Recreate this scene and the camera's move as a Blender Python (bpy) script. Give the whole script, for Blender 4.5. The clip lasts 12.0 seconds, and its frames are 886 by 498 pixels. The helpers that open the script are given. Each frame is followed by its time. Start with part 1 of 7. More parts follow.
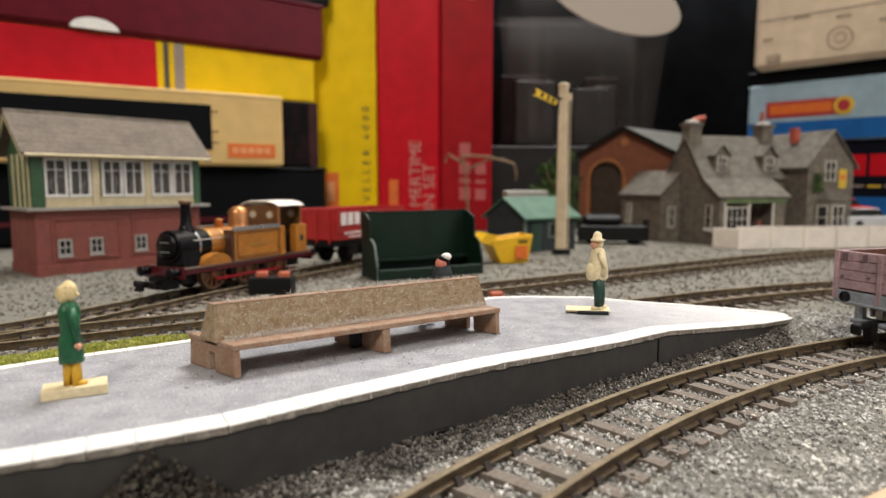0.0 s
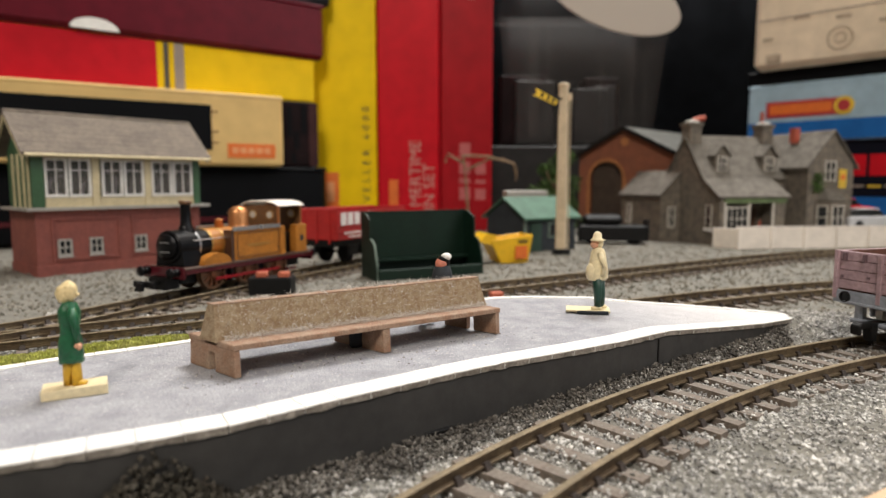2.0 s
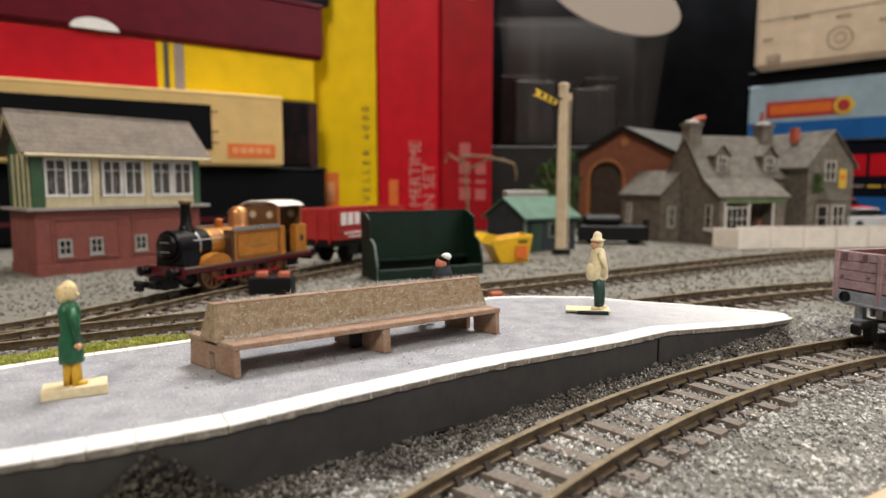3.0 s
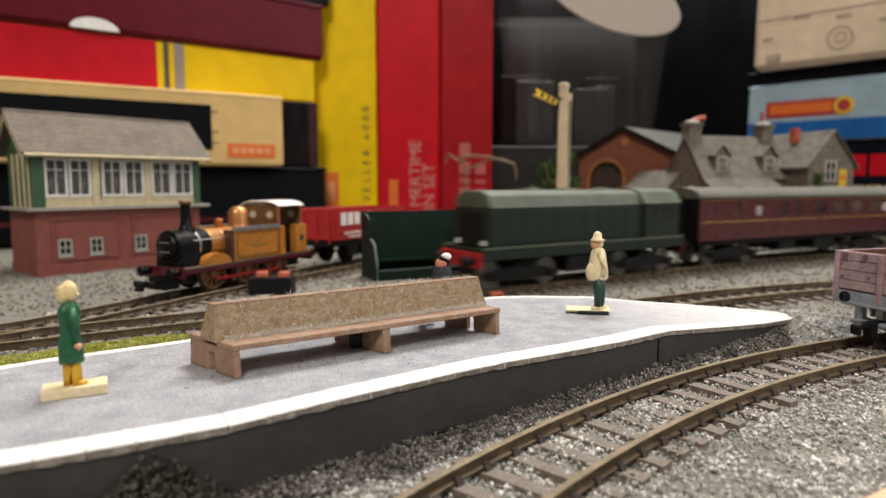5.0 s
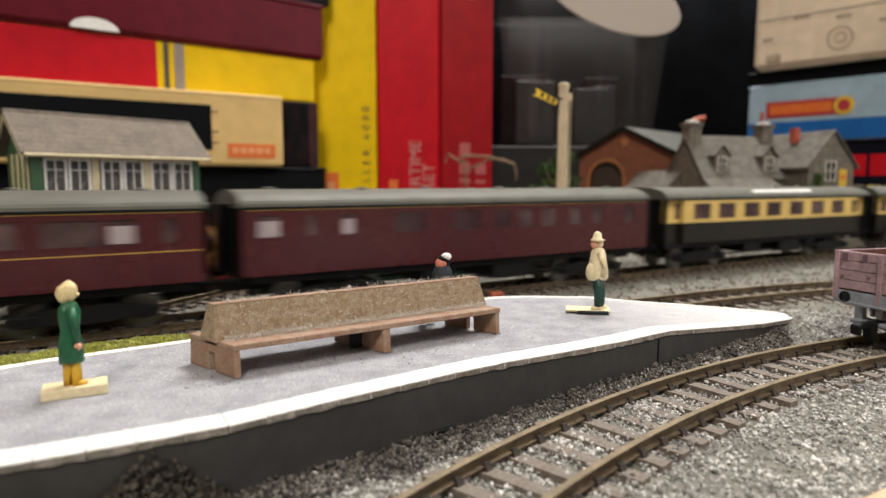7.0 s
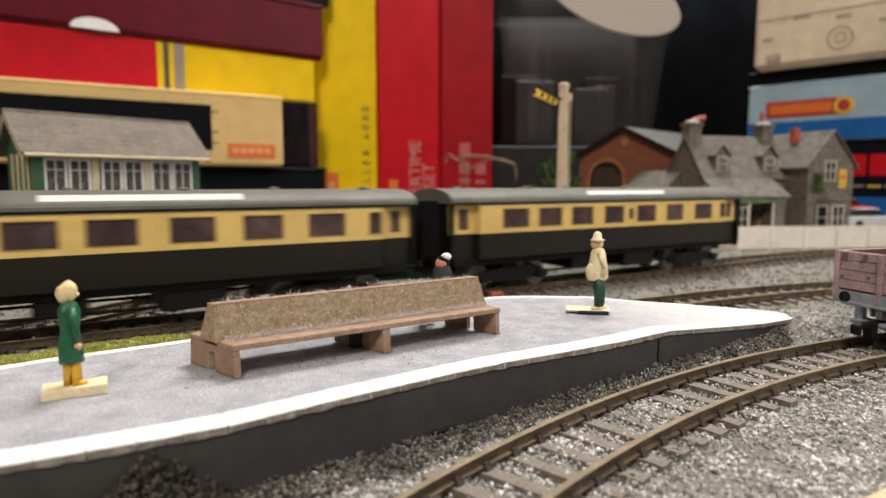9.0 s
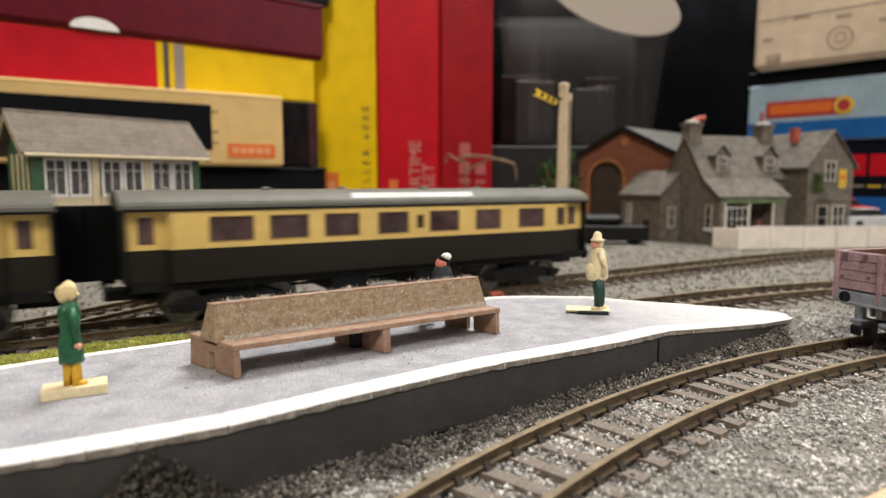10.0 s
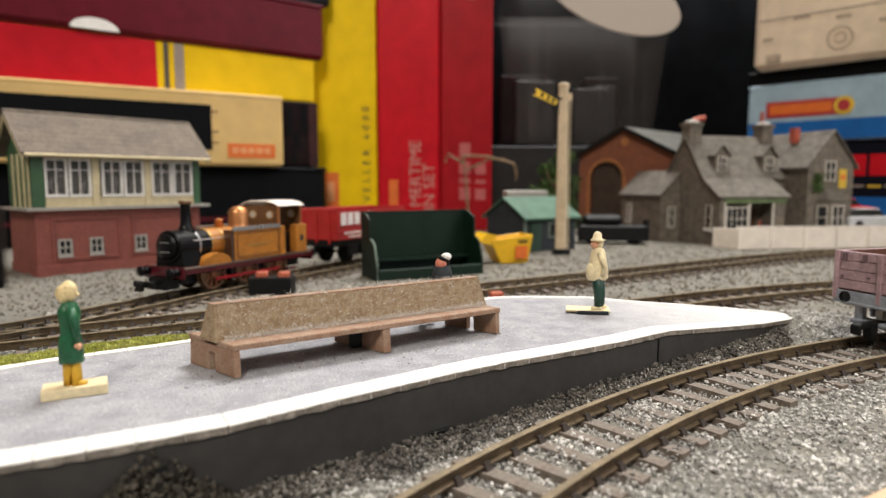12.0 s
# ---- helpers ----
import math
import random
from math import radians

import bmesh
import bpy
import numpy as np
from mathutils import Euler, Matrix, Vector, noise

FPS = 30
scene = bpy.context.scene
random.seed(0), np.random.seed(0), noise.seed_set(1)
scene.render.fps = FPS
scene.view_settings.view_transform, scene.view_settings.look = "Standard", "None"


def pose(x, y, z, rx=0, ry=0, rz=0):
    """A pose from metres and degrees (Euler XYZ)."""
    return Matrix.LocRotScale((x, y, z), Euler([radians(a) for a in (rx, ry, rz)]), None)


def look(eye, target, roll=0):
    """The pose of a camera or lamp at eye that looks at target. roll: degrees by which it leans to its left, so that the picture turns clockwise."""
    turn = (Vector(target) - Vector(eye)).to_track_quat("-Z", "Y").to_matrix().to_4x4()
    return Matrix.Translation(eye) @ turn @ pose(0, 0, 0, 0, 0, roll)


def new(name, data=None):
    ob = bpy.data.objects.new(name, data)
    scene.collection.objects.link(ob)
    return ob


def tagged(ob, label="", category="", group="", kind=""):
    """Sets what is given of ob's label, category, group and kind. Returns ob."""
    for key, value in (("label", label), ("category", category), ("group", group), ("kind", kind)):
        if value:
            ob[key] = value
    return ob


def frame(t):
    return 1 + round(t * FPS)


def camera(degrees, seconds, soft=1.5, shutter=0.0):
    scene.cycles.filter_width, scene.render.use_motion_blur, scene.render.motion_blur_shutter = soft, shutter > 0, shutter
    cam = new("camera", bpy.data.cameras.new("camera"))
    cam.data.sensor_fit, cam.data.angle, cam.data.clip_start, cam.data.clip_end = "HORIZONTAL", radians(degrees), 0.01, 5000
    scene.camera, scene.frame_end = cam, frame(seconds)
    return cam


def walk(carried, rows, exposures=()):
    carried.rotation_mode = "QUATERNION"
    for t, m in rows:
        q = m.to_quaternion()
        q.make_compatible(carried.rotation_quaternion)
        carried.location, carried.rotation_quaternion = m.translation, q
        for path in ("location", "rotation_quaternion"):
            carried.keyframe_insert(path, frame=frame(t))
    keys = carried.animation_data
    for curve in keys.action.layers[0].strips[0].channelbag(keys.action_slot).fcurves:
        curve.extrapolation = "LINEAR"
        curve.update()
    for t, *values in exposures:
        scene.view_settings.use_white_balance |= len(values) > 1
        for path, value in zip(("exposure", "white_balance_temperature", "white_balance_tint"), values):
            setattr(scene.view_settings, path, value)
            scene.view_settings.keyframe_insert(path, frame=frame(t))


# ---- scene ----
cam = camera(70, 12.0, 1.35, 0.6)
EYE = (0.0, 0.0, 0.053)
VIEW = look(EYE, (0.0, 1.0, 0.053 - math.tan(radians(5.915))))
walk(cam, [(0.0, VIEW), (12.0, VIEW)], [(0.0, 0.0), (5.0, 0.03), (9.0, 0.10), (12.0, 0.12)])
cam.data.dof.use_dof = True
cam.data.dof.focus_distance = 0.165
cam.data.dof.aperture_fstop = 16.0

# ---- light: a room with a skylight and a side window, overcast day, and an added warm front fill ----
world = bpy.data.worlds.new("world")
scene.world = world
world.use_nodes = True
wn = world.node_tree.nodes
sky = wn.new("ShaderNodeTexSky")
sky.sky_type, sky.sun_disc = "NISHITA", False
sky.sun_elevation, sky.sun_rotation = radians(40), radians(120)
world.node_tree.links.new(sky.outputs[0], wn["Background"].inputs[0])
wn["Background"].inputs[1].default_value = 0.1


def area_lamp(name, m, sx, sy, watts, colour):
    lamp = bpy.data.lights.new(name, "AREA")
    lamp.shape, lamp.size, lamp.size_y, lamp.energy, lamp.color = "RECTANGLE", sx, sy, watts, colour
    ob = new(name, lamp)
    ob.matrix_world = m
    return ob


area_lamp("skylight", pose(0.35, 0.95, 1.68), 0.9, 0.6, 51, (1.0, 0.975, 0.94))
area_lamp("side_window_light", look((1.02, 0.10, 0.62), (0.05, 0.16, 0.0)), 0.9, 0.7, 4.0, (1.0, 0.965, 0.92))
# unseen fill added behind the camera to brighten the carton fronts
area_lamp("front_fill", look((-0.2, -1.2, 1.5), (-0.1, 0.5, 0.1)), 0.5, 0.5, 27.5, (1.0, 0.92, 0.82))

# ---- materials ----


def mat(name, colour, rough=0.6, scale=200.0, vary=0.25, bump=0.15, metal=0.0, second=None, fine=5.0, spec=0.5, coat=0.0, island=0.0):
    """Principled material: two scales of noise in colour and relief; second: the colour of stains."""
    m = bpy.data.materials.new(name)
    m.use_nodes = True
    nt = m.node_tree
    N, L = nt.nodes, nt.links
    b = N["Principled BSDF"]
    co = N.new("ShaderNodeTexCoord")
    n1, n2 = N.new("ShaderNodeTexNoise"), N.new("ShaderNodeTexNoise")
    n1.inputs["Scale"].default_value, n1.inputs["Detail"].default_value = scale, 5
    n2.inputs["Scale"].default_value, n2.inputs["Detail"].default_value = scale * fine, 3
    for n in (n1, n2):
        L.new(co.outputs["Object"], n.inputs["Vector"])
    mix = N.new("ShaderNodeMix")
    mix.data_type = "RGBA"
    c2 = second or [c * (1 - vary) for c in colour]
    mix.inputs[6].default_value = (*colour, 1)
    mix.inputs[7].default_value = (*c2, 1)
    ramp = N.new("ShaderNodeValToRGB")
    ramp.color_ramp.elements[0].position, ramp.color_ramp.elements[1].position = 0.38, 0.68
    L.new(n1.outputs[0], ramp.inputs[0])
    L.new(ramp.outputs[0], mix.inputs[0])
    mul = N.new("ShaderNodeMix")
    mul.data_type, mul.blend_type = "RGBA", "MULTIPLY"
    mul.inputs[0].default_value = min(1.0, vary * 2.2)
    r2 = N.new("ShaderNodeValToRGB")
    r2.color_ramp.elements[0].position, r2.color_ramp.elements[1].position = 0.3, 0.65
    r2.color_ramp.elements[0].color = (0.55, 0.55, 0.55, 1)
    L.new(n2.outputs[0], r2.inputs[0])
    L.new(mix.outputs[2], mul.inputs[6])
    L.new(r2.outputs[0], mul.inputs[7])
    out = mul.outputs[2]
    if island:
        geo = N.new("ShaderNodeNewGeometry")
        hv = N.new("ShaderNodeHueSaturation")
        mr = N.new("ShaderNodeMapRange")
        mr.inputs[3].default_value, mr.inputs[4].default_value = 1 - island, 1 + island
        L.new(geo.outputs["Random Per Island"], mr.inputs[0])
        L.new(mr.outputs[0], hv.inputs["Value"])
        L.new(out, hv.inputs["Color"])
        out = hv.outputs[0]
    L.new(out, b.inputs["Base Color"])
    rr = N.new("ShaderNodeMapRange")
    rr.inputs[3].default_value, rr.inputs[4].default_value = max(0.02, rough - 0.1), min(1.0, rough + 0.1)
    L.new(n1.outputs[0], rr.inputs[0])
    L.new(rr.outputs[0], b.inputs["Roughness"])
    b.inputs["Metallic"].default_value = metal
    b.inputs["Specular IOR Level"].default_value = spec
    b.inputs["Coat Weight"].default_value = coat
    if bump:
        bp = N.new("ShaderNodeBump")
        bp.inputs["Strength"].default_value, bp.inputs["Distance"].default_value = bump, 0.0006
        L.new(n2.outputs[0], bp.inputs["Height"])
        L.new(bp.outputs[0], b.inputs["Normal"])
    return m


M = {}
M["ballast"] = mat("ballast", (0.235, 0.222, 0.19), 0.95, 90, 0.5, 0.9, second=(0.17, 0.165, 0.145), fine=9, spec=0.2)
M["stone"] = mat("ballast_stone", (0.55, 0.535, 0.505), 0.9, 60, 0.3, 0.5, second=(0.27, 0.262, 0.248), spec=0.2, island=0.6)
M["stone_dark_shade"] = mat("ballast_dark_shade", (0.20, 0.185, 0.165), 0.95, 60, 0.4, 0.5, second=(0.10, 0.09, 0.08), spec=0.15, island=0.7)
M["rail"] = mat("rail", (0.20, 0.15, 0.09), 0.5, 120, 0.4, 0.25, metal=0.6, second=(0.11, 0.075, 0.045))
M["railtop"] = mat("rail_top", (0.26, 0.20, 0.12), 0.55, 200, 0.35, 0.1, metal=0.35)
M["sleeper"] = mat("sleeper", (0.185, 0.145, 0.115), 0.8, 180, 0.4, 0.4, second=(0.20, 0.175, 0.145))
M["chair"] = mat("rail_chair", (0.045, 0.030, 0.022), 0.7, 180, 0.4, 0.4)
M["tarmac"] = mat("platform_tarmac", (0.43, 0.43, 0.455), 0.97, 150, 0.3, 0.8, second=(0.33, 0.33, 0.355), fine=14, spec=0.12)
M["white_edge"] = mat("white_edge", (0.84, 0.83, 0.80), 0.7, 150, 0.08, 0.4, second=(0.74, 0.72, 0.68))
M["grey_wall"] = mat("grey_wall", (0.042, 0.040, 0.038), 0.75, 60, 0.25, 0.2)
M["bench"] = mat("bench_brown", (0.30, 0.17, 0.105), 0.75, 300, 0.3, 0.35, second=(0.38, 0.27, 0.19), fine=8)
M["benchdust"] = mat("bench_dusty", (0.40, 0.31, 0.205), 0.95, 700, 0.3, 0.4, second=(0.28, 0.19, 0.115), fine=5, spec=0.15)
M["fluff"] = mat("dust_fluff", (0.74, 0.70, 0.65), 1.0, 300, 0.15, 0.0, spec=0.1)
M["grass"] = mat("grass_flock", (0.50, 0.53, 0.11), 1.0, 140, 0.3, 0.9, second=(0.54, 0.53, 0.20), spec=0.1, island=0.5)
M["cream"] = mat("cream_paint", (0.80, 0.70, 0.47), 0.5, 200, 0.15, 0.2)
M["ivory"] = mat("ivory_plastic", (0.82, 0.70, 0.44), 0.45, 180, 0.15, 0.2)
M["coat_green"] = mat("green_paint", (0.012, 0.125, 0.05), 0.3, 260, 0.35, 0.5)
M["yellow_legs"] = mat("yellow_paint", (0.72, 0.42, 0.03), 0.5, 200, 0.2, 0.3)
M["skin"] = mat("flesh_paint", (0.70, 0.36, 0.22), 0.55, 200, 0.1, 0.1)
M["trouser"] = mat("dark_green_paint", (0.008, 0.05, 0.035), 0.45, 200, 0.2, 0.2)
M["lilac"] = mat("lilac_grey_plastic", (0.44, 0.30, 0.325), 0.55, 160, 0.25, 0.3, second=(0.30, 0.20, 0.225))
M["lilac_dark"] = mat("lilac_shadow_paint", (0.16, 0.10, 0.115), 0.6, 160, 0.25, 0.2)
M["wagon_grey"] = mat("blue_grey_plastic", (0.30, 0.33, 0.38), 0.5, 160, 0.25, 0.25)
M["wagon_in"] = mat("wagon_inside", (0.16, 0.06, 0.035), 0.7, 160, 0.3, 0.3)
M["black"] = mat("black_plastic", (0.006, 0.006, 0.0065), 0.5, 160, 0.3, 0.2, spec=0.25)
M["gloss_black"] = mat("gloss_black", (0.006, 0.006, 0.007), 0.3, 100, 0.2, 0.0, spec=0.15)
M["loco_green"] = mat("loco_green", (0.008, 0.018, 0.010), 0.45, 90, 0.3, 0.1, spec=0.35)
M["loco_roof"] = mat("loco_roof_green", (0.085, 0.105, 0.068), 0.5, 90, 0.3, 0.2)
M["red_beam"] = mat("red_beam", (0.45, 0.012, 0.02), 0.4, 120, 0.2, 0.1)
M["maroon"] = mat("coach_maroon", (0.070, 0.011, 0.014), 0.28, 60, 0.15, 0.0)
M["coach_roof"] = mat("coach_grey_roof", (0.115, 0.113, 0.092), 0.58, 60, 0.15, 0.1, spec=0.3)
M["coach_cream"] = mat("coach_cream", (0.74, 0.52, 0.16), 0.35, 60, 0.1, 0.0)
M["choc"] = mat("coach_brown", (0.013, 0.010, 0.006), 0.35, 60, 0.15, 0.0, spec=0.35)
M["gold"] = mat("gold_line", (0.45, 0.27, 0.05), 0.4, 60, 0.1, 0.0)
M["under"] = mat("underframe", (0.007, 0.0068, 0.0068), 0.65, 120, 0.3, 0.2, spec=0.2)
M["wheel"] = mat("wheel_steel", (0.28, 0.27, 0.25), 0.4, 120, 0.3, 0.1, metal=0.8)
M["window_dark"] = mat("coach_window", (0.055, 0.030, 0.032), 0.12, 40, 0.5, 0.0, second=(0.14, 0.085, 0.08))
M["white"] = mat("white_paint", (0.80, 0.79, 0.76), 0.5, 150, 0.1, 0.15)
M["brick"] = mat("model_brick", (0.25, 0.070, 0.052), 0.75, 120, 0.25, 0.3, second=(0.21, 0.062, 0.05))
M["slate"] = mat("grey_slate", (0.185, 0.152, 0.122), 0.85, 90, 0.25, 0.5, second=(0.14, 0.117, 0.098), spec=0.25)
M["sb_green"] = mat("box_green", (0.035, 0.10, 0.04), 0.55, 120, 0.2, 0.2)
M["sb_cream"] = mat("box_cream", (0.62, 0.53, 0.33), 0.6, 120, 0.15, 0.2)
M["orange"] = mat("loco_orange", (0.48, 0.185, 0.030), 0.38, 120, 0.25, 0.0, spec=0.35)
M["copper"] = mat("copper", (0.70, 0.32, 0.13), 0.42, 80, 0.2, 0.0, metal=0.9)
M["steel"] = mat("steel_band", (0.55, 0.56, 0.58), 0.3, 80, 0.2, 0.0, metal=0.8)
M["loco_brown"] = mat("loco_brown", (0.07, 0.032, 0.018), 0.4, 80, 0.2, 0.0)
M["wagon_red"] = mat("wagon_red", (0.46, 0.022, 0.022), 0.5, 90, 0.2, 0.1)
M["shelter_green"] = mat("shelter_green", (0.004, 0.019, 0.0105), 0.5, 90, 0.25, 0.15, spec=0.3)
M["hut_green"] = mat("hut_green", (0.050, 0.135, 0.085), 0.6, 90, 0.25, 0.2)
M["hut_door"] = mat("hut_door", (0.018, 0.055, 0.036), 0.6, 90, 0.25, 0.2)
M["hut_grey"] = mat("hut_grey", (0.030, 0.036, 0.043), 0.7, 90, 0.25, 0.2, spec=0.3)
M["skip_yellow"] = mat("skip_yellow", (0.82, 0.48, 0.015), 0.4, 60, 0.12, 0.0)
M["label_orange"] = mat("label_orange", (0.74, 0.16, 0.02), 0.5, 60, 0.12, 0.0)
M["post"] = mat("post_cream", (0.68, 0.55, 0.38), 0.6, 130, 0.2, 0.2)
M["arm_yellow"] = mat("arm_yellow", (0.80, 0.52, 0.02), 0.45, 130, 0.1, 0.0)
M["shed_brick"] = mat("orange_brick", (0.235, 0.078, 0.038), 0.8, 110, 0.3, 0.4, second=(0.18, 0.065, 0.035))
M["stone_wall"] = mat("grey_stone", (0.205, 0.172, 0.135), 0.85, 170, 0.4, 0.7, second=(0.115, 0.10, 0.085))
M["stone_roof"] = mat("stone_slates", (0.165, 0.147, 0.125), 0.92, 150, 0.35, 0.6, second=(0.105, 0.095, 0.082), spec=0.2)
M["fence"] = mat("fence_white", (0.84, 0.77, 0.69), 0.6, 100, 0.12, 0.1)
M["pot_red"] = mat("chimney_pot", (0.45, 0.09, 0.05), 0.7, 100, 0.2, 0.1)
M["card_maroon"] = mat("card_maroon", (0.115, 0.005, 0.014), 0.45, 14, 0.2, 0.05, spec=0.14)
M["card_red"] = mat("card_red", (0.55, 0.008, 0.018), 0.45, 14, 0.15, 0.05, spec=0.14)
M["card_deepred"] = mat("card_deep_red", (0.36, 0.008, 0.014), 0.42, 10, 0.22, 0.05, spec=0.16)
M["card_yellow"] = mat("card_yellow", (0.84, 0.56, 0.005), 0.5, 10, 0.12, 0.05, spec=0.12)
M["card_cream"] = mat("card_cream", (0.68, 0.47, 0.19), 0.55, 12, 0.12, 0.05, spec=0.25)
M["card_black"] = mat("card_black", (0.0025, 0.003, 0.0042), 0.55, 14, 0.2, 0.05, spec=0.1)
M["card_purple"] = mat("card_plum", (0.014, 0.006, 0.007), 0.6, 60, 0.4, 0.1, spec=0.1)
M["card_grey"] = mat("card_grey", (0.30, 0.25, 0.22), 0.6, 30, 0.1, 0.0, spec=0.25)
M["card_lightblue"] = mat("card_light_blue", (0.36, 0.50, 0.60), 0.5, 14, 0.15, 0.05, spec=0.15)
M["card_blue"] = mat("card_blue", (0.015, 0.13, 0.42), 0.45, 14, 0.15, 0.05, spec=0.15)
M["card_navy"] = mat("card_navy", (0.004, 0.005, 0.012), 0.5, 14, 0.15, 0.05, spec=0.12)
M["card_buff"] = mat("card_buff", (0.78, 0.65, 0.49), 0.75, 12, 0.15, 0.05, spec=0.15)
M["print_dark"] = mat("print_dark", (0.045, 0.035, 0.02), 0.6, 40, 0.1, 0.0)
M["print_pink"] = mat("print_pale", (0.58, 0.27, 0.23), 0.6, 40, 0.25, 0.0)
M["cloth_black"] = mat("black_cloth", (0.0045, 0.0052, 0.0066), 0.95, 9, 0.35, 0.3, spec=0.05)
M["wood"] = mat("baseboard_wood", (0.48, 0.32, 0.19), 0.6, 12, 0.25, 0.2)
M["plaster"] = mat("room_plaster", (0.34, 0.30, 0.26), 0.9, 6, 0.08, 0.1)
M["carpet"] = mat("floor_carpet", (0.16, 0.13, 0.11), 0.95, 20, 0.3, 0.3)
M["moss"] = mat("dark_moss", (0.085, 0.074, 0.060), 1.0, 160, 0.4, 0.8, second=(0.045, 0.043, 0.032), spec=0.1, island=0.5)
M["leaf"] = mat("bush_leaf", (0.065, 0.115, 0.03), 0.9, 120, 0.4, 0.3, spec=0.2, island=0.5)
M["twig"] = mat("twig", (0.24, 0.155, 0.085), 0.8, 150, 0.3, 0.4)
M["red_brickend"] = mat("small_red_block", (0.50, 0.13, 0.07), 0.7, 150, 0.2, 0.3)

M["window_pale"] = mat("window_pale", (0.58, 0.54, 0.48), 0.6, 100, 0.15, 0.1)

M["stone_far"] = mat("ballast_far", (0.245, 0.222, 0.182), 0.95, 40, 0.25, 0.4, second=(0.17, 0.16, 0.135), spec=0.15, island=0.35)
M["window_grey"] = mat("window_grey", (0.36, 0.34, 0.31), 0.6, 100, 0.15, 0.1)
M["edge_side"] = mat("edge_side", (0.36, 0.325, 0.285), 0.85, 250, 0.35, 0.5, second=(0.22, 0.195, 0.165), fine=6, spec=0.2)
M["crumb"] = mat("crumb", (0.19, 0.155, 0.125), 0.95, 400, 0.3, 0.2, spec=0.1, island=0.5)
M["fluff_grey"] = mat("fluff_grey", (0.56, 0.55, 0.57), 1.0, 300, 0.08, 0.0, spec=0.1, island=0.15)
M["paper_label"] = mat("paper_label", (0.42, 0.35, 0.36), 0.8, 60, 0.2, 0.1)
M["frame_brown"] = mat("frame_brown", (0.36, 0.22, 0.07), 0.45, 60, 0.15, 0.0)
M["coach_inside"] = mat("coach_inside", (0.16, 0.08, 0.06), 0.7, 50, 0.3, 0.0)
M["hair"] = mat("pale_yellow_paint", (0.84, 0.66, 0.34), 0.5, 300, 0.2, 0.4)
M["face_red"] = mat("ruddy_paint", (0.60, 0.20, 0.13), 0.5, 200, 0.1, 0.1)
M["pale_wood"] = mat("pale_wood", (0.66, 0.44, 0.27), 0.65, 60, 0.2, 0.2)
M["glaze"] = mat("dark_glazing", (0.022, 0.024, 0.026), 0.12, 40, 0.4, 0.0)
M["brass"] = mat("brass", (0.62, 0.38, 0.12), 0.35, 80, 0.2, 0.0, metal=0.7)
M["wheel_brown"] = mat("wheel_brown", (0.20, 0.10, 0.05), 0.45, 100, 0.25, 0.0)
M["spoke_brown"] = mat("spoke_brown", (0.26, 0.09, 0.035), 0.5, 100, 0.25, 0.0)
M["loco_tan"] = mat("loco_tan", (0.17, 0.08, 0.03), 0.45, 100, 0.25, 0.0)
M["red_dark"] = mat("dark_red_paint", (0.085, 0.010, 0.016), 0.22, 100, 0.2, 0.0)
M["print_white"] = mat("print_white", (0.75, 0.68, 0.64), 0.6, 60, 0.1, 0.0)
M["worn_green"] = mat("worn_green", (0.16, 0.22, 0.18), 0.6, 100, 0.3, 0.1)
M["arch_orange"] = mat("arch_orange", (0.40, 0.16, 0.055), 0.8, 110, 0.25, 0.3)
M["shed_door"] = mat("shed_door", (0.055, 0.036, 0.024), 0.8, 110, 0.3, 0.3)
M["shed_roof"] = mat("shed_roof", (0.085, 0.085, 0.076), 0.95, 90, 0.3, 0.4)
M["fascia_green"] = mat("fascia_green", (0.14, 0.20, 0.08), 0.6, 100, 0.3, 0.1)
M["sign_yellow"] = mat("sign_yellow", (0.72, 0.48, 0.04), 0.5, 100, 0.15, 0.0)
M["car_white"] = mat("car_silver", (0.55, 0.56, 0.58), 0.3, 60, 0.1, 0.0)
M["print_rose"] = mat("print_rose", (0.46, 0.10, 0.10), 0.6, 40, 0.2, 0.0)
M["plum_band"] = mat("plum_band", (0.055, 0.022, 0.022), 0.6, 60, 0.3, 0.1, spec=0.1)
M["card_grey_dark"] = mat("card_grey_dark", (0.09, 0.08, 0.065), 0.6, 30, 0.1, 0.0, spec=0.25)
M["label_pale"] = mat("label_pale", (0.75, 0.33, 0.14), 0.6, 30, 0.1, 0.0)
M["card_dark"] = mat("card_dark", (0.018, 0.017, 0.017), 0.55, 20, 0.3, 0.05, spec=0.25)
M["card_tan"] = mat("card_tan", (0.12, 0.085, 0.06), 0.6, 20, 0.3, 0.05, spec=0.25)
M["card_print"] = mat("card_print", (0.50, 0.40, 0.30), 0.7, 60, 0.3, 0.0, spec=0.15)
M["badge_red"] = mat("badge_red", (0.45, 0.035, 0.04), 0.5, 40, 0.15, 0.0)


def glass(name, tint, alpha, rough=0.12):
    m = bpy.data.materials.new(name)
    m.use_nodes = True
    b = m.node_tree.nodes["Principled BSDF"]
    b.inputs["Base Color"].default_value = (*tint, 1)
    b.inputs["Roughness"].default_value = rough
    b.inputs["Alpha"].default_value = alpha
    return m


M["pane"] = glass("window_pane", (0.17, 0.155, 0.15), 0.30, 0.08)
M["tub"] = glass("cloudy_plastic", (0.15, 0.13, 0.118), 0.05, 0.45)
M["tub_rim"] = glass("cloudy_plastic_rim", (0.52, 0.46, 0.40), 0.8, 0.35)

# ---- mesh helpers ----


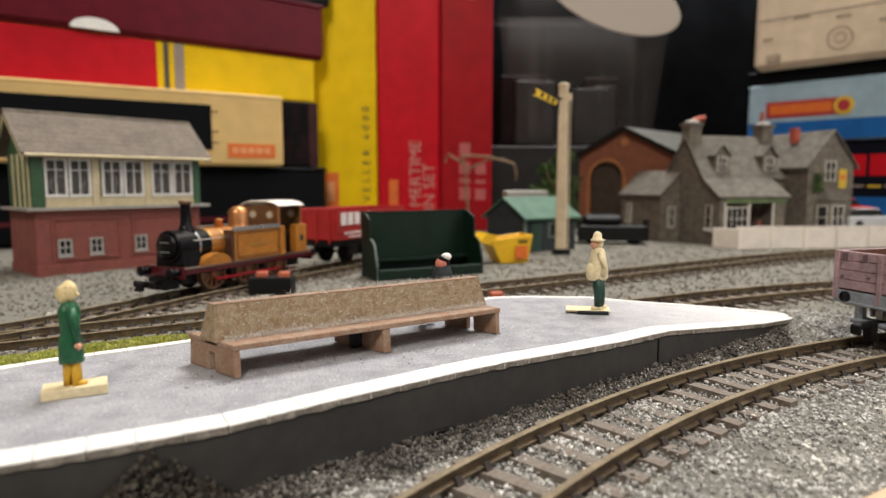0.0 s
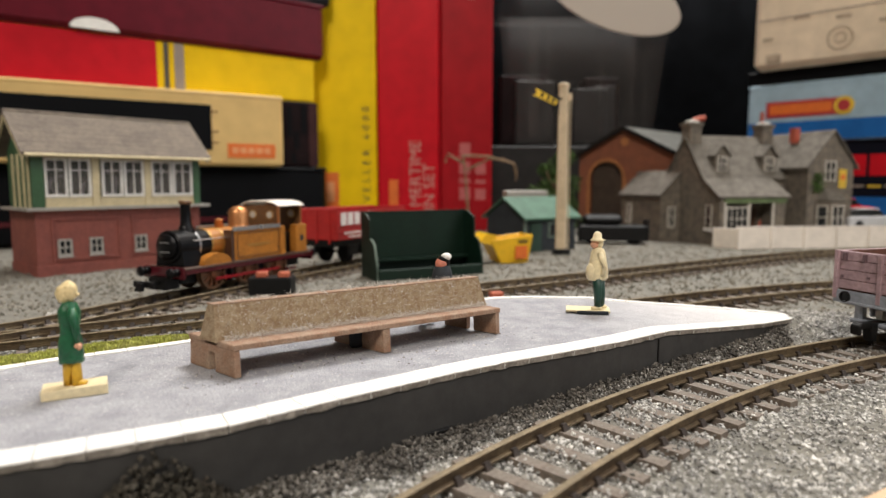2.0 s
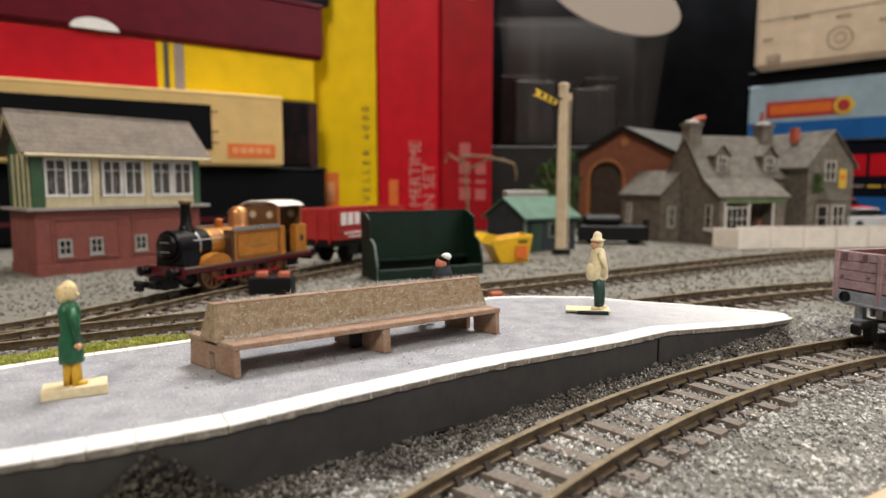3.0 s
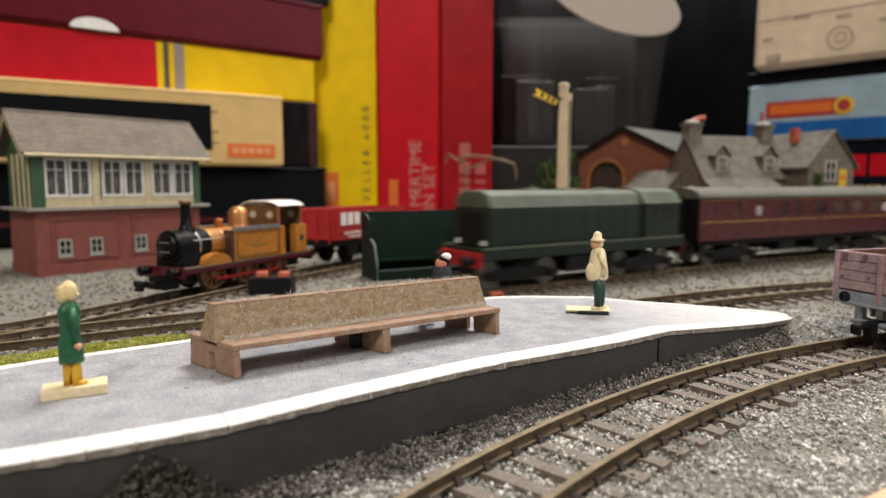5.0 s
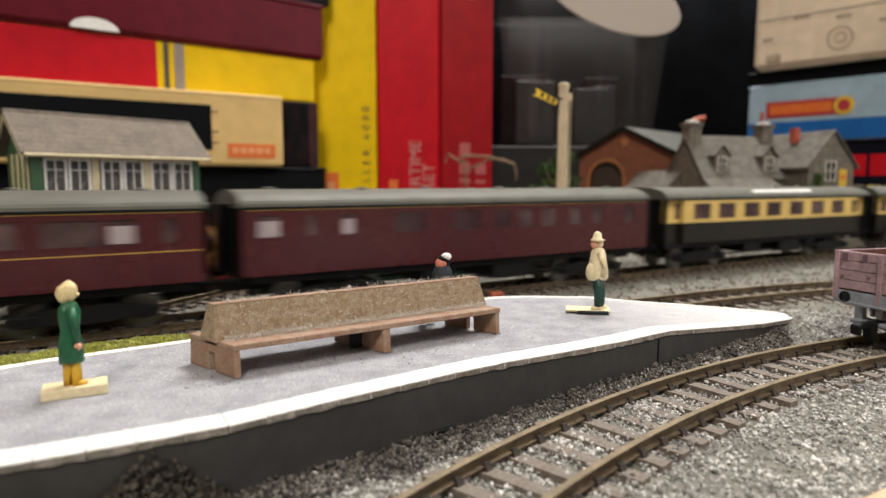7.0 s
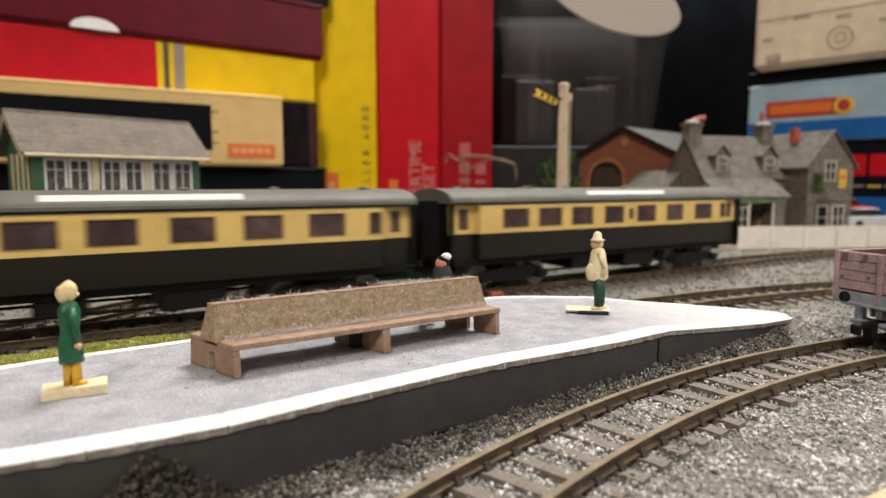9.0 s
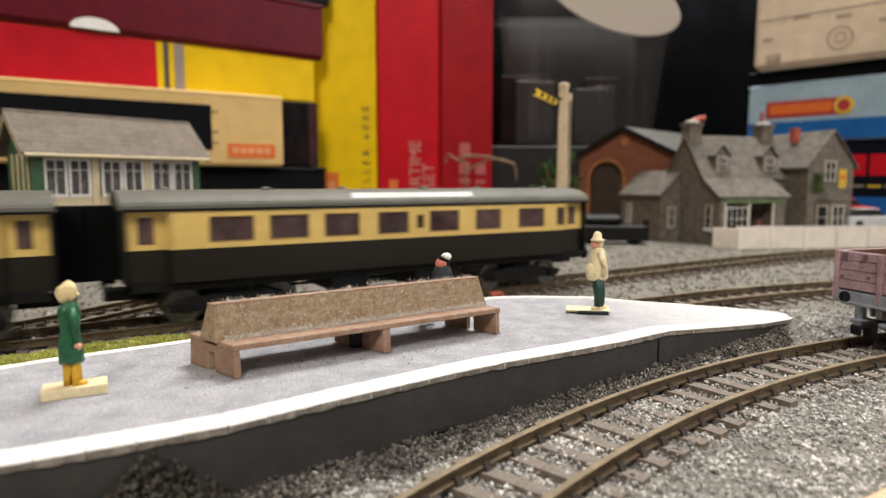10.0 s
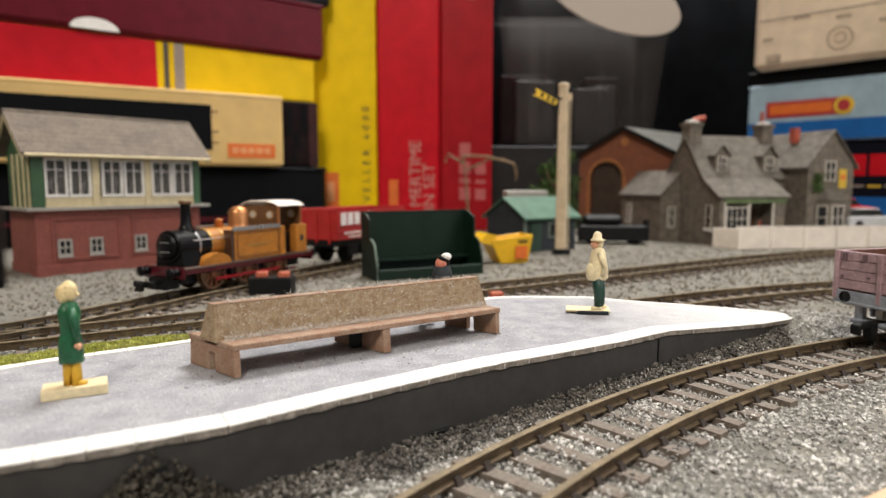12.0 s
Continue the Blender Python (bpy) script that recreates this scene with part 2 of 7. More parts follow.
def bm_box(bm, x0, x1, y0, y1, z0, z1, m=None):
    v = [bm.verts.new((x, y, z)) for z in (z0, z1) for x, y in ((x0, y0), (x1, y0), (x1, y1), (x0, y1))]
    if m is not None:
        for w in v:
            w.co = m @ w.co
    for f in ((0, 3, 2, 1), (4, 5, 6, 7), (0, 1, 5, 4), (1, 2, 6, 5), (2, 3, 7, 6), (3, 0, 4, 7)):
        bm.faces.new([v[i] for i in f])
    return v


def bm_prism(bm, outline, a0, a1, axis="y", m=None):
    """A closed outline (p, q) drawn out along an axis: y gives (p, t, q), x gives (t, p, q), z gives (p, q, t)."""
    place = {"y": lambda p, q, t: (p, t, q), "x": lambda p, q, t: (t, p, q), "z": lambda p, q, t: (p, q, t)}[axis]
    rings = []
    for t in (a0, a1):
        rings.append([bm.verts.new(Vector(place(p, q, t)) if m is None else m @ Vector(place(p, q, t))) for p, q in outline])
    n = len(outline)
    bm.faces.new(rings[0])
    bm.faces.new(rings[1][::-1])
    for i in range(n):
        bm.faces.new((rings[0][i], rings[1][i], rings[1][(i + 1) % n], rings[0][(i + 1) % n]))


def bm_lathe(bm, profile, n=16, m=None):
    """A profile (radius, z) turned round z."""
    rings = []
    for r, z in profile:
        if r < 1e-6:
            rings.append([bm.verts.new((0, 0, z))])
        else:
            rings.append([bm.verts.new((r * math.cos(2 * math.pi * i / n), r * math.sin(2 * math.pi * i / n), z)) for i in range(n)])
    for a, b in zip(rings, rings[1:]):
        for i in range(n):
            p = [a[i % len(a)], a[(i + 1) % len(a)], b[(i + 1) % len(b)], b[i % len(b)]]
            p = list(dict.fromkeys(p))
            if len(p) > 2:
                bm.faces.new(p)
    if len(rings[0]) > 1:
        bm.faces.new(rings[0][::-1])
    if len(rings[-1]) > 1:
        bm.faces.new(rings[-1])
    if m is not None:
        for ring in rings:
            for w in ring:
                w.co = m @ w.co


def bm_tube(bm, points, radii, n=8):
    rings = []
    for i, p in enumerate(points):
        a, b = Vector(points[max(0, i - 1)]), Vector(points[min(len(points) - 1, i + 1)])
        q = (b - a).to_track_quat("Z", "Y")
        r = radii[i] if hasattr(radii, "__len__") else radii
        rings.append([bm.verts.new(Vector(p) + q @ Vector((r * math.cos(2 * math.pi * k / n), r * math.sin(2 * math.pi * k / n), 0))) for k in range(n)])
    for a, b in zip(rings, rings[1:]):
        for k in range(n):
            bm.faces.new((a[k], a[(k + 1) % n], b[(k + 1) % n], b[k]))
    bm.faces.new(rings[0][::-1])
    bm.faces.new(rings[-1])


def bm_blob(bm, c, r, n=12, k=8, m=None):
    prof = [(0, -1)] + [(math.sin(math.pi * i / k), -math.cos(math.pi * i / k)) for i in range(1, k)] + [(0, 1)]
    mm = Matrix.Translation(c) @ Matrix.Diagonal((*r, 1)) if m is None else m @ Matrix.Translation(c) @ Matrix.Diagonal((*r, 1))
    bm_lathe(bm, prof, n, mm)


def part(name, bm, material, parent=None, label="", m=None, bevel=0.0, smooth=False, seg=1):
    """Links a bmesh as one mesh object under a thing or a part."""
    bmesh.ops.recalc_face_normals(bm, faces=bm.faces)
    if bevel:
        bmesh.ops.bevel(bm, geom=[e for e in bm.edges if e.calc_face_angle(0) > 0.5], offset=bevel, segments=seg, affect="EDGES", clamp_overlap=True)
    data = bpy.data.meshes.new(name)
    bm.to_mesh(data)
    bm.free()
    mats = material if isinstance(material, (list, tuple)) else [material]
    for k in mats:
        data.materials.append(M[k])
    if smooth:
        data.shade_smooth()
    ob = new(name, data)
    if parent is not None:
        ob.parent = parent
    if m is not None:
        ob.matrix_basis = m
    if label:
        ob["label"] = label
    return ob


def one_box(name, x0, x1, y0, y1, z0, z1, material, parent=None, label="", m=None, bevel=0.0, at=None):
    bm = bmesh.new()
    bm_box(bm, x0, x1, y0, y1, z0, z1, at)
    return part(name, bm, material, parent, label, m, bevel)


def thing(name, m, label, category, group="", kind=""):
    ob = new(name)
    ob.empty_display_size = 0.01
    ob.matrix_basis = m
    return tagged(ob, label, category, group, kind)


def lettering(name, text, size, material, parent, m, depth=0.0002, space=1.0):
    """Flat raised letters in the built-in font."""
    c = bpy.data.curves.new(name, "FONT")
    c.body, c.size, c.extrude = text, size, depth
    c.resolution_u, c.space_character = 3, space
    tmp = new(name, c)
    data = bpy.data.meshes.new_from_object(tmp.evaluated_get(bpy.context.evaluated_depsgraph_get()))
    bpy.data.objects.remove(tmp)
    data.materials.clear()
    data.materials.append(M[material])
    ob = new(name, data)
    ob.parent = parent
    ob.matrix_basis = m
    return ob


def along(x0, y0, x1, y1, z=0.0):
    """A pose at (x0, y0) whose x axis points to (x1, y1)."""
    return pose(x0, y0, z, 0, 0, math.degrees(math.atan2(y1 - y0, x1 - x0)))

# ---- room and table ----


def room():
    bm = bmesh.new()
    bm_box(bm, -1.9, 1.9, -2.0, 1.55, -0.85, -0.80)
    tagged(part("floor", bm, "carpet"), "dark brown carpet under the layout table", "floor", kind="structure")
    for name, b in (("wall_south", (-1.9, 1.9, -2.08, -2.0, -0.85, 1.7)),
                    ("wall_west", (-1.98, -1.9, -2.08, 1.63, -0.85, 1.7))):
        tagged(one_box(name, *b, "plaster"), "plain off-white plastered room wall", "wall", kind="structure")
    bm = bmesh.new()
    for b in ((-1.9, 1.14, 1.55, 1.63, -0.85, 1.7),):
        bm_box(bm, *b)
    tagged(part("wall_north", bm, "plaster"), "plain off-white plastered room wall", "wall", kind="structure")
    bm = bmesh.new()
    for b in ((1.06, 1.14, -2.08, -0.5, -0.85, 1.7), (1.06, 1.14, 0.7, 1.63, -0.85, 1.7), (1.06, 1.14, -0.5, 0.7, -0.85, 0.2), (1.06, 1.14, -0.5, 0.7, 1.05, 1.7)):
        bm_box(bm, *b)
    tagged(part("wall_east", bm, "plaster"), "plain off-white plastered wall with a window opening", "wall", kind="structure")
    bm = bmesh.new()
    for b in ((-1.98, -0.12, -2.08, 1.63), (0.82, 1.98, -2.08, 1.63), (-0.12, 0.82, -2.08, 0.64), (-0.12, 0.82, 1.26, 1.63)):
        bm_box(bm, *b, 1.7, 1.76)
    tagged(part("ceiling", bm, "plaster"), "plain off-white room ceiling with a skylight opening", "ceiling", kind="structure")
    t = thing("layout_table", pose(0, 0, -0.8), "plain wooden table that carries the whole layout", "table")
    one_box("tabletop", -1.5, 1.03, -1.1, 1.3, 0.77, 0.792, "wood", t)
    for x in (-1.4, 0.95):
        for y in (-1.0, 1.2):
            one_box("leg", x - 0.03, x + 0.03, y - 0.03, y + 0.03, 0.0, 0.77, "wood", t)
    bm = bmesh.new()
    n = 60
    rows = []
    for i in range(n + 1):
        x = -1.45 + 2.48 * i / n
        y = 1.12 + 0.012 * math.sin(i * 1.3) + 0.008 * math.sin(i * 2.9)
        rows.append([bm.verts.new((x, y, z)) for z in (-0.008, 0.3, 0.52)] + [bm.verts.new((x, y + 0.006, z)) for z in (0.52, 0.3, -0.008)])
    for a, b in zip(rows, rows[1:]):
        for k in range(6):
            bm.faces.new((a[k], b[k], b[(k + 1) % 6], a[(k + 1) % 6]))
    tagged(part("backdrop_cloth", bm, "cloth_black", smooth=True), "black cloth hanging in folds behind the layout", "cloth", kind="structure")


room()

# ---- track plan ----
P0 = Vector((-0.1423, 0.1993))
U = Vector((0.846, 0.5331)).normalized()
NR = Vector((U.y, -U.x))
S_LEFT, S_RIGHT, R_MAIN = -0.25, 0.41, 0.50


def main_line(s):
    """The main line's centre at s metres from where it enters the view."""
    if s < S_LEFT or s > S_RIGHT:
        s0 = S_LEFT if s < S_LEFT else S_RIGHT
        c = P0 + U * s0 + NR * R_MAIN
        a = (s - s0) / R_MAIN
        v = -NR * R_MAIN
        return c + Vector((v.x * math.cos(-a) - v.y * math.sin(-a), v.x * math.sin(-a) + v.y * math.cos(-a)))
    return P0 + U * s


def arc(cx, cy, r, a0, a1, step=0.004):
    n = max(2, int(abs(radians(a1 - a0)) * r / step))
    return [Vector((cx + r * math.cos(radians(a0 + (a1 - a0) * i / n)), cy + r * math.sin(radians(a0 + (a1 - a0) * i / n)))) for i in range(n + 1)]


def smooth_line(pts, n=14):
    """A Catmull-Rom line through points."""
    p = [Vector(q) for q in pts]
    p = [2 * p[0] - p[1]] + p + [2 * p[-1] - p[-2]]
    out = []
    for i in range(1, len(p) - 2):
        for k in range(n):
            t = k / n
            a, b, c, d = p[i - 1], p[i], p[i + 1], p[i + 2]
            out.append(0.5 * (2 * b + (c - a) * t + (2 * a - 5 * b + 4 * c - d) * t * t + (3 * b - a - 3 * c + d) * t ** 3))
    out.append(p[-2])
    return out


def resample(pts, step):
    out, left = [], 0.0
    for a, b in zip(pts, pts[1:]):
        d = b - a
        n = d.length
        if n < 1e-9:
            continue
        while left <= n:
            out.append((a + d * (left / n), d / n))
            left += step
        left -= n
    return out


RAIL_Z = 0.004
RAIL_PROFILE = [(-0.0011, 0.0014), (0.0011, 0.0014), (0.0011, 0.0018), (0.00035, 0.0021), (0.00035, 0.0033), (0.0007, 0.0035), (0.0007, 0.0039), (0.0005, 0.0040),
                (-0.0005, 0.0040), (-0.0007, 0.0039), (-0.0007, 0.0035), (-0.00035, 0.0033), (-0.00035, 0.0021), (-0.0011, 0.0018)]
GAUGE = 0.0165


def bm_sweep(bm, pts, profile, off, top=None):
    rings = []
    for i, p in enumerate(pts):
        d = (pts[min(i + 1, len(pts) - 1)] - pts[max(i - 1, 0)]).normalized()
        n = Vector((d.y, -d.x))
        rings.append([bm.verts.new((p.x + n.x * (off + a), p.y + n.y * (off + a), z)) for a, z in profile])
    k = len(profile)
    for a, b in zip(rings, rings[1:]):
        for i in range(k):
            f = bm.faces.new((a[i], a[(i + 1) % k], b[(i + 1) % k], b[i]))
            if top is not None and i in top:
                f.material_index = 1
    bm.faces.new(rings[0])
    bm.faces.new(rings[-1][::-1])


def track(label, pts, near=None, pitch=0.0082, width=0.030):
    """A length of flexible track: two rails, each sleeper with its rail chairs. near: keeps sleepers inside as single parts."""
    t = thing("railway_track", pose(0, 0, 0), label, "railway track", "model railway tracks")
    for off in (-GAUGE / 2 - 0.0007, GAUGE / 2 + 0.0007):
        bm = bmesh.new()
        bm_sweep(bm, pts, RAIL_PROFILE, off, (6, 7, 8))
        part("rail", bm, ["rail", "railtop"], t, "brass-brown steel rail with a worn bright top")
    bm = bmesh.new()
    bm_box(bm, -0.0016, 0.0016, -width / 2, width / 2, -0.0008, 0.0011)
    for o in (-GAUGE / 2 - 0.0007, GAUGE / 2 + 0.0007):
        for w in (-1, 1):
            k = len(bm.faces)
            ya, yb = sorted((o + w * 0.0005, o + w * 0.0020))
            yc, yd = sorted((o + w * 0.0005, o + w * 0.0012))
            v = [bm.verts.new(c) for c in ((-0.0010, ya, 0.0009), (0.0010, ya, 0.0009), (0.0010, yb, 0.0009), (-0.0010, yb, 0.0009), (-0.0007, yc, 0.0025), (0.0007, yc, 0.0025), (0.0007, yd, 0.0025), (-0.0007, yd, 0.0025))]
            for f in ((4, 5, 6, 7), (0, 1, 5, 4), (1, 2, 6, 5), (2, 3, 7, 6), (3, 0, 4, 7)):
                bm.faces.new([v[i] for i in f])
            bm.faces.ensure_lookup_table()
            for f in bm.faces[k:]:
                f.material_index = 1
    bmesh.ops.recalc_face_normals(bm, faces=bm.faces)
    one = bpy.data.meshes.new("sleeper")
    bm.to_mesh(one)
    bm.free()
    one.materials.append(M["sleeper"])
    one.materials.append(M["chair"])
    co = [v.co.copy() for v in one.vertices]
    faces = [tuple(p.vertices) for p in one.polygons]
    V, F = [], []
    rnd = random.Random(3)
    for p, d in resample(pts, pitch):
        a = math.atan2(d.y, d.x) + rnd.uniform(-0.02, 0.02)
        mm = Matrix.Translation((p.x, p.y, rnd.uniform(-0.00015, 0.0001))) @ Matrix.Rotation(a, 4, "Z")
        if near is not None and near(p):
            ob = new("sleeper", one)
            ob.parent = t
            ob.matrix_basis = mm
        else:
            k = len(V)
            V += [mm @ c for c in co]
            F += [tuple(k + i for i in f) for f in faces]
    if V:
        data = bpy.data.meshes.new("sleepers")
        data.from_pydata(V, [], F)
        data.materials.append(M["sleeper"])
        data.materials.append(M["chair"])
        slot = [p.material_index for p in one.polygons]
        for i, p in enumerate(data.polygons):
            p.material_index = slot[i % len(slot)]
        ob = tagged(new("sleepers", data), kind="stuff")
        ob.parent = t
    return t


NEAR_PTS = arc(0.262, -0.118, 0.334, 190, 42)
MAIN_PTS = [main_line(-1.15 + 0.006 * i) for i in range(600)]
SIDING_PTS = smooth_line([(-0.235, 0.139), (-0.185, 0.175), (-0.148, 0.214), (-0.129, 0.252), (-0.1125, 0.29), (-0.088, 0.336), (-0.058, 0.392), (-0.02, 0.465), (0.02, 0.55)])
MID_PTS = smooth_line([(-0.02, 0.195), (0.03, 0.232), (0.0845, 0.2585), (0.1305, 0.282), (0.189, 0.305), (0.255, 0.321), (0.34, 0.327)])

track("model railway track curving in front of the platform, ballasted", NEAR_PTS, lambda p: p.y > 0.07)
track("main model railway track behind the platform, ballasted", MAIN_PTS, lambda p: p.y > 0.18 and p.x < 0.34 and p.y > 0)
track("model railway siding track where the small engine stands", SIDING_PTS, lambda p: p.y > 0.16)
track("loop model railway track behind the platform ramp", MID_PTS, lambda p: p.x > 0.03)

# ---- ground ----


def platform_z(x, y):
    """The platform is level, then falls as a ramp towards its end."""
    return 0.0135 - 0.11 * max(0.0, 0.983 * x + 0.184 * y - 0.0907)


FRONT = [(-0.130, 0.047), (-0.0905, 0.0710), (-0.0623, 0.0857), (-0.0497, 0.0923), (-0.0353, 0.1005), (-0.0192, 0.1134), (0.0019, 0.1294), (0.0147, 0.1382), (0.0289, 0.1464), (0.0450, 0.1563), (0.0609, 0.1678),
         (0.0759, 0.1790), (0.0885, 0.1885), (0.1029, 0.1999), (0.1178, 0.2140), (0.1251, 0.2219)]
BACK = [(-0.168, 0.068), (-0.125, 0.106), (-0.0958, 0.1334), (-0.0879, 0.1404), (-0.0679, 0.1542), (-0.0480, 0.170), (-0.020, 0.192), (0.000, 0.2075), (0.0180, 0.2180), (0.0300, 0.2196),
        (0.0520, 0.2180), (0.0625, 0.2183), (0.0844, 0.2240), (0.1071, 0.2289), (0.1240, 0.2305), (0.1258, 0.2262)]


def inside(x, y, poly):
    hit = False
    for (x0, y0), (x1, y1) in zip(poly, poly[1:] + poly[:1]):
        if (y0 > y) != (y1 > y) and x < (x1 - x0) * (y - y0) / (y1 - y0) + x0:
            hit = not hit
    return hit


PLAT = FRONT + BACK[-2::-1]


def wall_gap(x, y):
    """Distance to the platform's front line."""
    q = 1.0
    for (x0, y0), (x1, y1) in zip(FRONT[1:], FRONT[2:]):
        dx, dy = x1 - x0, y1 - y0
        t = max(0.0, min(1.0, ((x - x0) * dx + (y - y0) * dy) / (dx * dx + dy * dy)))
        q = min(q, math.hypot(x - x0 - dx * t, y - y0 - dy * t))
    return q


def ground_z(x, y):
    z = 0.0009 * noise.noise((x * 60, y * 60, 0)) + 0.0005 * noise.noise((x * 220, y * 220, 1))
    # clods and hollows inside the near curve
    if 0.0 < x < 0.30 and 0.05 < y < 0.25 and math.hypot(x - 0.262, y + 0.118) < 0.317:
        z += 0.0013 * noise.noise((x * 130, y * 130, 7)) + 0.0011 * abs(noise.noise((x * 320, y * 320, 8)))
    # heaped ballast against the platform wall and its ramp
    if -0.10 < x < 0.14 and 0.05 < y < 0.24:
        q = wall_gap(x, y)
        if q < 0.0060:
            z += (0.0006 + 0.0034 * max(0.0, min(1.0, (x - 0.005) / 0.05))) * (1 - q / 0.0060) ** 0.7
        r = math.hypot(x - FRONT[-1][0] - 0.002, y - FRONT[-1][1] - 0.003)
        z += 0.0030 * max(0.0, 1 - r / 0.016) ** 1.1
    return z - 0.0002


def ground():
    xs = np.concatenate([np.linspace(-1.5, -0.35, 12), np.linspace(-0.34, 0.45, 300), np.linspace(0.47, 1.03, 12)])
    ys = np.concatenate([np.linspace(-1.1, 0.04, 10), np.linspace(0.05, 0.36, 190), np.linspace(0.365, 0.7, 60), np.linspace(0.72, 1.3, 8)])
    V = [(x, y, ground_z(x, y) if -0.34 <= x <= 0.45 and 0.05 <= y <= 0.7 else -0.0002) for y in ys for x in xs]
    n = len(xs)
    F = [(j * n + i, j * n + i + 1, (j + 1) * n + i + 1, (j + 1) * n + i) for j in range(len(ys) - 1) for i in range(n - 1)]
    k = len(V)
    data = bpy.data.meshes.new("ground")
    data.from_pydata(V, [], F)
    data.materials.append(M["ballast"])
    data.shade_smooth()
    tagged(new("ground", data), "grey ballasted baseboard ground of the model layout", "ground", kind="structure")


ground()


def stones(name, label, count, region, size, material, seed, sink=0.3, keep=None, lift=None):
    rng = np.random.default_rng(seed)
    base = np.array([(1, 0, 0), (0, 1, 0), (-1, 0, 0), (0, -1, 0), (0, 0, 1), (0, 0, -1)], float)
    tri = [(0, 1, 4), (1, 2, 4), (2, 3, 4), (3, 0, 4), (1, 0, 5), (2, 1, 5), (3, 2, 5), (0, 3, 5)]
    V, F = [], []
    x0, x1, y0, y1 = region
    made = 0
    while made < count:
        x, y = rng.uniform(x0, x1), rng.uniform(y0, y1)
        if abs(x) > 0.76 * y + 0.01 or inside(x, y, PLAT) or (keep is not None and not keep(x, y)):
            made += 0.25
            continue
        s = size * rng.uniform(0.45, 1.25) * (1 if rng.random() > 0.06 else 1.5)
        q, _ = np.linalg.qr(rng.normal(size=(3, 3)))
        pts = (base * (s * rng.uniform(0.5, 1.1, (6, 1)))) @ q
        k = len(V)
        z = ground_z(x, y) + s * (0.5 - sink) + (lift(x, y, rng) if lift is not None else 0.0)
        V += [(x + p[0], y + p[1], z + p[2]) for p in pts]
        F += [(a + k, b + k, c + k) for a, b, c in tri]
        made += 1
    data = bpy.data.meshes.new(name)
    data.from_pydata(V, [], F)
    data.materials.append(M[material])
    tagged(new(name, data), label, "ballast", kind="stuff")


stones("ballast_stones", "loose pale grey granite ballast chips round the tracks", 64000, (-0.16, 0.24, 0.08, 0.26), 0.00062, "stone", 5)
stones("ballast_stones", "grey ballast chips farther over the layout", 16000, (-0.30, 0.40, 0.25, 0.56), 0.0010, "stone_far", 6)


def on_near_track(x, y):
    r = math.hypot(x - 0.262, y + 0.118) - 0.334
    return abs(r) < 0.0145 and abs(abs(r) - 0.009) > 0.0016


stones("ballast_stones", "fine ballast chips lying over the sleepers", 9000, (-0.02, 0.20, 0.09, 0.23), 0.00055, "stone", 7, keep=on_near_track, lift=lambda x, y, g: 0.0004 + 0.0008 * g.random())
# dark scatter, spread wider so that its colour also carries the wall's shadow
stones("ballast_stones", "dark grey-brown fine ballast along the platform wall, spread wider as its shadow", 24000, (-0.05, 0.115, 0.085, 0.225), 0.00052, "stone_dark_shade", 11,
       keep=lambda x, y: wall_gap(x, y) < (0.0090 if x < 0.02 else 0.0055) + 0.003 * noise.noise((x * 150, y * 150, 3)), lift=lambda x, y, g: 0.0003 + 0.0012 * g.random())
stones("dark_scatter", "dark earthy scatter heaped against the platform wall", 9000, (-0.060, -0.025, 0.070, 0.115), 0.00062, "moss", 9,
       keep=lambda x, y: wall_gap(x, y) < 0.0065, lift=lambda x, y, g: 0.0118 * g.random() * math.exp(-((x + 0.0450) / 0.0075) ** 2) * max(0.0, 1 - wall_gap(x, y) / 0.0065) ** 0.6)

# ---- platform ----


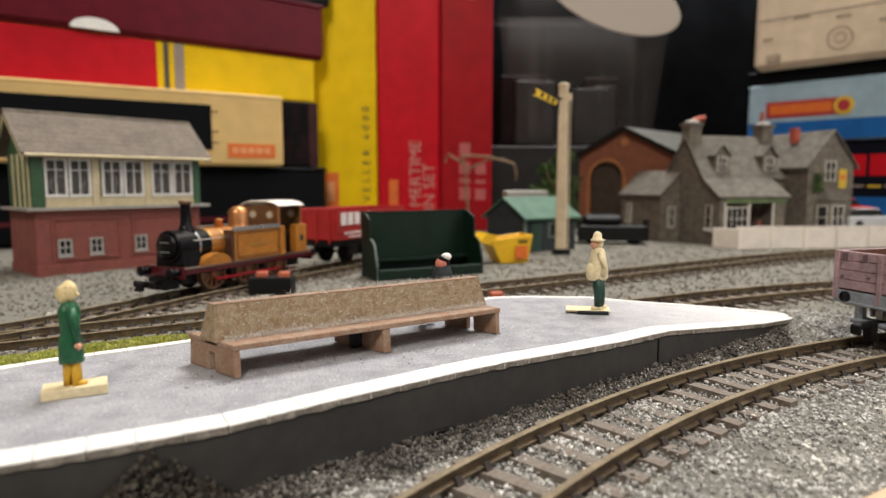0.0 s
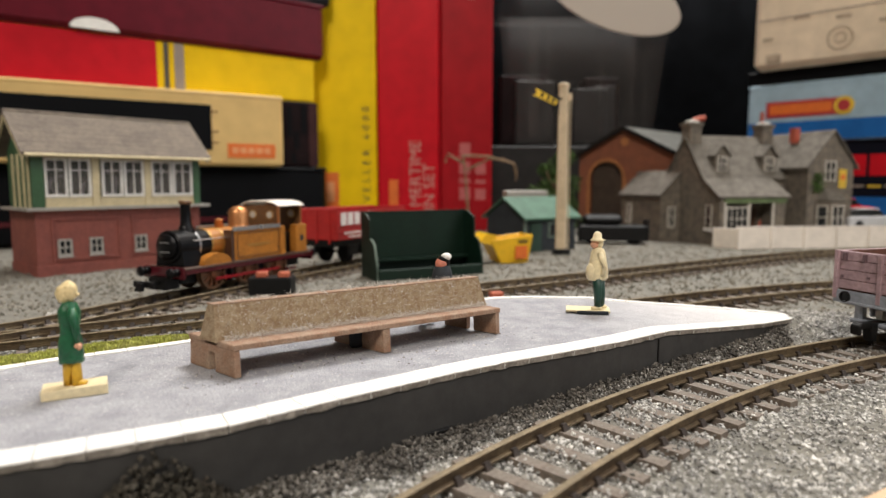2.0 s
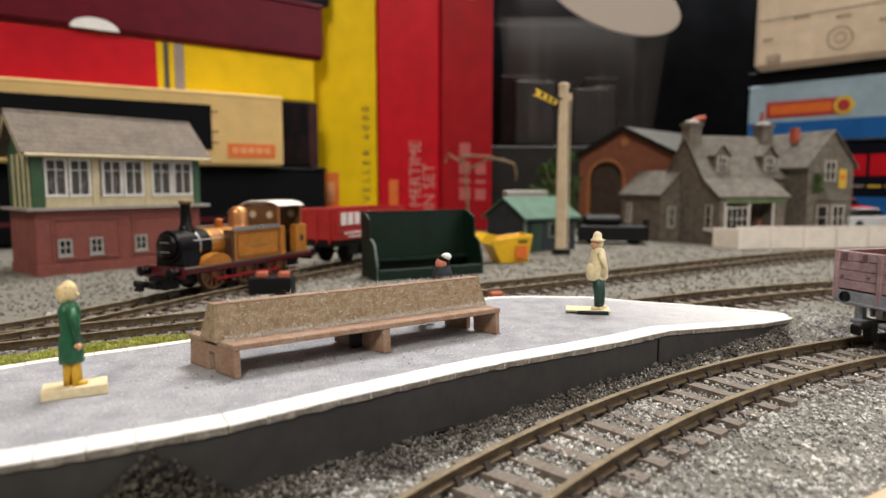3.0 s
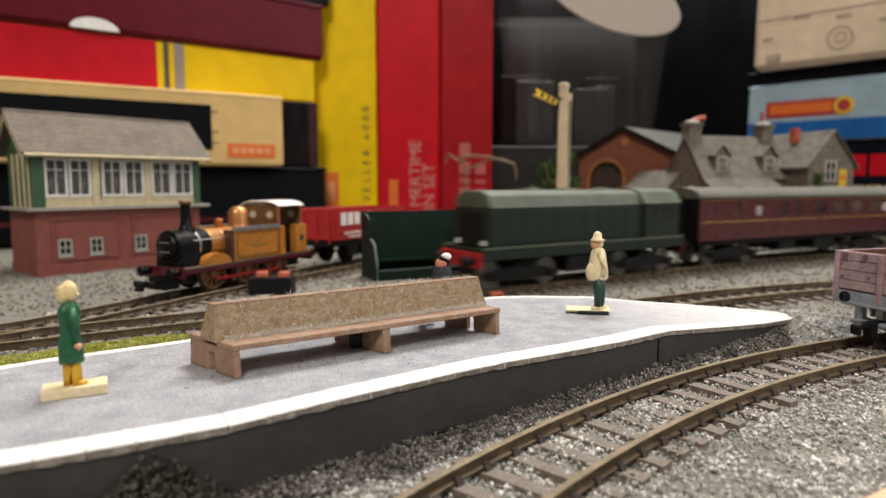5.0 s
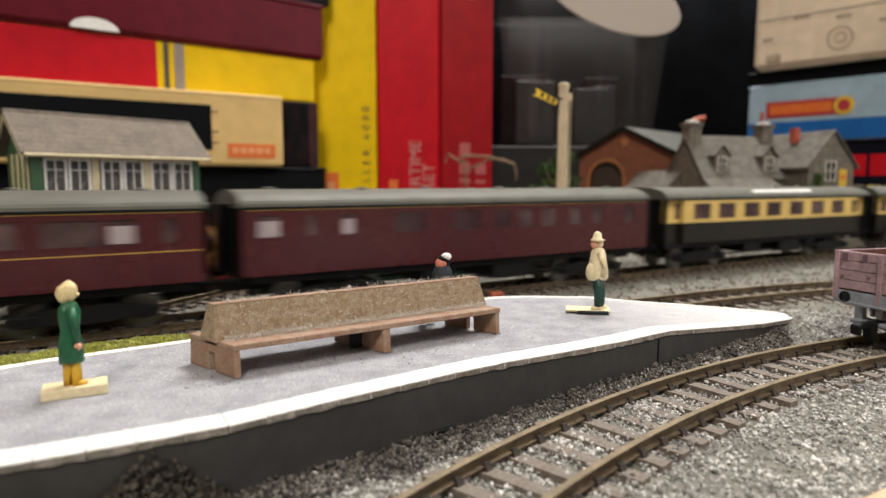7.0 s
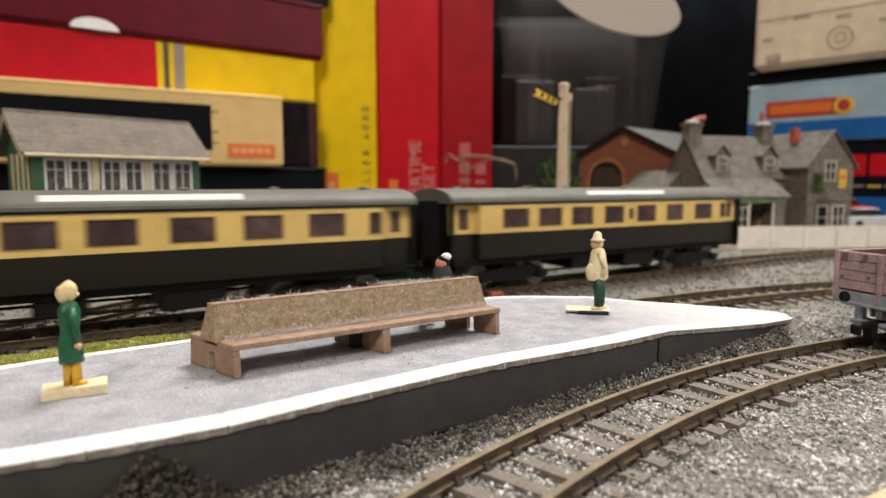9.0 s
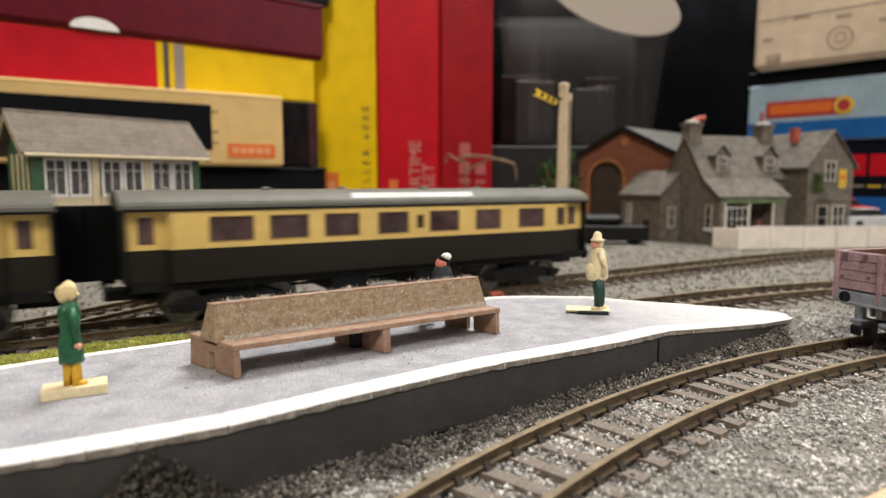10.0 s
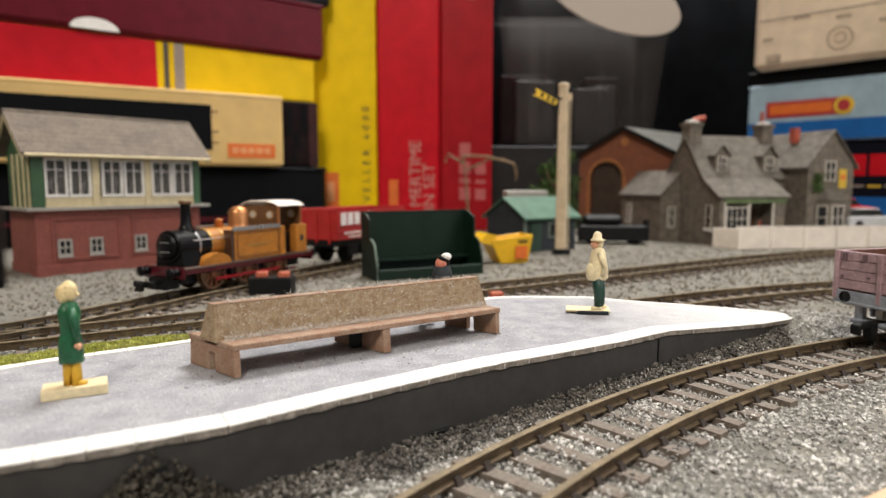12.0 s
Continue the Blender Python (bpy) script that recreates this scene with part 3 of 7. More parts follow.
def platform():
    t = thing("station_platform", pose(0, 0, 0), "grey-topped station platform with white edging, dark grey wall and ramp end", "platform")
    bm = bmesh.new()
    lo, hi = [], []
    for x, y in PLAT:
        lo.append(bm.verts.new((x, y, -0.002)))
        hi.append(bm.verts.new((x, y, platform_z(x, y) - 0.0014)))
    n = len(PLAT)
    for i in range(n):
        bm.faces.new((lo[i], lo[(i + 1) % n], hi[(i + 1) % n], hi[i]))
    part("wall", bm, "grey_wall", t, "smooth dark grey platform wall")
    one_box("wall_joint", -0.0002, 0.0002, -0.0003, 0.001, 0.0, 0.0118, "black", t, m=pose(0.0574, 0.1653, 0, 0, 0, 36))
    bm = bmesh.new()
    rows = []
    N, K = 150, 36

    def lerp_line(line, f):
        pos = f * (len(line) - 1)
        i = min(int(pos), len(line) - 2)
        a, b = line[i], line[i + 1]
        return a[0] + (b[0] - a[0]) * (pos - i), a[1] + (b[1] - a[1]) * (pos - i)
    for i in range(N + 1):
        a, b = lerp_line(FRONT, i / N), lerp_line(BACK, i / N)
        row = []
        for k in range(K + 1):
            x, y = a[0] + (b[0] - a[0]) * k / K, a[1] + (b[1] - a[1]) * k / K
            row.append(bm.verts.new((x, y, platform_z(x, y) - 0.0002 + 0.00012 * noise.noise((x * 200, y * 300, 3)))))
        rows.append(row)
    for a, b in zip(rows, rows[1:]):
        for k in range(K):
            bm.faces.new((a[k], b[k], b[k + 1], a[k + 1]))
    part("surface", bm, "tarmac", t, "fluffy grey tarmac platform surface, glare painted in white towards the ramp", smooth=True)
    # edging: slabs with a ragged outer face, darker than the top
    for line, w, side in ((FRONT, 0.0056, 1), (BACK, 0.0022, -1)):
        C = 5
        run = resample([Vector(p) for p in line], 0.0068 / C)
        rnd = random.Random(8)
        for i0 in range(0, len(run) - 1, C):
            cols = run[i0:i0 + C + 1]
            up = rnd.uniform(0.0, 0.00005)
            bm = bmesh.new()
            prof = []
            for k, (p, d) in enumerate(cols):
                nd = Vector((-d.y, d.x)) * side
                rag = 0.00022 * noise.noise((p.x * 500, p.y * 500, 2)) + 0.00012 * noise.noise((p.x * 1700, p.y * 1700, 5))
                if k in (0, len(cols) - 1):
                    p = p + d * (0.00009 if k == 0 else -0.00009)
                a, b = p - nd * (0.0005 + rag), p + nd * (w + 0.00018 * noise.noise((p.x * 300, p.y * 300, 9)))
                f = p - nd * (0.0004 - rag)
                z = platform_z(p.x, p.y)
                prof.append([bm.verts.new(v) for v in ((f.x, f.y, z - 0.0013 + 1.1 * rag), (a.x, a.y, z - 0.0001), (a.x + nd.x * 0.0001, a.y + nd.y * 0.0001, z + 0.00012 + up),
                                                       (b.x, b.y, z + 0.00008 + up), (b.x, b.y, z - 0.0009))])
            for a, b in zip(prof, prof[1:]):
                for k in range(5):
                    f = bm.faces.new((a[k], b[k], b[(k + 1) % 5], a[(k + 1) % 5]))
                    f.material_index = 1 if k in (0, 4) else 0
            bm.faces.new(prof[0])
            bm.faces.new(prof[-1][::-1])
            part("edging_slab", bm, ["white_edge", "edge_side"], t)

    # matted fibres on the surface
    rnd = random.Random(17)
    V, F = [], []
    while len(F) < 6000:
        x, y = rnd.uniform(-0.10, 0.10), rnd.uniform(0.08, 0.215)
        if abs(x) > 0.75 * y or not inside(x, y, PLAT):
            continue
        a, l = rnd.uniform(0, 6.28), rnd.uniform(0.0003, 0.0011)
        z = platform_z(x, y) - 0.00015 + rnd.random() * 0.00006
        dx, dy, w = math.cos(a) * l, math.sin(a) * l, 0.00003
        bend = rnd.gauss(0, 0.00018)
        k = len(V)
        V += [(x - dy / l * w, y + dx / l * w, z), (x + dy / l * w, y - dx / l * w, z), (x + dx / 2 - dy / l * bend, y + dy / 2 + dx / l * bend, z + rnd.random() * 0.00008), (x + dx, y + dy, z + rnd.random() * 0.00006)]
        F.append((k, k + 1, k + 3, k + 2))
    data = bpy.data.meshes.new("matted_fluff")
    data.from_pydata(V, [], F)
    data.materials.append(M["fluff_grey"])
    ob = tagged(new("matted_fluff", data), "matted pale grey fluff", kind="stuff")
    ob.parent = t

    # brown crumbs and dark specks trodden into the surface, most of them round the bench
    rnd = random.Random(23)
    for name, key, count, label in (("crumbs", "crumb", 150, "brown crumbs of dirt"), ("specks", "fluff", 160, "pale flecks of fluff")):
        bm = bmesh.new()
        made = 0
        while made < count:
            u, v = rnd.uniform(-0.012, 0.080), rnd.gauss(0.002, 0.006)
            x, y = -0.0421 + 0.8275 * u - 0.5615 * v, 0.1262 + 0.5615 * u + 0.8275 * v
            if not inside(x, y, PLAT):
                continue
            r = rnd.uniform(0.00006, 0.00018)
            bm_blob(bm, (x, y, platform_z(x, y) - 0.0001), (r * rnd.uniform(0.8, 2.2), r, r * 0.7), 5, 3)
            made += 1
        ob = part(name, bm, key, t, label)
        tagged(ob, label, kind="stuff")


def whiten(m, colour, x0, x1):
    """Mixes towards a paler colour along x, blotched by noise."""
    N, L = m.node_tree.nodes, m.node_tree.links
    b = N["Principled BSDF"]
    old = b.inputs["Base Color"].links[0].from_socket
    co, sep, mr, nz, add = N.new("ShaderNodeTexCoord"), N.new("ShaderNodeSeparateXYZ"), N.new("ShaderNodeMapRange"), N.new("ShaderNodeTexNoise"), N.new("ShaderNodeMath")
    nz.inputs["Scale"].default_value = 90
    add.operation = "MULTIPLY_ADD"
    add.inputs[1].default_value = 0.03
    mix = N.new("ShaderNodeMix")
    mix.data_type = "RGBA"
    mix.inputs[7].default_value = (*colour, 1)
    L.new(co.outputs["Object"], sep.inputs[0])
    L.new(co.outputs["Object"], nz.inputs["Vector"])
    L.new(nz.outputs[0], add.inputs[0])
    L.new(sep.outputs[0], add.inputs[2])
    L.new(add.outputs[0], mr.inputs[0])
    mr.inputs[1].default_value, mr.inputs[2].default_value = x0, x1
    L.new(mr.outputs[0], mix.inputs[0])
    L.new(old, mix.inputs[6])
    L.new(mix.outputs[2], b.inputs["Base Color"])


# glare towards the ramp end, mixed into the tarmac colour
whiten(M["tarmac"], (0.72, 0.695, 0.68), 0.055, 0.135)
platform()

# ---- moving train ----
SPEED = [(0.0, 0.25), (4.8, 0.246), (7.0, 0.245), (7.3, 0.238), (8.0, 0.17), (8.8, 0.143), (9.5, 0.125), (10.2, 0.118), (11.0, 0.122), (11.5, 0.13), (12.0, 0.131)]


def train_front(t, t0=4.8, s0=0.206):
    """Where the engine's front stands on the main line at t seconds."""
    n = max(2, int(abs(t - t0) / 0.01))
    ts = np.linspace(t0, t, n)
    v = np.interp(ts, [a for a, _ in SPEED], [b for _, b in SPEED])
    return s0 - float(np.sum((v[1:] + v[:-1]) / 2 * np.diff(ts)))


def vehicle_pose(s, base):
    a, b = main_line(s - base / 2), main_line(s + base / 2)
    c, d = (a + b) / 2, a - b
    return pose(c.x, c.y, RAIL_Z, 0, 0, math.degrees(math.atan2(d.y, d.x)))


def wheelset(parent, x, r=0.006, mat_="wheel"):
    bm = bmesh.new()
    for side in (-1, 1):
        bm_lathe(bm, [(r + 0.0006, -0.0006), (r + 0.0006, 0.0), (r, 0.0002), (r, 0.0022), (r * 0.75, 0.0022), (r * 0.7, 0.0016), (0.0012, 0.0016)], 20,
                 Matrix.Translation((x, side * 0.0073, r)) @ Matrix.Rotation(-side * math.pi / 2, 4, "X"))
    bm_lathe(bm, [(0.0008, -0.0075), (0.0008, 0.0075)], 8, Matrix.Translation((x, 0, r)) @ Matrix.Rotation(math.pi / 2, 4, "X"))
    return part("wheelset", bm, mat_, parent)


def bogie(parent, x, base=0.034, r=0.006):
    bm = bmesh.new()
    for s in (-1, 1):
        bm_prism(bm, [(x - base / 2 - 0.006, 0.0075), (x - base / 2 - 0.005, 0.0045), (x - base / 2 + 0.005, 0.0045), (x - 0.006, 0.0035), (x + 0.006, 0.0035), (x + base / 2 - 0.005, 0.0045),
                      (x + base / 2 + 0.005, 0.0045), (x + base / 2 + 0.006, 0.0075), (x + 0.008, 0.010), (x - 0.008, 0.010)], s * 0.0125 - 0.001, s * 0.0125 + 0.001)
        for k in (-1, 1):
            bm_box(bm, x + k * base / 2 - 0.002, x + k * base / 2 + 0.002, s * 0.0138 - 0.0012, s * 0.0138 + 0.0012, 0.0042, 0.008)
    bm_box(bm, x - 0.005, x + 0.005, -0.012, 0.012, 0.007, 0.0125)
    b = part("bogie", bm, "under", parent, bevel=0.0003)
    for k in (-1, 1):
        wheelset(b, x + k * base / 2, r)
    return b


def coach_side(name, parent, L, y, z0, z1, holes, material, thick=0.0008):
    """A side wall with window openings cut through it; holes: (x0, x1, z0, z1)."""
    bm = bmesh.new()
    xs = sorted({-L / 2, L / 2, *[h[0] for h in holes], *[h[1] for h in holes]})
    zs = sorted({z0, z1, *[h[2] for h in holes], *[h[3] for h in holes]})
    grid = {}

    def vert(i, k, yy):
        if (i, k, yy) not in grid:
            grid[i, k, yy] = bm.verts.new((xs[i], yy, zs[k]))
        return grid[i, k, yy]

    def solid(i, k):
        if not (0 <= i < len(xs) - 1 and 0 <= k < len(zs) - 1):
            return False
        x, z = (xs[i] + xs[i + 1]) / 2, (zs[k] + zs[k + 1]) / 2
        return not any(h[0] < x < h[1] and h[2] < z < h[3] for h in holes)

    yi = y - thick if y > 0 else y + thick
    for i in range(len(xs) - 1):
        for k in range(len(zs) - 1):
            if not solid(i, k):
                continue
            c = [(i, k), (i + 1, k), (i + 1, k + 1), (i, k + 1)]
            bm.faces.new([vert(*q, y) for q in c])
            bm.faces.new([vert(*q, yi) for q in c][::-1])
            for a, b, n in ((0, 1, (i, k - 1)), (1, 2, (i + 1, k)), (2, 3, (i, k + 1)), (3, 0, (i - 1, k))):
                if not solid(*n):
                    bm.faces.new((vert(*c[a], y), vert(*c[a], yi), vert(*c[b], yi), vert(*c[b], y)))
    return part(name, bm, material, parent)


def coach(label, L, windows, upper, lower, lined, board, white_panes=(), recessed=False):
    """A bogie coach. windows: spans measured from its rear end."""
    t = thing("railway_coach", pose(0, 0, 0), label, "railway coach", "coaches of the passing train")
    W, Z0, ZW, ZG, ZR = 0.018, 0.0155, 0.0268, 0.0402, 0.0468
    spans = [(-L / 2 + a, -L / 2 + b) for b, a in windows]
    holes = [(a, b, 0.0292 if b - a > 0.0042 else 0.0296, 0.0374) for a, b in spans]
    small = [h for h in holes if h[1] - h[0] < 0.0032]
    holes = [h if h not in small else (h[0], h[1], 0.0310, 0.0358) for h in holes]
    V = 0.0145 if recessed else 0.0
    WV = W - 0.0030
    for y in (-W, W):
        s = 1 if y > 0 else -1
        coach_side("upper_side", t, L - 2 * V, y, ZW, ZG, [h for h in holes if abs(h[0] + h[1]) / 2 < L / 2 - V], upper)
        one_box("lower_side", -L / 2 + V, L / 2 - V, min(y, y * 0.955), max(y, y * 0.955), Z0, ZW, lower, t)
        if V:
            for e in (-1, 1):
                xa, xb = sorted((e * (L / 2 - V), e * L / 2))
                ya, yb = sorted((s * WV, s * (WV - 0.0008)))
                ve = one_box("vestibule", xa, xb, ya, yb, ZW, ZG, upper, t, "recessed cream entrance bay")
                one_box("vestibule_lower", xa, xb, ya, yb, Z0, ZW, lower, ve)
                ya, yb = sorted((s * WV, s * W))
                xc = e * (L / 2 - V)
                one_box("vestibule_return", xc - 0.0006, xc + 0.0006, ya, yb, ZW, ZG, upper, ve)
                one_box("vestibule_return_lower", xc - 0.0006, xc + 0.0006, ya, yb, Z0, ZW, lower, ve)
        for i, h in enumerate(holes):
            W = WV if V and abs(h[0] + h[1]) / 2 > L / 2 - V else 0.018
            yy = s * (W + 0.0001) if W < 0.018 else s * (W - 0.0007)
            one_box("window", h[0] - 0.0002, h[1] + 0.0002, yy - 0.0003, yy + 0.0003, h[2] - 0.0002, h[3] + 0.0002, "window_dark", t)
            bm = bmesh.new()
            fw = 0.00045
            ya, yb = sorted((s * (W - 0.0002), s * (W + 0.00012)))
            for b in ((h[0] - fw, h[0], h[2] - fw, h[3] + fw), (h[1], h[1] + fw, h[2] - fw, h[3] + fw), (h[0], h[1], h[2] - fw, h[2]), (h[0], h[1], h[3], h[3] + fw)):
                bm_box(bm, b[0], b[1], ya, yb, b[2], b[3])
            part("window_frame", bm, "frame_brown" if upper == "coach_cream" else upper, t)
            if i in white_panes:
                ya, yb = sorted((s * (W - 0.0004), s * (W - 0.00015)))
                one_box("window_label", h[0] + 0.0004, h[1] - 0.0004, ya, yb, h[2] + 0.0004, h[2] + 0.0062, "paper_label", t, "pale paper label inside the window")
        W = 0.018
        for z in lined:
            ya, yb = sorted((y, y * 1.004))
            one_box("lining", -L / 2 + 0.001, L / 2 - 0.001, ya, yb, z, z + 0.00045, "gold", t)
        if board:
            bm = bmesh.new()
            bm_prism(bm, [(y * 1.005, ZG + 0.0010), (y * 0.86, ZG + 0.0052), (y * 0.84, ZG + 0.0046), (y * 0.96, ZG + 0.0006)], -L / 2 + board[1], -L / 2 + board[0], "x")
            part("roof_board", bm, "white", t, "white destination board on the roof edge")
    for x in (-1, 1):
        xa, xb = sorted((x * L / 2, x * (L / 2 - 0.001)))
        bm = bmesh.new()
        bm_prism(bm, [(-W * 0.97, Z0)] + [(-W * 0.97, ZG)] + [(W * 0.97 * math.sin(radians(a)), ZG + (ZR - ZG) * math.cos(radians(a)) * 0.97) for a in range(-75, 76, 15)] + [(W * 0.97, ZG), (W * 0.97, Z0)], xa, xb, "x")
        part("end_wall", bm, "black", t)
        xa, xb = sorted((x * L / 2, x * (L / 2 + (0.0098 if recessed else 0.0048))))
        bm = bmesh.new()
        zig = [(xa + (xb - xa) * k / 10, 0.0058 if k % 2 else 0.0069) for k in range(11)]
        bm_prism(bm, zig + [(p, -q) for p, q in zig[::-1]], Z0 + 0.001, 0.0415, "z")
        part("gangway", bm, "black", t, "black folded gangway bellows")
        for y in (-0.0115, 0.0115):
            bm = bmesh.new()
            bm_lathe(bm, [(0.0011, 0), (0.0011, 0.004), (0.0027, 0.0042), (0.0027, 0.0050)], 12, Matrix.Translation((x * L / 2, y, 0.0138)) @ Matrix.Rotation(x * math.pi / 2, 4, "Y"))
            part("buffer", bm, "under", t)
        one_box("coupling", min(x * (L / 2 - 0.012), x * (L / 2 + 0.005)), max(x * (L / 2 - 0.012), x * (L / 2 + 0.005)), -0.0015, 0.0015, 0.0085, 0.0128, "under", t)
    bm = bmesh.new()
    arcp = [((W + 0.0004) * math.sin(radians(a)), ZG + (ZR - ZG) * (max(0.0, math.cos(radians(a))) ** 0.8)) for a in range(-90, 91, 9)]
    bm_prism(bm, arcp, -L / 2 - 0.0006, L / 2 + 0.0006, "x")
    roof = part("roof", bm, "coach_roof", t, "mid grey arched roof")
    one_box("gutter", -L / 2, L / 2, -W - 0.0005, -W, ZG - 0.0005, ZG + 0.0004, "black", t)
    one_box("gutter", -L / 2, L / 2, W, W + 0.0005, ZG - 0.0005, ZG + 0.0004, "black", t)
    for k in range(6):
        bm = bmesh.new()
        bm_lathe(bm, [(0.0022, 0), (0.0020, 0.0009), (0.0008, 0.0013), (0, 0.0014)], 10, Matrix.Translation((L * (-0.42 + 0.168 * k), 0.004 * (-1) ** k, ZR - 0.0004)))
        part("ventilator", bm, "coach_roof", t, smooth=True)
    one_box("underframe", -L / 2 + 0.002, L / 2 - 0.002, -0.0155, 0.0155, 0.0125, Z0 + 0.0006, "under", t)
    for x, w, d in ((-0.018, 0.022, 0.0068), (0.022, 0.016, 0.0055)):
        one_box("battery_box", x - w / 2, x + w / 2, -0.015, 0.015, 0.0125 - d, 0.0126, "under", t, bevel=0.0004)
    for s in (-1, 1):
        bm = bmesh.new()
        bm_tube(bm, [(-0.06, s * 0.012, 0.0126), (-0.045, s * 0.012, 0.0070), (0.045, s * 0.012, 0.0070), (0.06, s * 0.012, 0.0126)], 0.0006, 5)
        part("truss_rod", bm, "under", t)
        bogie(t, s * (L / 2 - 0.036))
    one_box("partition", -L / 2 + 0.002, L / 2 - 0.002, -0.0005, 0.0005, Z0, ZG, "coach_inside", t, "brown interior partition")
    return t


W_C4 = [(0.2008, 0.1966), (0.1787, 0.1640), (0.1576, 0.1436), (0.1367, 0.1229), (0.1142, 0.1009), (0.0964, 0.0937), (0.0903, 0.0761), (0.0667, 0.0536), (0.0428, 0.0280), (0.0195, 0.0155), (0.0095, 0.0060)]
W_C3 = [(0.1985, 0.1945), (0.1860, 0.1722), (0.1640, 0.1498), (0.1404, 0.1262), (0.1184, 0.1039), (0.0938, 0.0796), (0.0696, 0.0558), (0.0455, 0.0314), (0.0205, 0.0160), (0.0095, 0.0060)]
W_C1 = [(0.2080, 0.2040), (0.1860, 0.1810), (0.1661, 0.1608), (0.1434, 0.1350), (0.1279, 0.1206), (0.1081, 0.0949), (0.0885, 0.0728), (0.0669, 0.0534), (0.0470, 0.0309), (0.0290, 0.0210), (0.0130, 0.0085)]
W_C2 = [(0.2066, 0.1980), (0.1880, 0.1840), (0.1741, 0.1682), (0.1507, 0.1367), (0.1226, 0.1086), (0.1003, 0.0919), (0.0874, 0.0779), (0.0737, 0.0639), (0.0557, 0.0472), (0.0405, 0.0335), (0.0171, 0.0107)]


def main_engine():
    L = 0.138
    t = thing("diesel_locomotive", pose(0, 0, 0), "dark green bonnet diesel locomotive with red buffer beams", "locomotive")
    f = L / 2
    one_box("footplate", -f, f, -0.0168, 0.0168, 0.0140, 0.0195, "loco_green", t, bevel=0.0005)
    for s in (-1, 1):
        one_box("handrail_strip", -f, f, min(s * 0.0168, s * 0.0174), max(s * 0.0168, s * 0.0174), 0.0192, 0.0203, "loco_roof", t, "pale grey-green line along the footplate")
    bm = bmesh.new()
    bm_prism(bm, [(-0.0150, 0.0195), (-0.0150, 0.0375), (0.0150, 0.0375), (0.0150, 0.0195)], -f + 0.032, f - 0.005, "x")
    part("bonnet", bm, "loco_green", t, "dark green bonnet with door panels", bevel=0.0006)
    bm = bmesh.new()
    bm_prism(bm, [(-0.0153, 0.0374), (-0.0125, 0.0437), (-0.0070, 0.0457), (0.0070, 0.0457), (0.0125, 0.0437), (0.0153, 0.0374)], -f + 0.032, f - 0.0055, "x")
    part("bonnet_roof", bm, "loco_roof", t, "faded pale green faceted roof", bevel=0.0006)
    for k in range(9):
        x = -f + 0.036 + k * 0.0098
        for s in (-1, 1):
            one_box("door_panel", x, x + 0.0088, min(s * 0.0150, s * 0.0153), max(s * 0.0150, s * 0.0153), 0.0210, 0.0362, "loco_green", t, bevel=0.0001)
    for k in range(3):
        bm = bmesh.new()
        bm_lathe(bm, [(0.005, 0), (0.005, 0.0009), (0.0042, 0.0012), (0, 0.0012)], 16, Matrix.Translation((-0.02 + k * 0.024, 0, 0.0455)))
        part("roof_fan", bm, "loco_roof", t)
    bm = bmesh.new()
    bm_prism(bm, [(-0.0170, 0.0195), (-0.0170, 0.0385), (0.0170, 0.0385), (0.0170, 0.0195)], -f + 0.004, -f + 0.032, "x")
    cab = part("cab", bm, "loco_green", t, bevel=0.0006)
    bm = bmesh.new()
    bm_prism(bm, [(-0.0174, 0.0384), (-0.0130, 0.0445), (-0.0070, 0.0465), (0.0070, 0.0465), (0.0130, 0.0445), (0.0174, 0.0384)], -f + 0.003, -f + 0.033, "x")
    part("cab_roof", bm, "loco_roof", cab)
    for s in (-1, 1):
        ya, yb = sorted((s * 0.0168, s * 0.0172))
        one_box("cab_window", -f + 0.009, -f + 0.017, ya, yb, 0.0300, 0.0365, "glaze", cab)
        one_box("cab_window", -f + 0.019, -f + 0.027, ya, yb, 0.0300, 0.0365, "glaze", cab)
    for x in (-1, 1):
        xa, xb = sorted((x * f, x * (f + 0.0015)))
        bm = bmesh.new()
        bm_box(bm, xa, xb, -0.0165, 0.0165, 0.0105, 0.0178)
        part("buffer_beam", bm, "red_beam" if x > 0 else "red_dark", t, "bright red buffer beam" if x > 0 else "grimy dark red buffer beam", bevel=0.0004)
        for y in (-0.0115, 0.0115):
            bm = bmesh.new()
            bm_lathe(bm, [(0.0017, 0), (0.0017, 0.004), (0.0011, 0.004), (0.0011, 0.006), (0.0031, 0.0062), (0.0028, 0.0073), (0, 0.0076)], 14, Matrix.Translation((x * f, y, 0.0138)) @ Matrix.Rotation(x * math.pi / 2, 4, "Y"))
            part("buffer", bm, "under", t, smooth=False)
        one_box("coupling", min(x * f, x * (f + 0.008)), max(x * f, x * (f + 0.008)), -0.0014, 0.0014, 0.0085, 0.0105, "under", t)
        bm = bmesh.new()
        bm_box(bm, x * (f - 0.012) - 0.0005, x * (f - 0.012) + 0.0005, -0.004, 0.004, 0.0215, 0.0335)
    one_box("nose_grille", f - 0.0052, f - 0.0044, -0.0085, 0.0085, 0.0230, 0.0355, "under", t)
    for y in (-0.0105, 0.0105):
        one_box("marker_lamp", f - 0.0052, f - 0.0040, y - 0.0012, y + 0.0012, 0.0205, 0.0228, "white", t)
    one_box("fuel_tank", -0.016, 0.016, -0.0150, 0.0150, 0.0055, 0.0141, "under", t, bevel=0.0008)
    for s in (-1, 1):
        bogie(t, s * 0.043, 0.034, 0.0066)
    return t


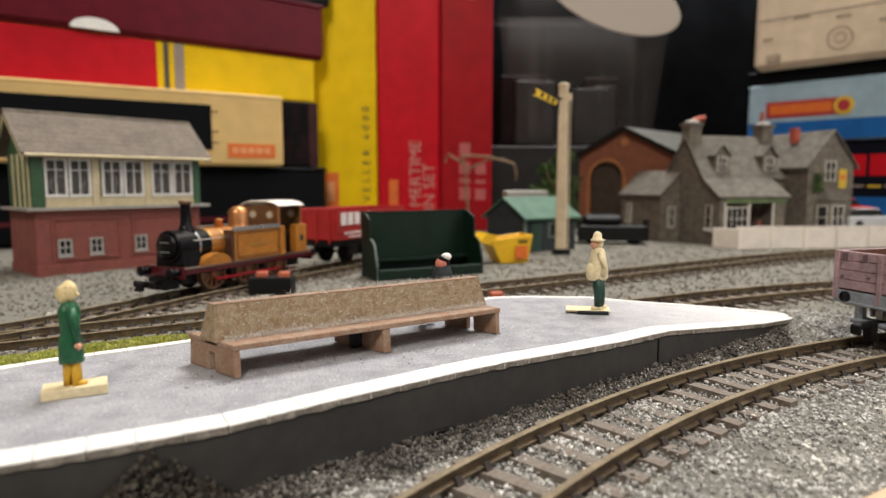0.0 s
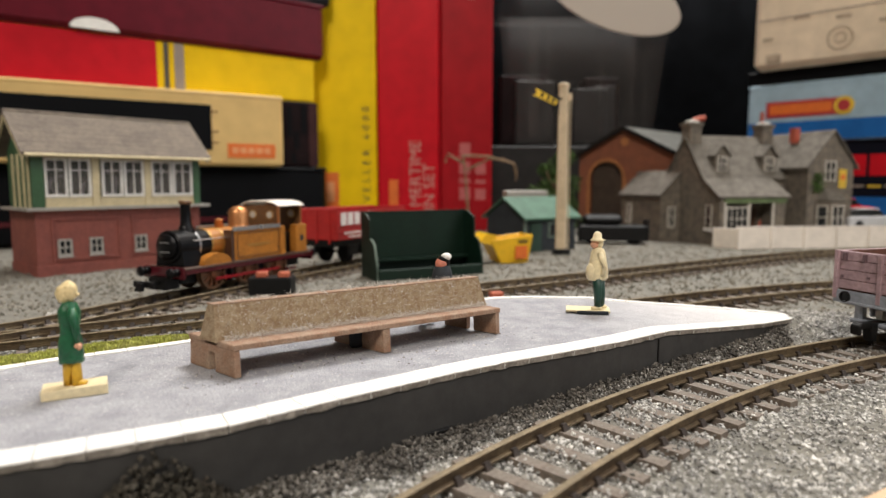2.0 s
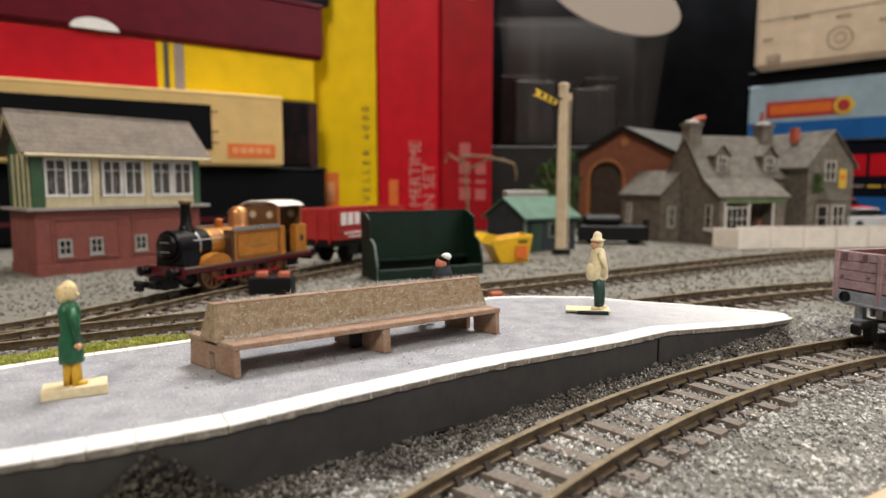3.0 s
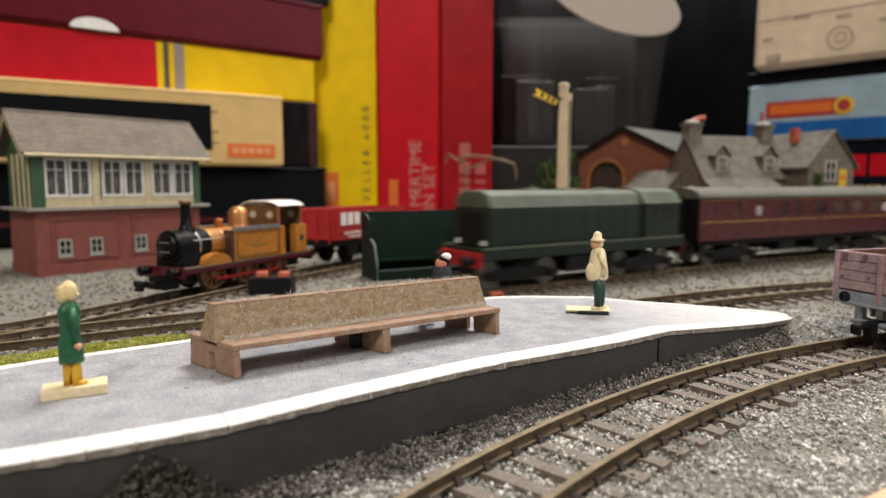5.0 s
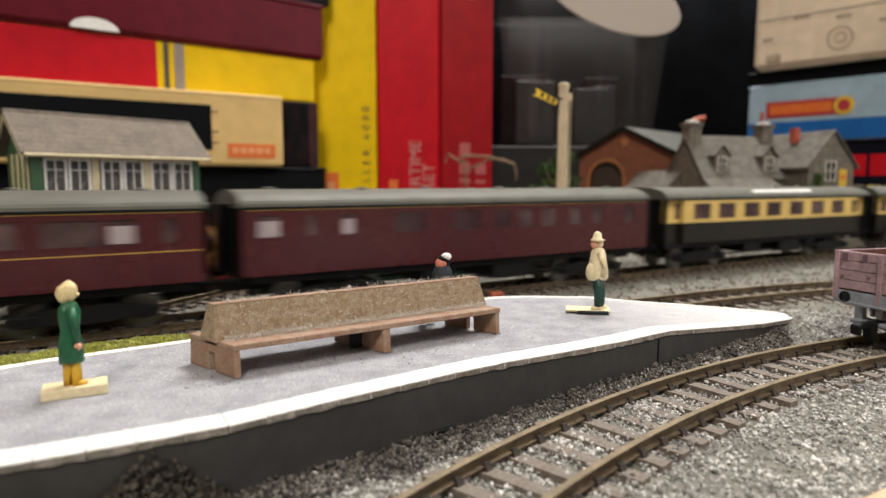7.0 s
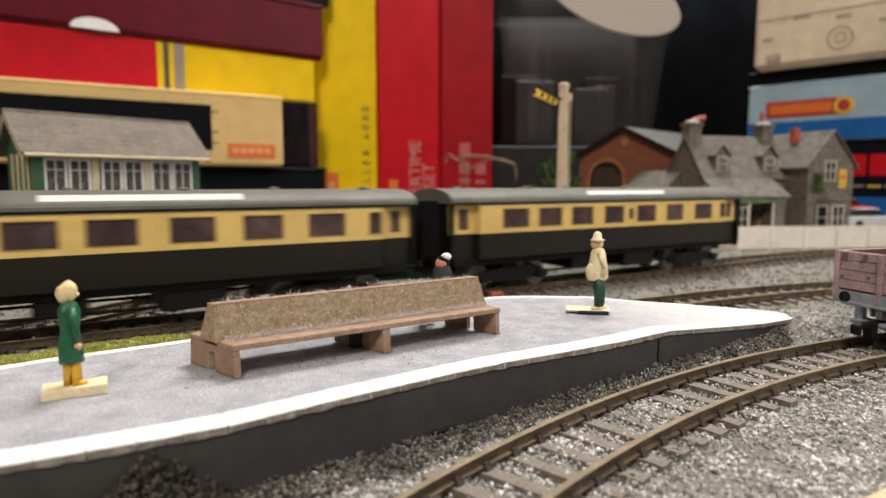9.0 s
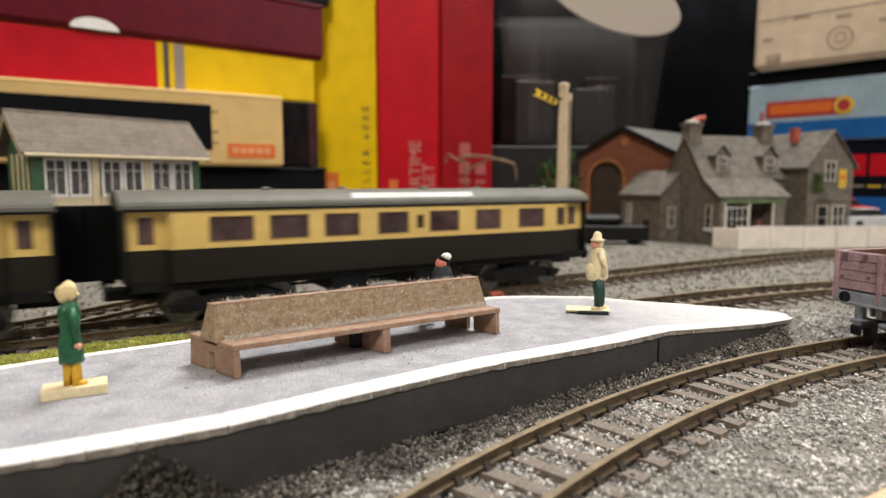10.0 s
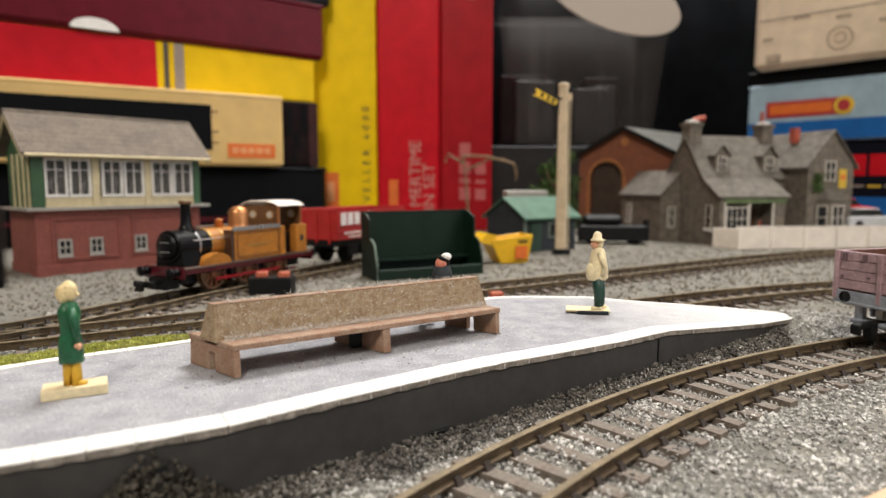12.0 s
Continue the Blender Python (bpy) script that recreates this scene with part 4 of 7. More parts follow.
engine = main_engine()
C1 = coach("dark maroon passenger coach with grey roof and gold lining", 0.2160, W_C1, "maroon", "maroon", (0.0262, 0.0392), None, (2, 9))
C2 = coach("dark maroon compartment coach with grey roof and white window labels", 0.2120, W_C2, "maroon", "maroon", (0.0392,), None, (0, 2))
C3 = coach("cream and dark brown coach with a white roof board", 0.2090, W_C3, "coach_cream", "choc", (), (0.1306, 0.0691), recessed=True)
C4 = coach("cream and dark brown dining coach at the train's tail", 0.2060, W_C4, "coach_cream", "choc", (), (0.1250, 0.0675), recessed=True)
TRAIN = [(engine, 0.091, 0.086), (C1, 0.286, 0.142), (C2, 0.513, 0.142), (C3, 0.7415, 0.137), (C4, 0.9675, 0.132)]


def motions():
    times = [0.25 * i for i in range(49)]
    for ob, off, base in TRAIN:
        walk(ob, [(t, vehicle_pose(train_front(t) + off, base)) for t in times])

# ---- things on the platform ----


def bench():
    a = math.degrees(math.atan2(0.0384, 0.0566))
    skew = Matrix(((1, -0.29, 0, 0), (0, 1, 0, 0), (0, 0, 1, 0), (0, 0, 0, 1)))
    t = thing("platform_bench", pose(-0.0421, 0.1262, 0.0135, 0, 0, a), "long double-sided brown wooden bench, dusty with pale fluff", "bench")
    L = 0.0684

    def place(bm):
        bmesh.ops.transform(bm, matrix=skew, verts=bm.verts)
        return bm
    # solid end and middle supports, each cut away under the middle of the bench
    for x, lw in ((-0.0008, 0.0013), (L * 0.492, 0.0019), (L - 0.0012, 0.0013)):
        bm = bmesh.new()
        bm_prism(bm, [(-0.0006, 0), (0.0066, 0), (0.0067, 0.0040), (0.0088, 0.0040), (0.0089, 0), (0.0164, 0), (0.0160, 0.0058), (-0.0003, 0.0058)], x, x + lw, "x")
        part("leg", place(bm), "bench", t, "solid board support with a notch", bevel=0.0001)
    for y0, y1 in ((-0.0006, 0.0060), (0.0096, 0.0162)):
        bm = bmesh.new()
        bm_box(bm, -0.0010, L + 0.0003, y0, y1, 0.0056, 0.0069)
        part("seat", place(bm), "bench", t, bevel=0.0002)
    bm = bmesh.new()
    n = 60
    prof = [(0.0048, 0.0066), (0.0066, 0.0139), (0.0068, 0.0142), (0.0088, 0.0142), (0.0090, 0.0139), (0.0108, 0.0066)]
    rings = []
    for i in range(n + 1):
        x = -0.0016 + (L + 0.0030) * i / n
        q = 0.0005 if i == 0 else (-0.0005 if i == n else 0)
        rings.append([bm.verts.new((x + (q * 2.2 if k in (2, 3) else (q * 1.9 if k in (1, 4) else 0)), y + 0.00006 * noise.noise((x * 300, k, 0)), z + 0.00006 * noise.noise((x * 300, k, 4)))) for k, (y, z) in enumerate(prof)])
    for A, B in zip(rings, rings[1:]):
        for k in range(5):
            bm.faces.new((A[k], A[k + 1], B[k + 1], B[k]))
    bm.faces.new(rings[0])
    bm.faces.new(rings[-1][::-1])
    part("backrest", place(bm), "benchdust", t, "sloping dusty straw-brown backrest")
    bm = bmesh.new()
    bm_box(bm, 0.0006, L - 0.0014, 0.0050, 0.0106, 0.0050, 0.0066)
    part("rail", place(bm), "bench", t)
    bm = bmesh.new()
    bm_box(bm, -0.0008, L + 0.0006, 0.0066, 0.0090, 0.01415, 0.01445)
    part("top_rail", place(bm), "bench", t, bevel=0.0001)
    # pale fluff caught along the edges and over the seat
    rnd = random.Random(4)
    bm = bmesh.new()
    for i in range(7600):
        r = rnd.random()
        x = rnd.uniform(0.000, L)
        if r < 0.55:
            p = Vector((x, rnd.gauss(0.0040, 0.0009), 0.0070 + abs(rnd.gauss(0, 0.0004))))
        elif r < 0.66:
            p = Vector((x + 0.0012 * math.sin(x * 900), rnd.gauss(0.0078, 0.0008), 0.0144 + abs(rnd.gauss(0, 0.0003))))
        else:
            u = rnd.random()
            p = Vector((x, 0.0048 + 0.0018 * u - 0.0001, 0.0066 + 0.0073 * u))
        d = Vector((rnd.gauss(0, 1), rnd.gauss(0, 1), rnd.gauss(0.08, 0.45))).normalized() * rnd.uniform(0.0003, 0.0012)
        w = d.cross(Vector((0.3, 0.5, 1))).normalized() * 0.000030
        e = p + d + Vector((0, 0, abs(rnd.gauss(0, 0.0002))))
        k = (p + e) / 2 + Vector((rnd.gauss(0, 1), rnd.gauss(0, 1), rnd.gauss(0, 1))) * 0.00015
        q = [bm.verts.new(v) for v in (p - w, p + w, k + w, e, k - w)]
        bm.faces.new(q)
    tagged(part("fluff", place(bm), "fluff", t, "pale fibres of dust"), kind="stuff")


bench()


def merge(bm, blobs, index):
    for fn in blobs:
        k = len(bm.faces)
        fn()
        bm.faces.ensure_lookup_table()
        for f in bm.faces[k:]:
            f.material_index = index


def knead(ob, amount):
    """Uneven hand-moulded surface."""
    for v in ob.data.vertices:
        n = noise.noise_vector(v.co * 700) + 0.6 * noise.noise_vector(v.co * 1900)
        v.co += n * amount


def figure_woman():
    bm = bmesh.new()
    z = 0.0016
    merge(bm, [lambda: bm_box(bm, -0.0054, 0.0062, -0.0030, 0.0030, 0, z)], 0)
    merge(bm, [lambda: bm_tube(bm, [(-0.0008, 0.0002, z), (-0.0007, 0, 0.0050), (-0.0006, 0, 0.0072)], [0.0009, 0.0009, 0.0011], 10),
               lambda: bm_tube(bm, [(0.0008, -0.0006, z), (0.0007, -0.0003, 0.0050), (0.0005, 0, 0.0072)], [0.0009, 0.0010, 0.0011], 10),
               lambda: bm_blob(bm, (0.0014, -0.0008, z + 0.0004), (0.0014, 0.0007, 0.0005)), lambda: bm_blob(bm, (0.0001, 0.0003, z + 0.0004), (0.0013, 0.0007, 0.0005))], 1)
    merge(bm, [lambda: bm_lathe(bm, [(0.0022, 0.0058), (0.0024, 0.0064), (0.0021, 0.0095), (0.0017, 0.0118), (0.0020, 0.0140), (0.0021, 0.0155), (0.0014, 0.0168), (0.0006, 0.0173)], 14,
                               Matrix.Diagonal((1.0, 0.85, 1, 1))),
               lambda: bm_tube(bm, [(0.0006, -0.0017, 0.0160), (0.0010, -0.0024, 0.0140), (0.0012, -0.0023, 0.0118), (0.0013, -0.0021, 0.0098)], [0.0008, 0.0009, 0.0008, 0.0006], 8),
               lambda: bm_tube(bm, [(0.0, 0.0016, 0.0160), (-0.0002, 0.0021, 0.0138), (0.0006, 0.0021, 0.0110)], [0.0008, 0.0009, 0.0007], 8)], 2)
    merge(bm, [lambda: bm_blob(bm, (0.0014, -0.0021, 0.0091), (0.0008, 0.0007, 0.0008))], 4)
    merge(bm, [lambda: bm_blob(bm, (0.0001, 0, 0.0189), (0.0017, 0.0015, 0.0020)), lambda: bm_blob(bm, (-0.0006, 0, 0.0186), (0.0016, 0.0015, 0.0018)), lambda: bm_blob(bm, (0.0016, 0, 0.0183), (0.0005, 0.0004, 0.0005)),
               lambda: bm_tube(bm, [(0.0002, 0, 0.0165), (0.0002, 0, 0.0180)], 0.0007, 8)], 3)
    ob = part("figurine", bm, ["ivory", "yellow_legs", "coat_green", "hair", "skin"], m=pose(-0.0700, 0.1165, 0.0135, 0, 0, 27) @ Matrix.Diagonal((0.93, 0.95, 1.03, 1)))
    for p in ob.data.polygons:
        p.use_smooth = p.material_index != 0
    knead(ob, 0.00022)
    tagged(ob, "painted toy figurine in green coat and yellow stockings on cream base", "figurine")


figure_woman()


def figure_man():
    bm = bmesh.new()
    z = 0.0013
    merge(bm, [lambda: bm_box(bm, -0.0086, 0.0044, -0.0026, 0.0026, 0.0006, z, pose(0, 0, 0, 4, 0, 0))], 0)
    # dark slab stands in for the shade under the tilted base
    merge(bm, [lambda: bm_box(bm, -0.0052, 0.0040, -0.0030, 0.0022, 0, 0.0010)], 4)
    merge(bm, [lambda: bm_tube(bm, [(0.0008, -0.0011, z + 0.0006), (0.0008, -0.0011, 0.0060), (0.0006, -0.0008, 0.0118)], [0.0010, 0.0012, 0.0017], 10),
               lambda: bm_tube(bm, [(0.0020, 0.0010, z + 0.0006), (0.0018, 0.0010, 0.0060), (0.0012, 0.0006, 0.0118)], [0.0010, 0.0012, 0.0016], 10)], 1)
    merge(bm, [lambda: bm_blob(bm, (0.0004, -0.0014, z + 0.0005), (0.0017, 0.0008, 0.0007)), lambda: bm_blob(bm, (0.0020, 0.0008, z + 0.0005), (0.0017, 0.0008, 0.0007))], 0)
    merge(bm, [lambda: bm_lathe(bm, [(0.0026, 0.0102), (0.0031, 0.0112), (0.0030, 0.0135), (0.0024, 0.0165), (0.0022, 0.0185), (0.0016, 0.0197), (0.0008, 0.0202)], 14,
                               Matrix.Translation((0.0006, 0, 0)) @ Matrix.Diagonal((1.0, 0.85, 1, 1))),
               lambda: bm_tube(bm, [(0.0010, -0.0018, 0.0188), (0.0020, -0.0026, 0.0165), (0.0024, -0.0024, 0.0138), (0.0020, -0.0022, 0.0118)], [0.0008, 0.0010, 0.0010, 0.0007], 8),
               lambda: bm_blob(bm, (-0.0012, -0.0008, 0.0128), (0.0018, 0.0018, 0.0026)),
               lambda: bm_tube(bm, [(0.0006, 0.0019, 0.0188), (-0.0002, 0.0026, 0.0165), (-0.0010, 0.0022, 0.0138)], [0.0008, 0.0010, 0.0009], 8),
               lambda: bm_lathe(bm, [(0.0021, 0.0222), (0.0022, 0.0225), (0.0014, 0.0229), (0.0012, 0.0243), (0.0006, 0.0249), (0, 0.0250)], 14, Matrix.Translation((0.0003, 0, 0))),
               lambda: bm_blob(bm, (0.0010, 0, 0.0213), (0.0012, 0.0012, 0.0013))], 2)
    merge(bm, [lambda: bm_blob(bm, (-0.0002, -0.0001, 0.0213), (0.0014, 0.0013, 0.0015))], 3)
    ob = part("figurine", bm, ["ivory", "trouser", "ivory", "skin", "hut_grey"], m=pose(0.0466, 0.1915, 0.0135, 0, 0, -12))
    for p in ob.data.polygons:
        p.use_smooth = p.area < 2e-5
    knead(ob, 0.00022)
    tagged(ob, "painted toy figurine in cream jacket, hat and dark green trousers", "figurine")


figure_man()


def figure_seated():
    bm = bmesh.new()
    merge(bm, [lambda: bm_blob(bm, (0, 0, 0.0135), (0.0026, 0.0022, 0.0036)), lambda: bm_blob(bm, (0, 0.0028, 0.0092), (0.0024, 0.0040, 0.0015)),
               lambda: bm_tube(bm, [(-0.0012, 0.0060, 0.0092), (-0.0012, 0.0068, 0.0050), (-0.0012, 0.0066, 0.0005)], 0.0011, 8), lambda: bm_tube(bm, [(0.0012, 0.0060, 0.0092), (0.0012, 0.0068, 0.0050), (0.0012, 0.0066, 0.0005)], 0.0011, 8)], 0)
    merge(bm, [lambda: bm_blob(bm, (-0.0003, 0, 0.0168), (0.0015, 0.0014, 0.0016))], 1)
    merge(bm, [lambda: bm_blob(bm, (0.0003, -0.0003, 0.0181), (0.0015, 0.0014, 0.0009)), lambda: bm_blob(bm, (0.0010, -0.0003, 0.0172), (0.0008, 0.0012, 0.0012))], 2)
    merge(bm, [lambda: bm_blob(bm, (0.0007, -0.0007, 0.0186), (0.0013, 0.0013, 0.0010))], 3)
    ob = part("figurine", bm, ["hut_grey", "face_red", "black", "white"], m=pose(-0.0002, 0.1695, 0.0135, 0, 0, 34) @ Matrix.Diagonal((1.12, 1.12, 1.07, 1)), smooth=True)
    tagged(ob, "small painted toy figurine seated on the far side of the bench", "figurine")


figure_seated()
bm = bmesh.new()
bm_box(bm, -0.0035, 0.0035, -0.001, 0.001, 0, 0.0042)
case = part("suitcase", bm, "hut_grey", m=pose(-0.0195, 0.1515, 0.0135, 0, 0, 34), bevel=0.0004)
tagged(case, "small grey toy suitcase standing under the bench", "suitcase")


def wagon_near():
    t = thing("open_wagon", pose(0.1340, 0.1924, 0.004, 0, 0, 18), "lilac-grey plank-sided open wagon with blue-grey underframe", "wagon")
    L, W = 0.072, 0.0150
    Z0, ZT = 0.0147, 0.0274
    for k in range(4):
        z0, z1 = Z0 + 0.0004 + k * 0.0031, Z0 + 0.0033 + k * 0.0031
        for x in (0, L - 0.0012):
            one_box("plank", x, x + 0.0012, -W, W, z0, z1, "lilac", t, bevel=0.00015)
        for y in (-W, W - 0.0012):
            one_box("plank", 0.0012, L - 0.0012, y, y + 0.0012, z0, z1, "lilac", t, bevel=0.00015)
    for x0, x1, y0, y1 in ((0.0009, 0.0014, -W + 0.0004, W - 0.0004), (L - 0.0014, L - 0.0009, -W + 0.0004, W - 0.0004), (0.001, L - 0.001, -W + 0.0009, -W + 0.0014), (0.001, L - 0.001, W - 0.0014, W - 0.0009)):
        one_box("lining_board", x0, x1, y0, y1, Z0, ZT - 0.0002, "wagon_in", t)
    for y in (-0.0150, -0.0012, 0.0136):
        one_box("end_stanchion", -0.0008, 0.0001, y, y + 0.0014, Z0 - 0.003, ZT, "lilac", t, bevel=0.0001)
    for y in (-0.0152, 0.0146):
        for k in range(4):
            bm = bmesh.new()
            bm_lathe(bm, [(0.00035, 0), (0.0003, 0.0003), (0, 0.0004)], 8, Matrix.Translation((0.0, y + 0.0003, Z0 + 0.002 + 0.0031 * k)) @ Matrix.Rotation(-math.pi / 2, 4, "Y"))
            part("bolt", bm, "lilac", t)
    one_box("floor", 0.001, L - 0.001, -W + 0.001, W - 0.001, Z0 - 0.001, Z0 + 0.0003, "wagon_in", t)
    one_box("buffer_beam", -0.0006, 0.0014, -W, W, 0.0105, Z0 - 0.0002, "wagon_grey", t, bevel=0.0003)
    for y in (-W + 0.0004, W - 0.0018):
        one_box("solebar", 0.0014, L, y, y + 0.0014, 0.0108, Z0 - 0.0002, "wagon_grey", t)
    for y in (-0.0105, 0.0105):
        bm = bmesh.new()
        bm_lathe(bm, [(0.0019, 0), (0.0018, 0.0007), (0.0014, 0.0009), (0.0014, 0.0002), (0, 0.0002)], 16,
                 Matrix.Translation((-0.0005, y, 0.0126)) @ Matrix.Rotation(-math.pi / 2, 4, "Y"))
        part("buffer", bm, "black", t)
    for y in (-0.0078, 0.0052):
        one_box("coupling_bracket", 0.0002, 0.0030, y, y + 0.0026, 0.0052, 0.0106, "wagon_grey", t, bevel=0.0004)
    bm = bmesh.new()
    bm_box(bm, -0.0012, 0.0050, -0.0082, 0.0082, 0.0048, 0.0062)
    part("coupling_mount", bm, "wagon_grey", t, bevel=0.0004)
    one_box("beam_lip", -0.0012, 0.0, -0.0120, 0.0120, 0.0104, 0.0113, "wagon_grey", t, bevel=0.0002)
    for y in (-0.0060, 0.0042, 0.0110):
        one_box("strap", -0.0011, 0.0, y, y + 0.0008, ZT - 0.0030, ZT - 0.0006, "lilac_dark", t)
    for y, z in ((0.0118, 0.0040), (0.0030, 0.0044), (-0.0080, 0.0042)):
        one_box("bolt_plate", -0.0004, 0.0002, y, y + 0.0008, Z0 + z, Z0 + z + 0.0008, "lilac_dark", t)
    bm = bmesh.new()
    bm_prism(bm, [(0.004, 0.0062), (-0.0075, 0.0068), (-0.0088, 0.0058), (-0.0088, 0.0030), (-0.0076, 0.0030), (-0.0074, 0.0048), (-0.0040, 0.0050), (-0.0030, 0.0006), (-0.0012, 0.0006), (-0.0008, 0.0046), (0.004, 0.0046)], -0.0016, 0.0016)
    part("coupling_hook", bm, "black", t, "black moulded tension hook coupling", bevel=0.0003)
    for x in (0.018, 0.054):
        wheelset(t, x, 0.0060)
        for y in (-0.0128, 0.0128):
            one_box("axle_guard", x - 0.004, x + 0.004, y - 0.0007, y + 0.0007, 0.0045, 0.0110, "wagon_grey", t, bevel=0.0004)


wagon_near()


def wood_strip():
    bm = bmesh.new()
    bm_box(bm, -0.006, 0.35, -0.05, 0, -0.0015, 0.0021)
    tagged(part("board_edge", bm, "pale_wood", m=along(0.0645, 0.0966, 0.0778, 0.1043), bevel=0.0006), "pale raw wooden edge board of the layout", "board")


wood_strip()


def gable_roof(bm, x0, x1, y0, y1, ze, zr, thick=0.0012, over=0.0, ridge=None):
    """A pitched roof with its ridge along x."""
    yr = (y0 + y1) / 2 if ridge is None else ridge
    bm_prism(bm, [(y0 - over, ze), (yr, zr), (y1 + over, ze), (y1 + over, ze + thick), (yr, zr + thick * 1.3), (y0 - over, ze + thick)], x0, x1, "x")


def gable_wall(bm, x0, x1, y0, y1, z0, ze, zr):
    bm_prism(bm, [(y0, z0), (y1, z0), (y1, ze), ((y0 + y1) / 2, zr), (y0, ze)], x0, x1, "x")


def window(parent, x0, x1, z0, z1, y, cols=2, rows=2, frame_mat="white", arch=False, bar=0.0005, fw=0.0011, deep=0.0008):
    """A window on a front wall (facing -y) at y: glazing, frame and glazing bars."""
    w = one_box("window", x0, x1, y - 0.0002, y + 0.0001, z0, z1, "glaze", parent)
    bm = bmesh.new()
    for b in ((x0 - fw, x0, z0 - fw, z1 + fw), (x1, x1 + fw, z0 - fw, z1 + fw), (x0, x1, z0 - fw, z0), (x0, x1, z1, z1 + fw)):
        bm_box(bm, b[0], b[1], y - deep, y + 0.0003, b[2], b[3])
    part("frame", bm, frame_mat, w)
    for k in range(1, cols):
        x = x0 + (x1 - x0) * k / cols
        one_box("glazing_bar", x - bar / 2, x + bar / 2, y - deep * 0.8, y, z0, z1, frame_mat, w)
    for k in range(1, rows):
        z = z0 + (z1 - z0) * k / rows
        one_box("glazing_bar", x0, x1, y - deep * 0.75, y, z - bar / 2, z + bar / 2, frame_mat, w)
    return w


def signal_box():
    t = thing("signal_box", along(-0.231, 0.358, -0.231 + 0.649, 0.358 + 0.761), "brick and timber model signal box with a grey slate roof", "signal box")
    L, W = 0.0990, 0.0440
    bm = bmesh.new()
    bm_box(bm, 0, L, 0, W, -0.001, 0.0375)
    part("brick_base", bm, "brick", t, "red-brown brick base storey")
    for a, b in ((0.008, 0.046), (0.053, 0.095)):
        bm = bmesh.new()
        for c in ((a, b, 0.0080, 0.0092), (a, b, 0.0318, 0.0330), (a, a + 0.0012, 0.0092, 0.0318), (b - 0.0012, b, 0.0092, 0.0318)):
            bm_box(bm, c[0], c[1], -0.0009, 0.0002, c[2], c[3])
        part("brick_moulding", bm, "brick", t)
    one_box("plinth", -0.0008, L + 0.0008, -0.0012, W, -0.001, 0.0055, "brick", t)
    for x in (0.0145, 0.0318, 0.0585, 0.0775):
        w = window(t, x - 0.0027, x + 0.0027, 0.0120, 0.0195, -0.0003, 2, 2, "window_grey", bar=0.0007)
        one_box("sill", x - 0.0042, x + 0.0042, -0.0014, 0.0, 0.0098, 0.0109, "window_grey", w)
    one_box("ledge", -0.0045, L + 0.006, -0.0038, W + 0.001, 0.0375, 0.0392, "window_grey", t, "grey walkway ledge round the box")
    # timber storey
    one_box("sill_boarding", 0.002, L - 0.001, 0.0006, 0.0016, 0.0392, 0.0450, "sb_cream", t)
    one_box("top_boarding", 0.002, L - 0.001, 0.0006, 0.0016, 0.0675, 0.0720, "sb_cream", t)
    one_box("back_wall", 0.002, L - 0.001, W - 0.004, W - 0.003, 0.0392, 0.0720, "sb_green", t)
    one_box("corner_post", -0.0005, 0.0058, -0.0002, 0.0022, 0.0392, 0.0720, "sb_green", t)
    one_box("corner_post", L - 0.0035, L + 0.001, -0.0002, 0.0022, 0.0392, 0.0720, "sb_green", t)
    for x in (0.0337, 0.0650):
        one_box("mullion_post", x - 0.0022, x + 0.0020, -0.0004, 0.0020, 0.0392, 0.0720, "sb_cream", t)
    for a, b in ((0.0062, 0.0310), (0.0372, 0.0625), (0.0675, 0.0950)):
        mid = (a + b) / 2
        for c, d in ((a, mid - 0.0005), (mid + 0.0005, b)):
            w = one_box("window", c, d, 0.0010, 0.0013, 0.0450, 0.0675, "pane", t)
            w.visible_shadow = False
            bm = bmesh.new()
            f = 0.0012
            for q in ((c, c + f, 0.0450, 0.0675), (d - f, d, 0.0450, 0.0675), (c + f, d - f, 0.0450, 0.0466), (c + f, d - f, 0.0662, 0.0675)):
                bm_box(bm, q[0], q[1], 0.0000, 0.0014, q[2], q[3])
            part("sash", bm, "white", w)
            for k in (1,):
                x = c + f + (d - c - 2 * f) * k / 2
                one_box("glazing_bar", x - 0.00025, x + 0.00025, 0.0002, 0.0012, 0.0466, 0.0662, "white", w)
            one_box("glazing_bar", c + f, d - f, 0.0003, 0.0011, 0.0606, 0.0611, "white", w)
    # west gable end
    bm = bmesh.new()
    bm_prism(bm, [(0.001, 0.0392), (W - 0.003, 0.0392), (W - 0.003, 0.0715), (W / 2, 0.0915), (0.001, 0.0715)], -0.0002, 0.0010, "x")
    part("end_wall", bm, "sb_green", t, "dark green boarded end wall")
    bm = bmesh.new()
    bm_prism(bm, [(0.001, 0.0392), (W - 0.003, 0.0392), (W - 0.003, 0.0715), (W / 2, 0.0915), (0.001, 0.0715)], L - 0.001, L + 0.0002, "x")
    part("end_wall", bm, "sb_green", t)
    for y in (0.0040, 0.0120, 0.0210, 0.0300):
        one_box("end_post", -0.0009, 0.0004, y, y + 0.0022, 0.0392, 0.0700, "sb_cream", t)
    for x in (-0.0062, L + 0.0042):
        bm = bmesh.new()
        bm_prism(bm, [(-0.0048, 0.0690), (W / 2, 0.0932), (W + 0.0048, 0.0690), (W + 0.0048, 0.0664), (W / 2, 0.0904), (-0.0048, 0.0664)], x, x + 0.0012, "x")
        part("bargeboard", bm, "sb_cream", t)
    bm = bmesh.new()
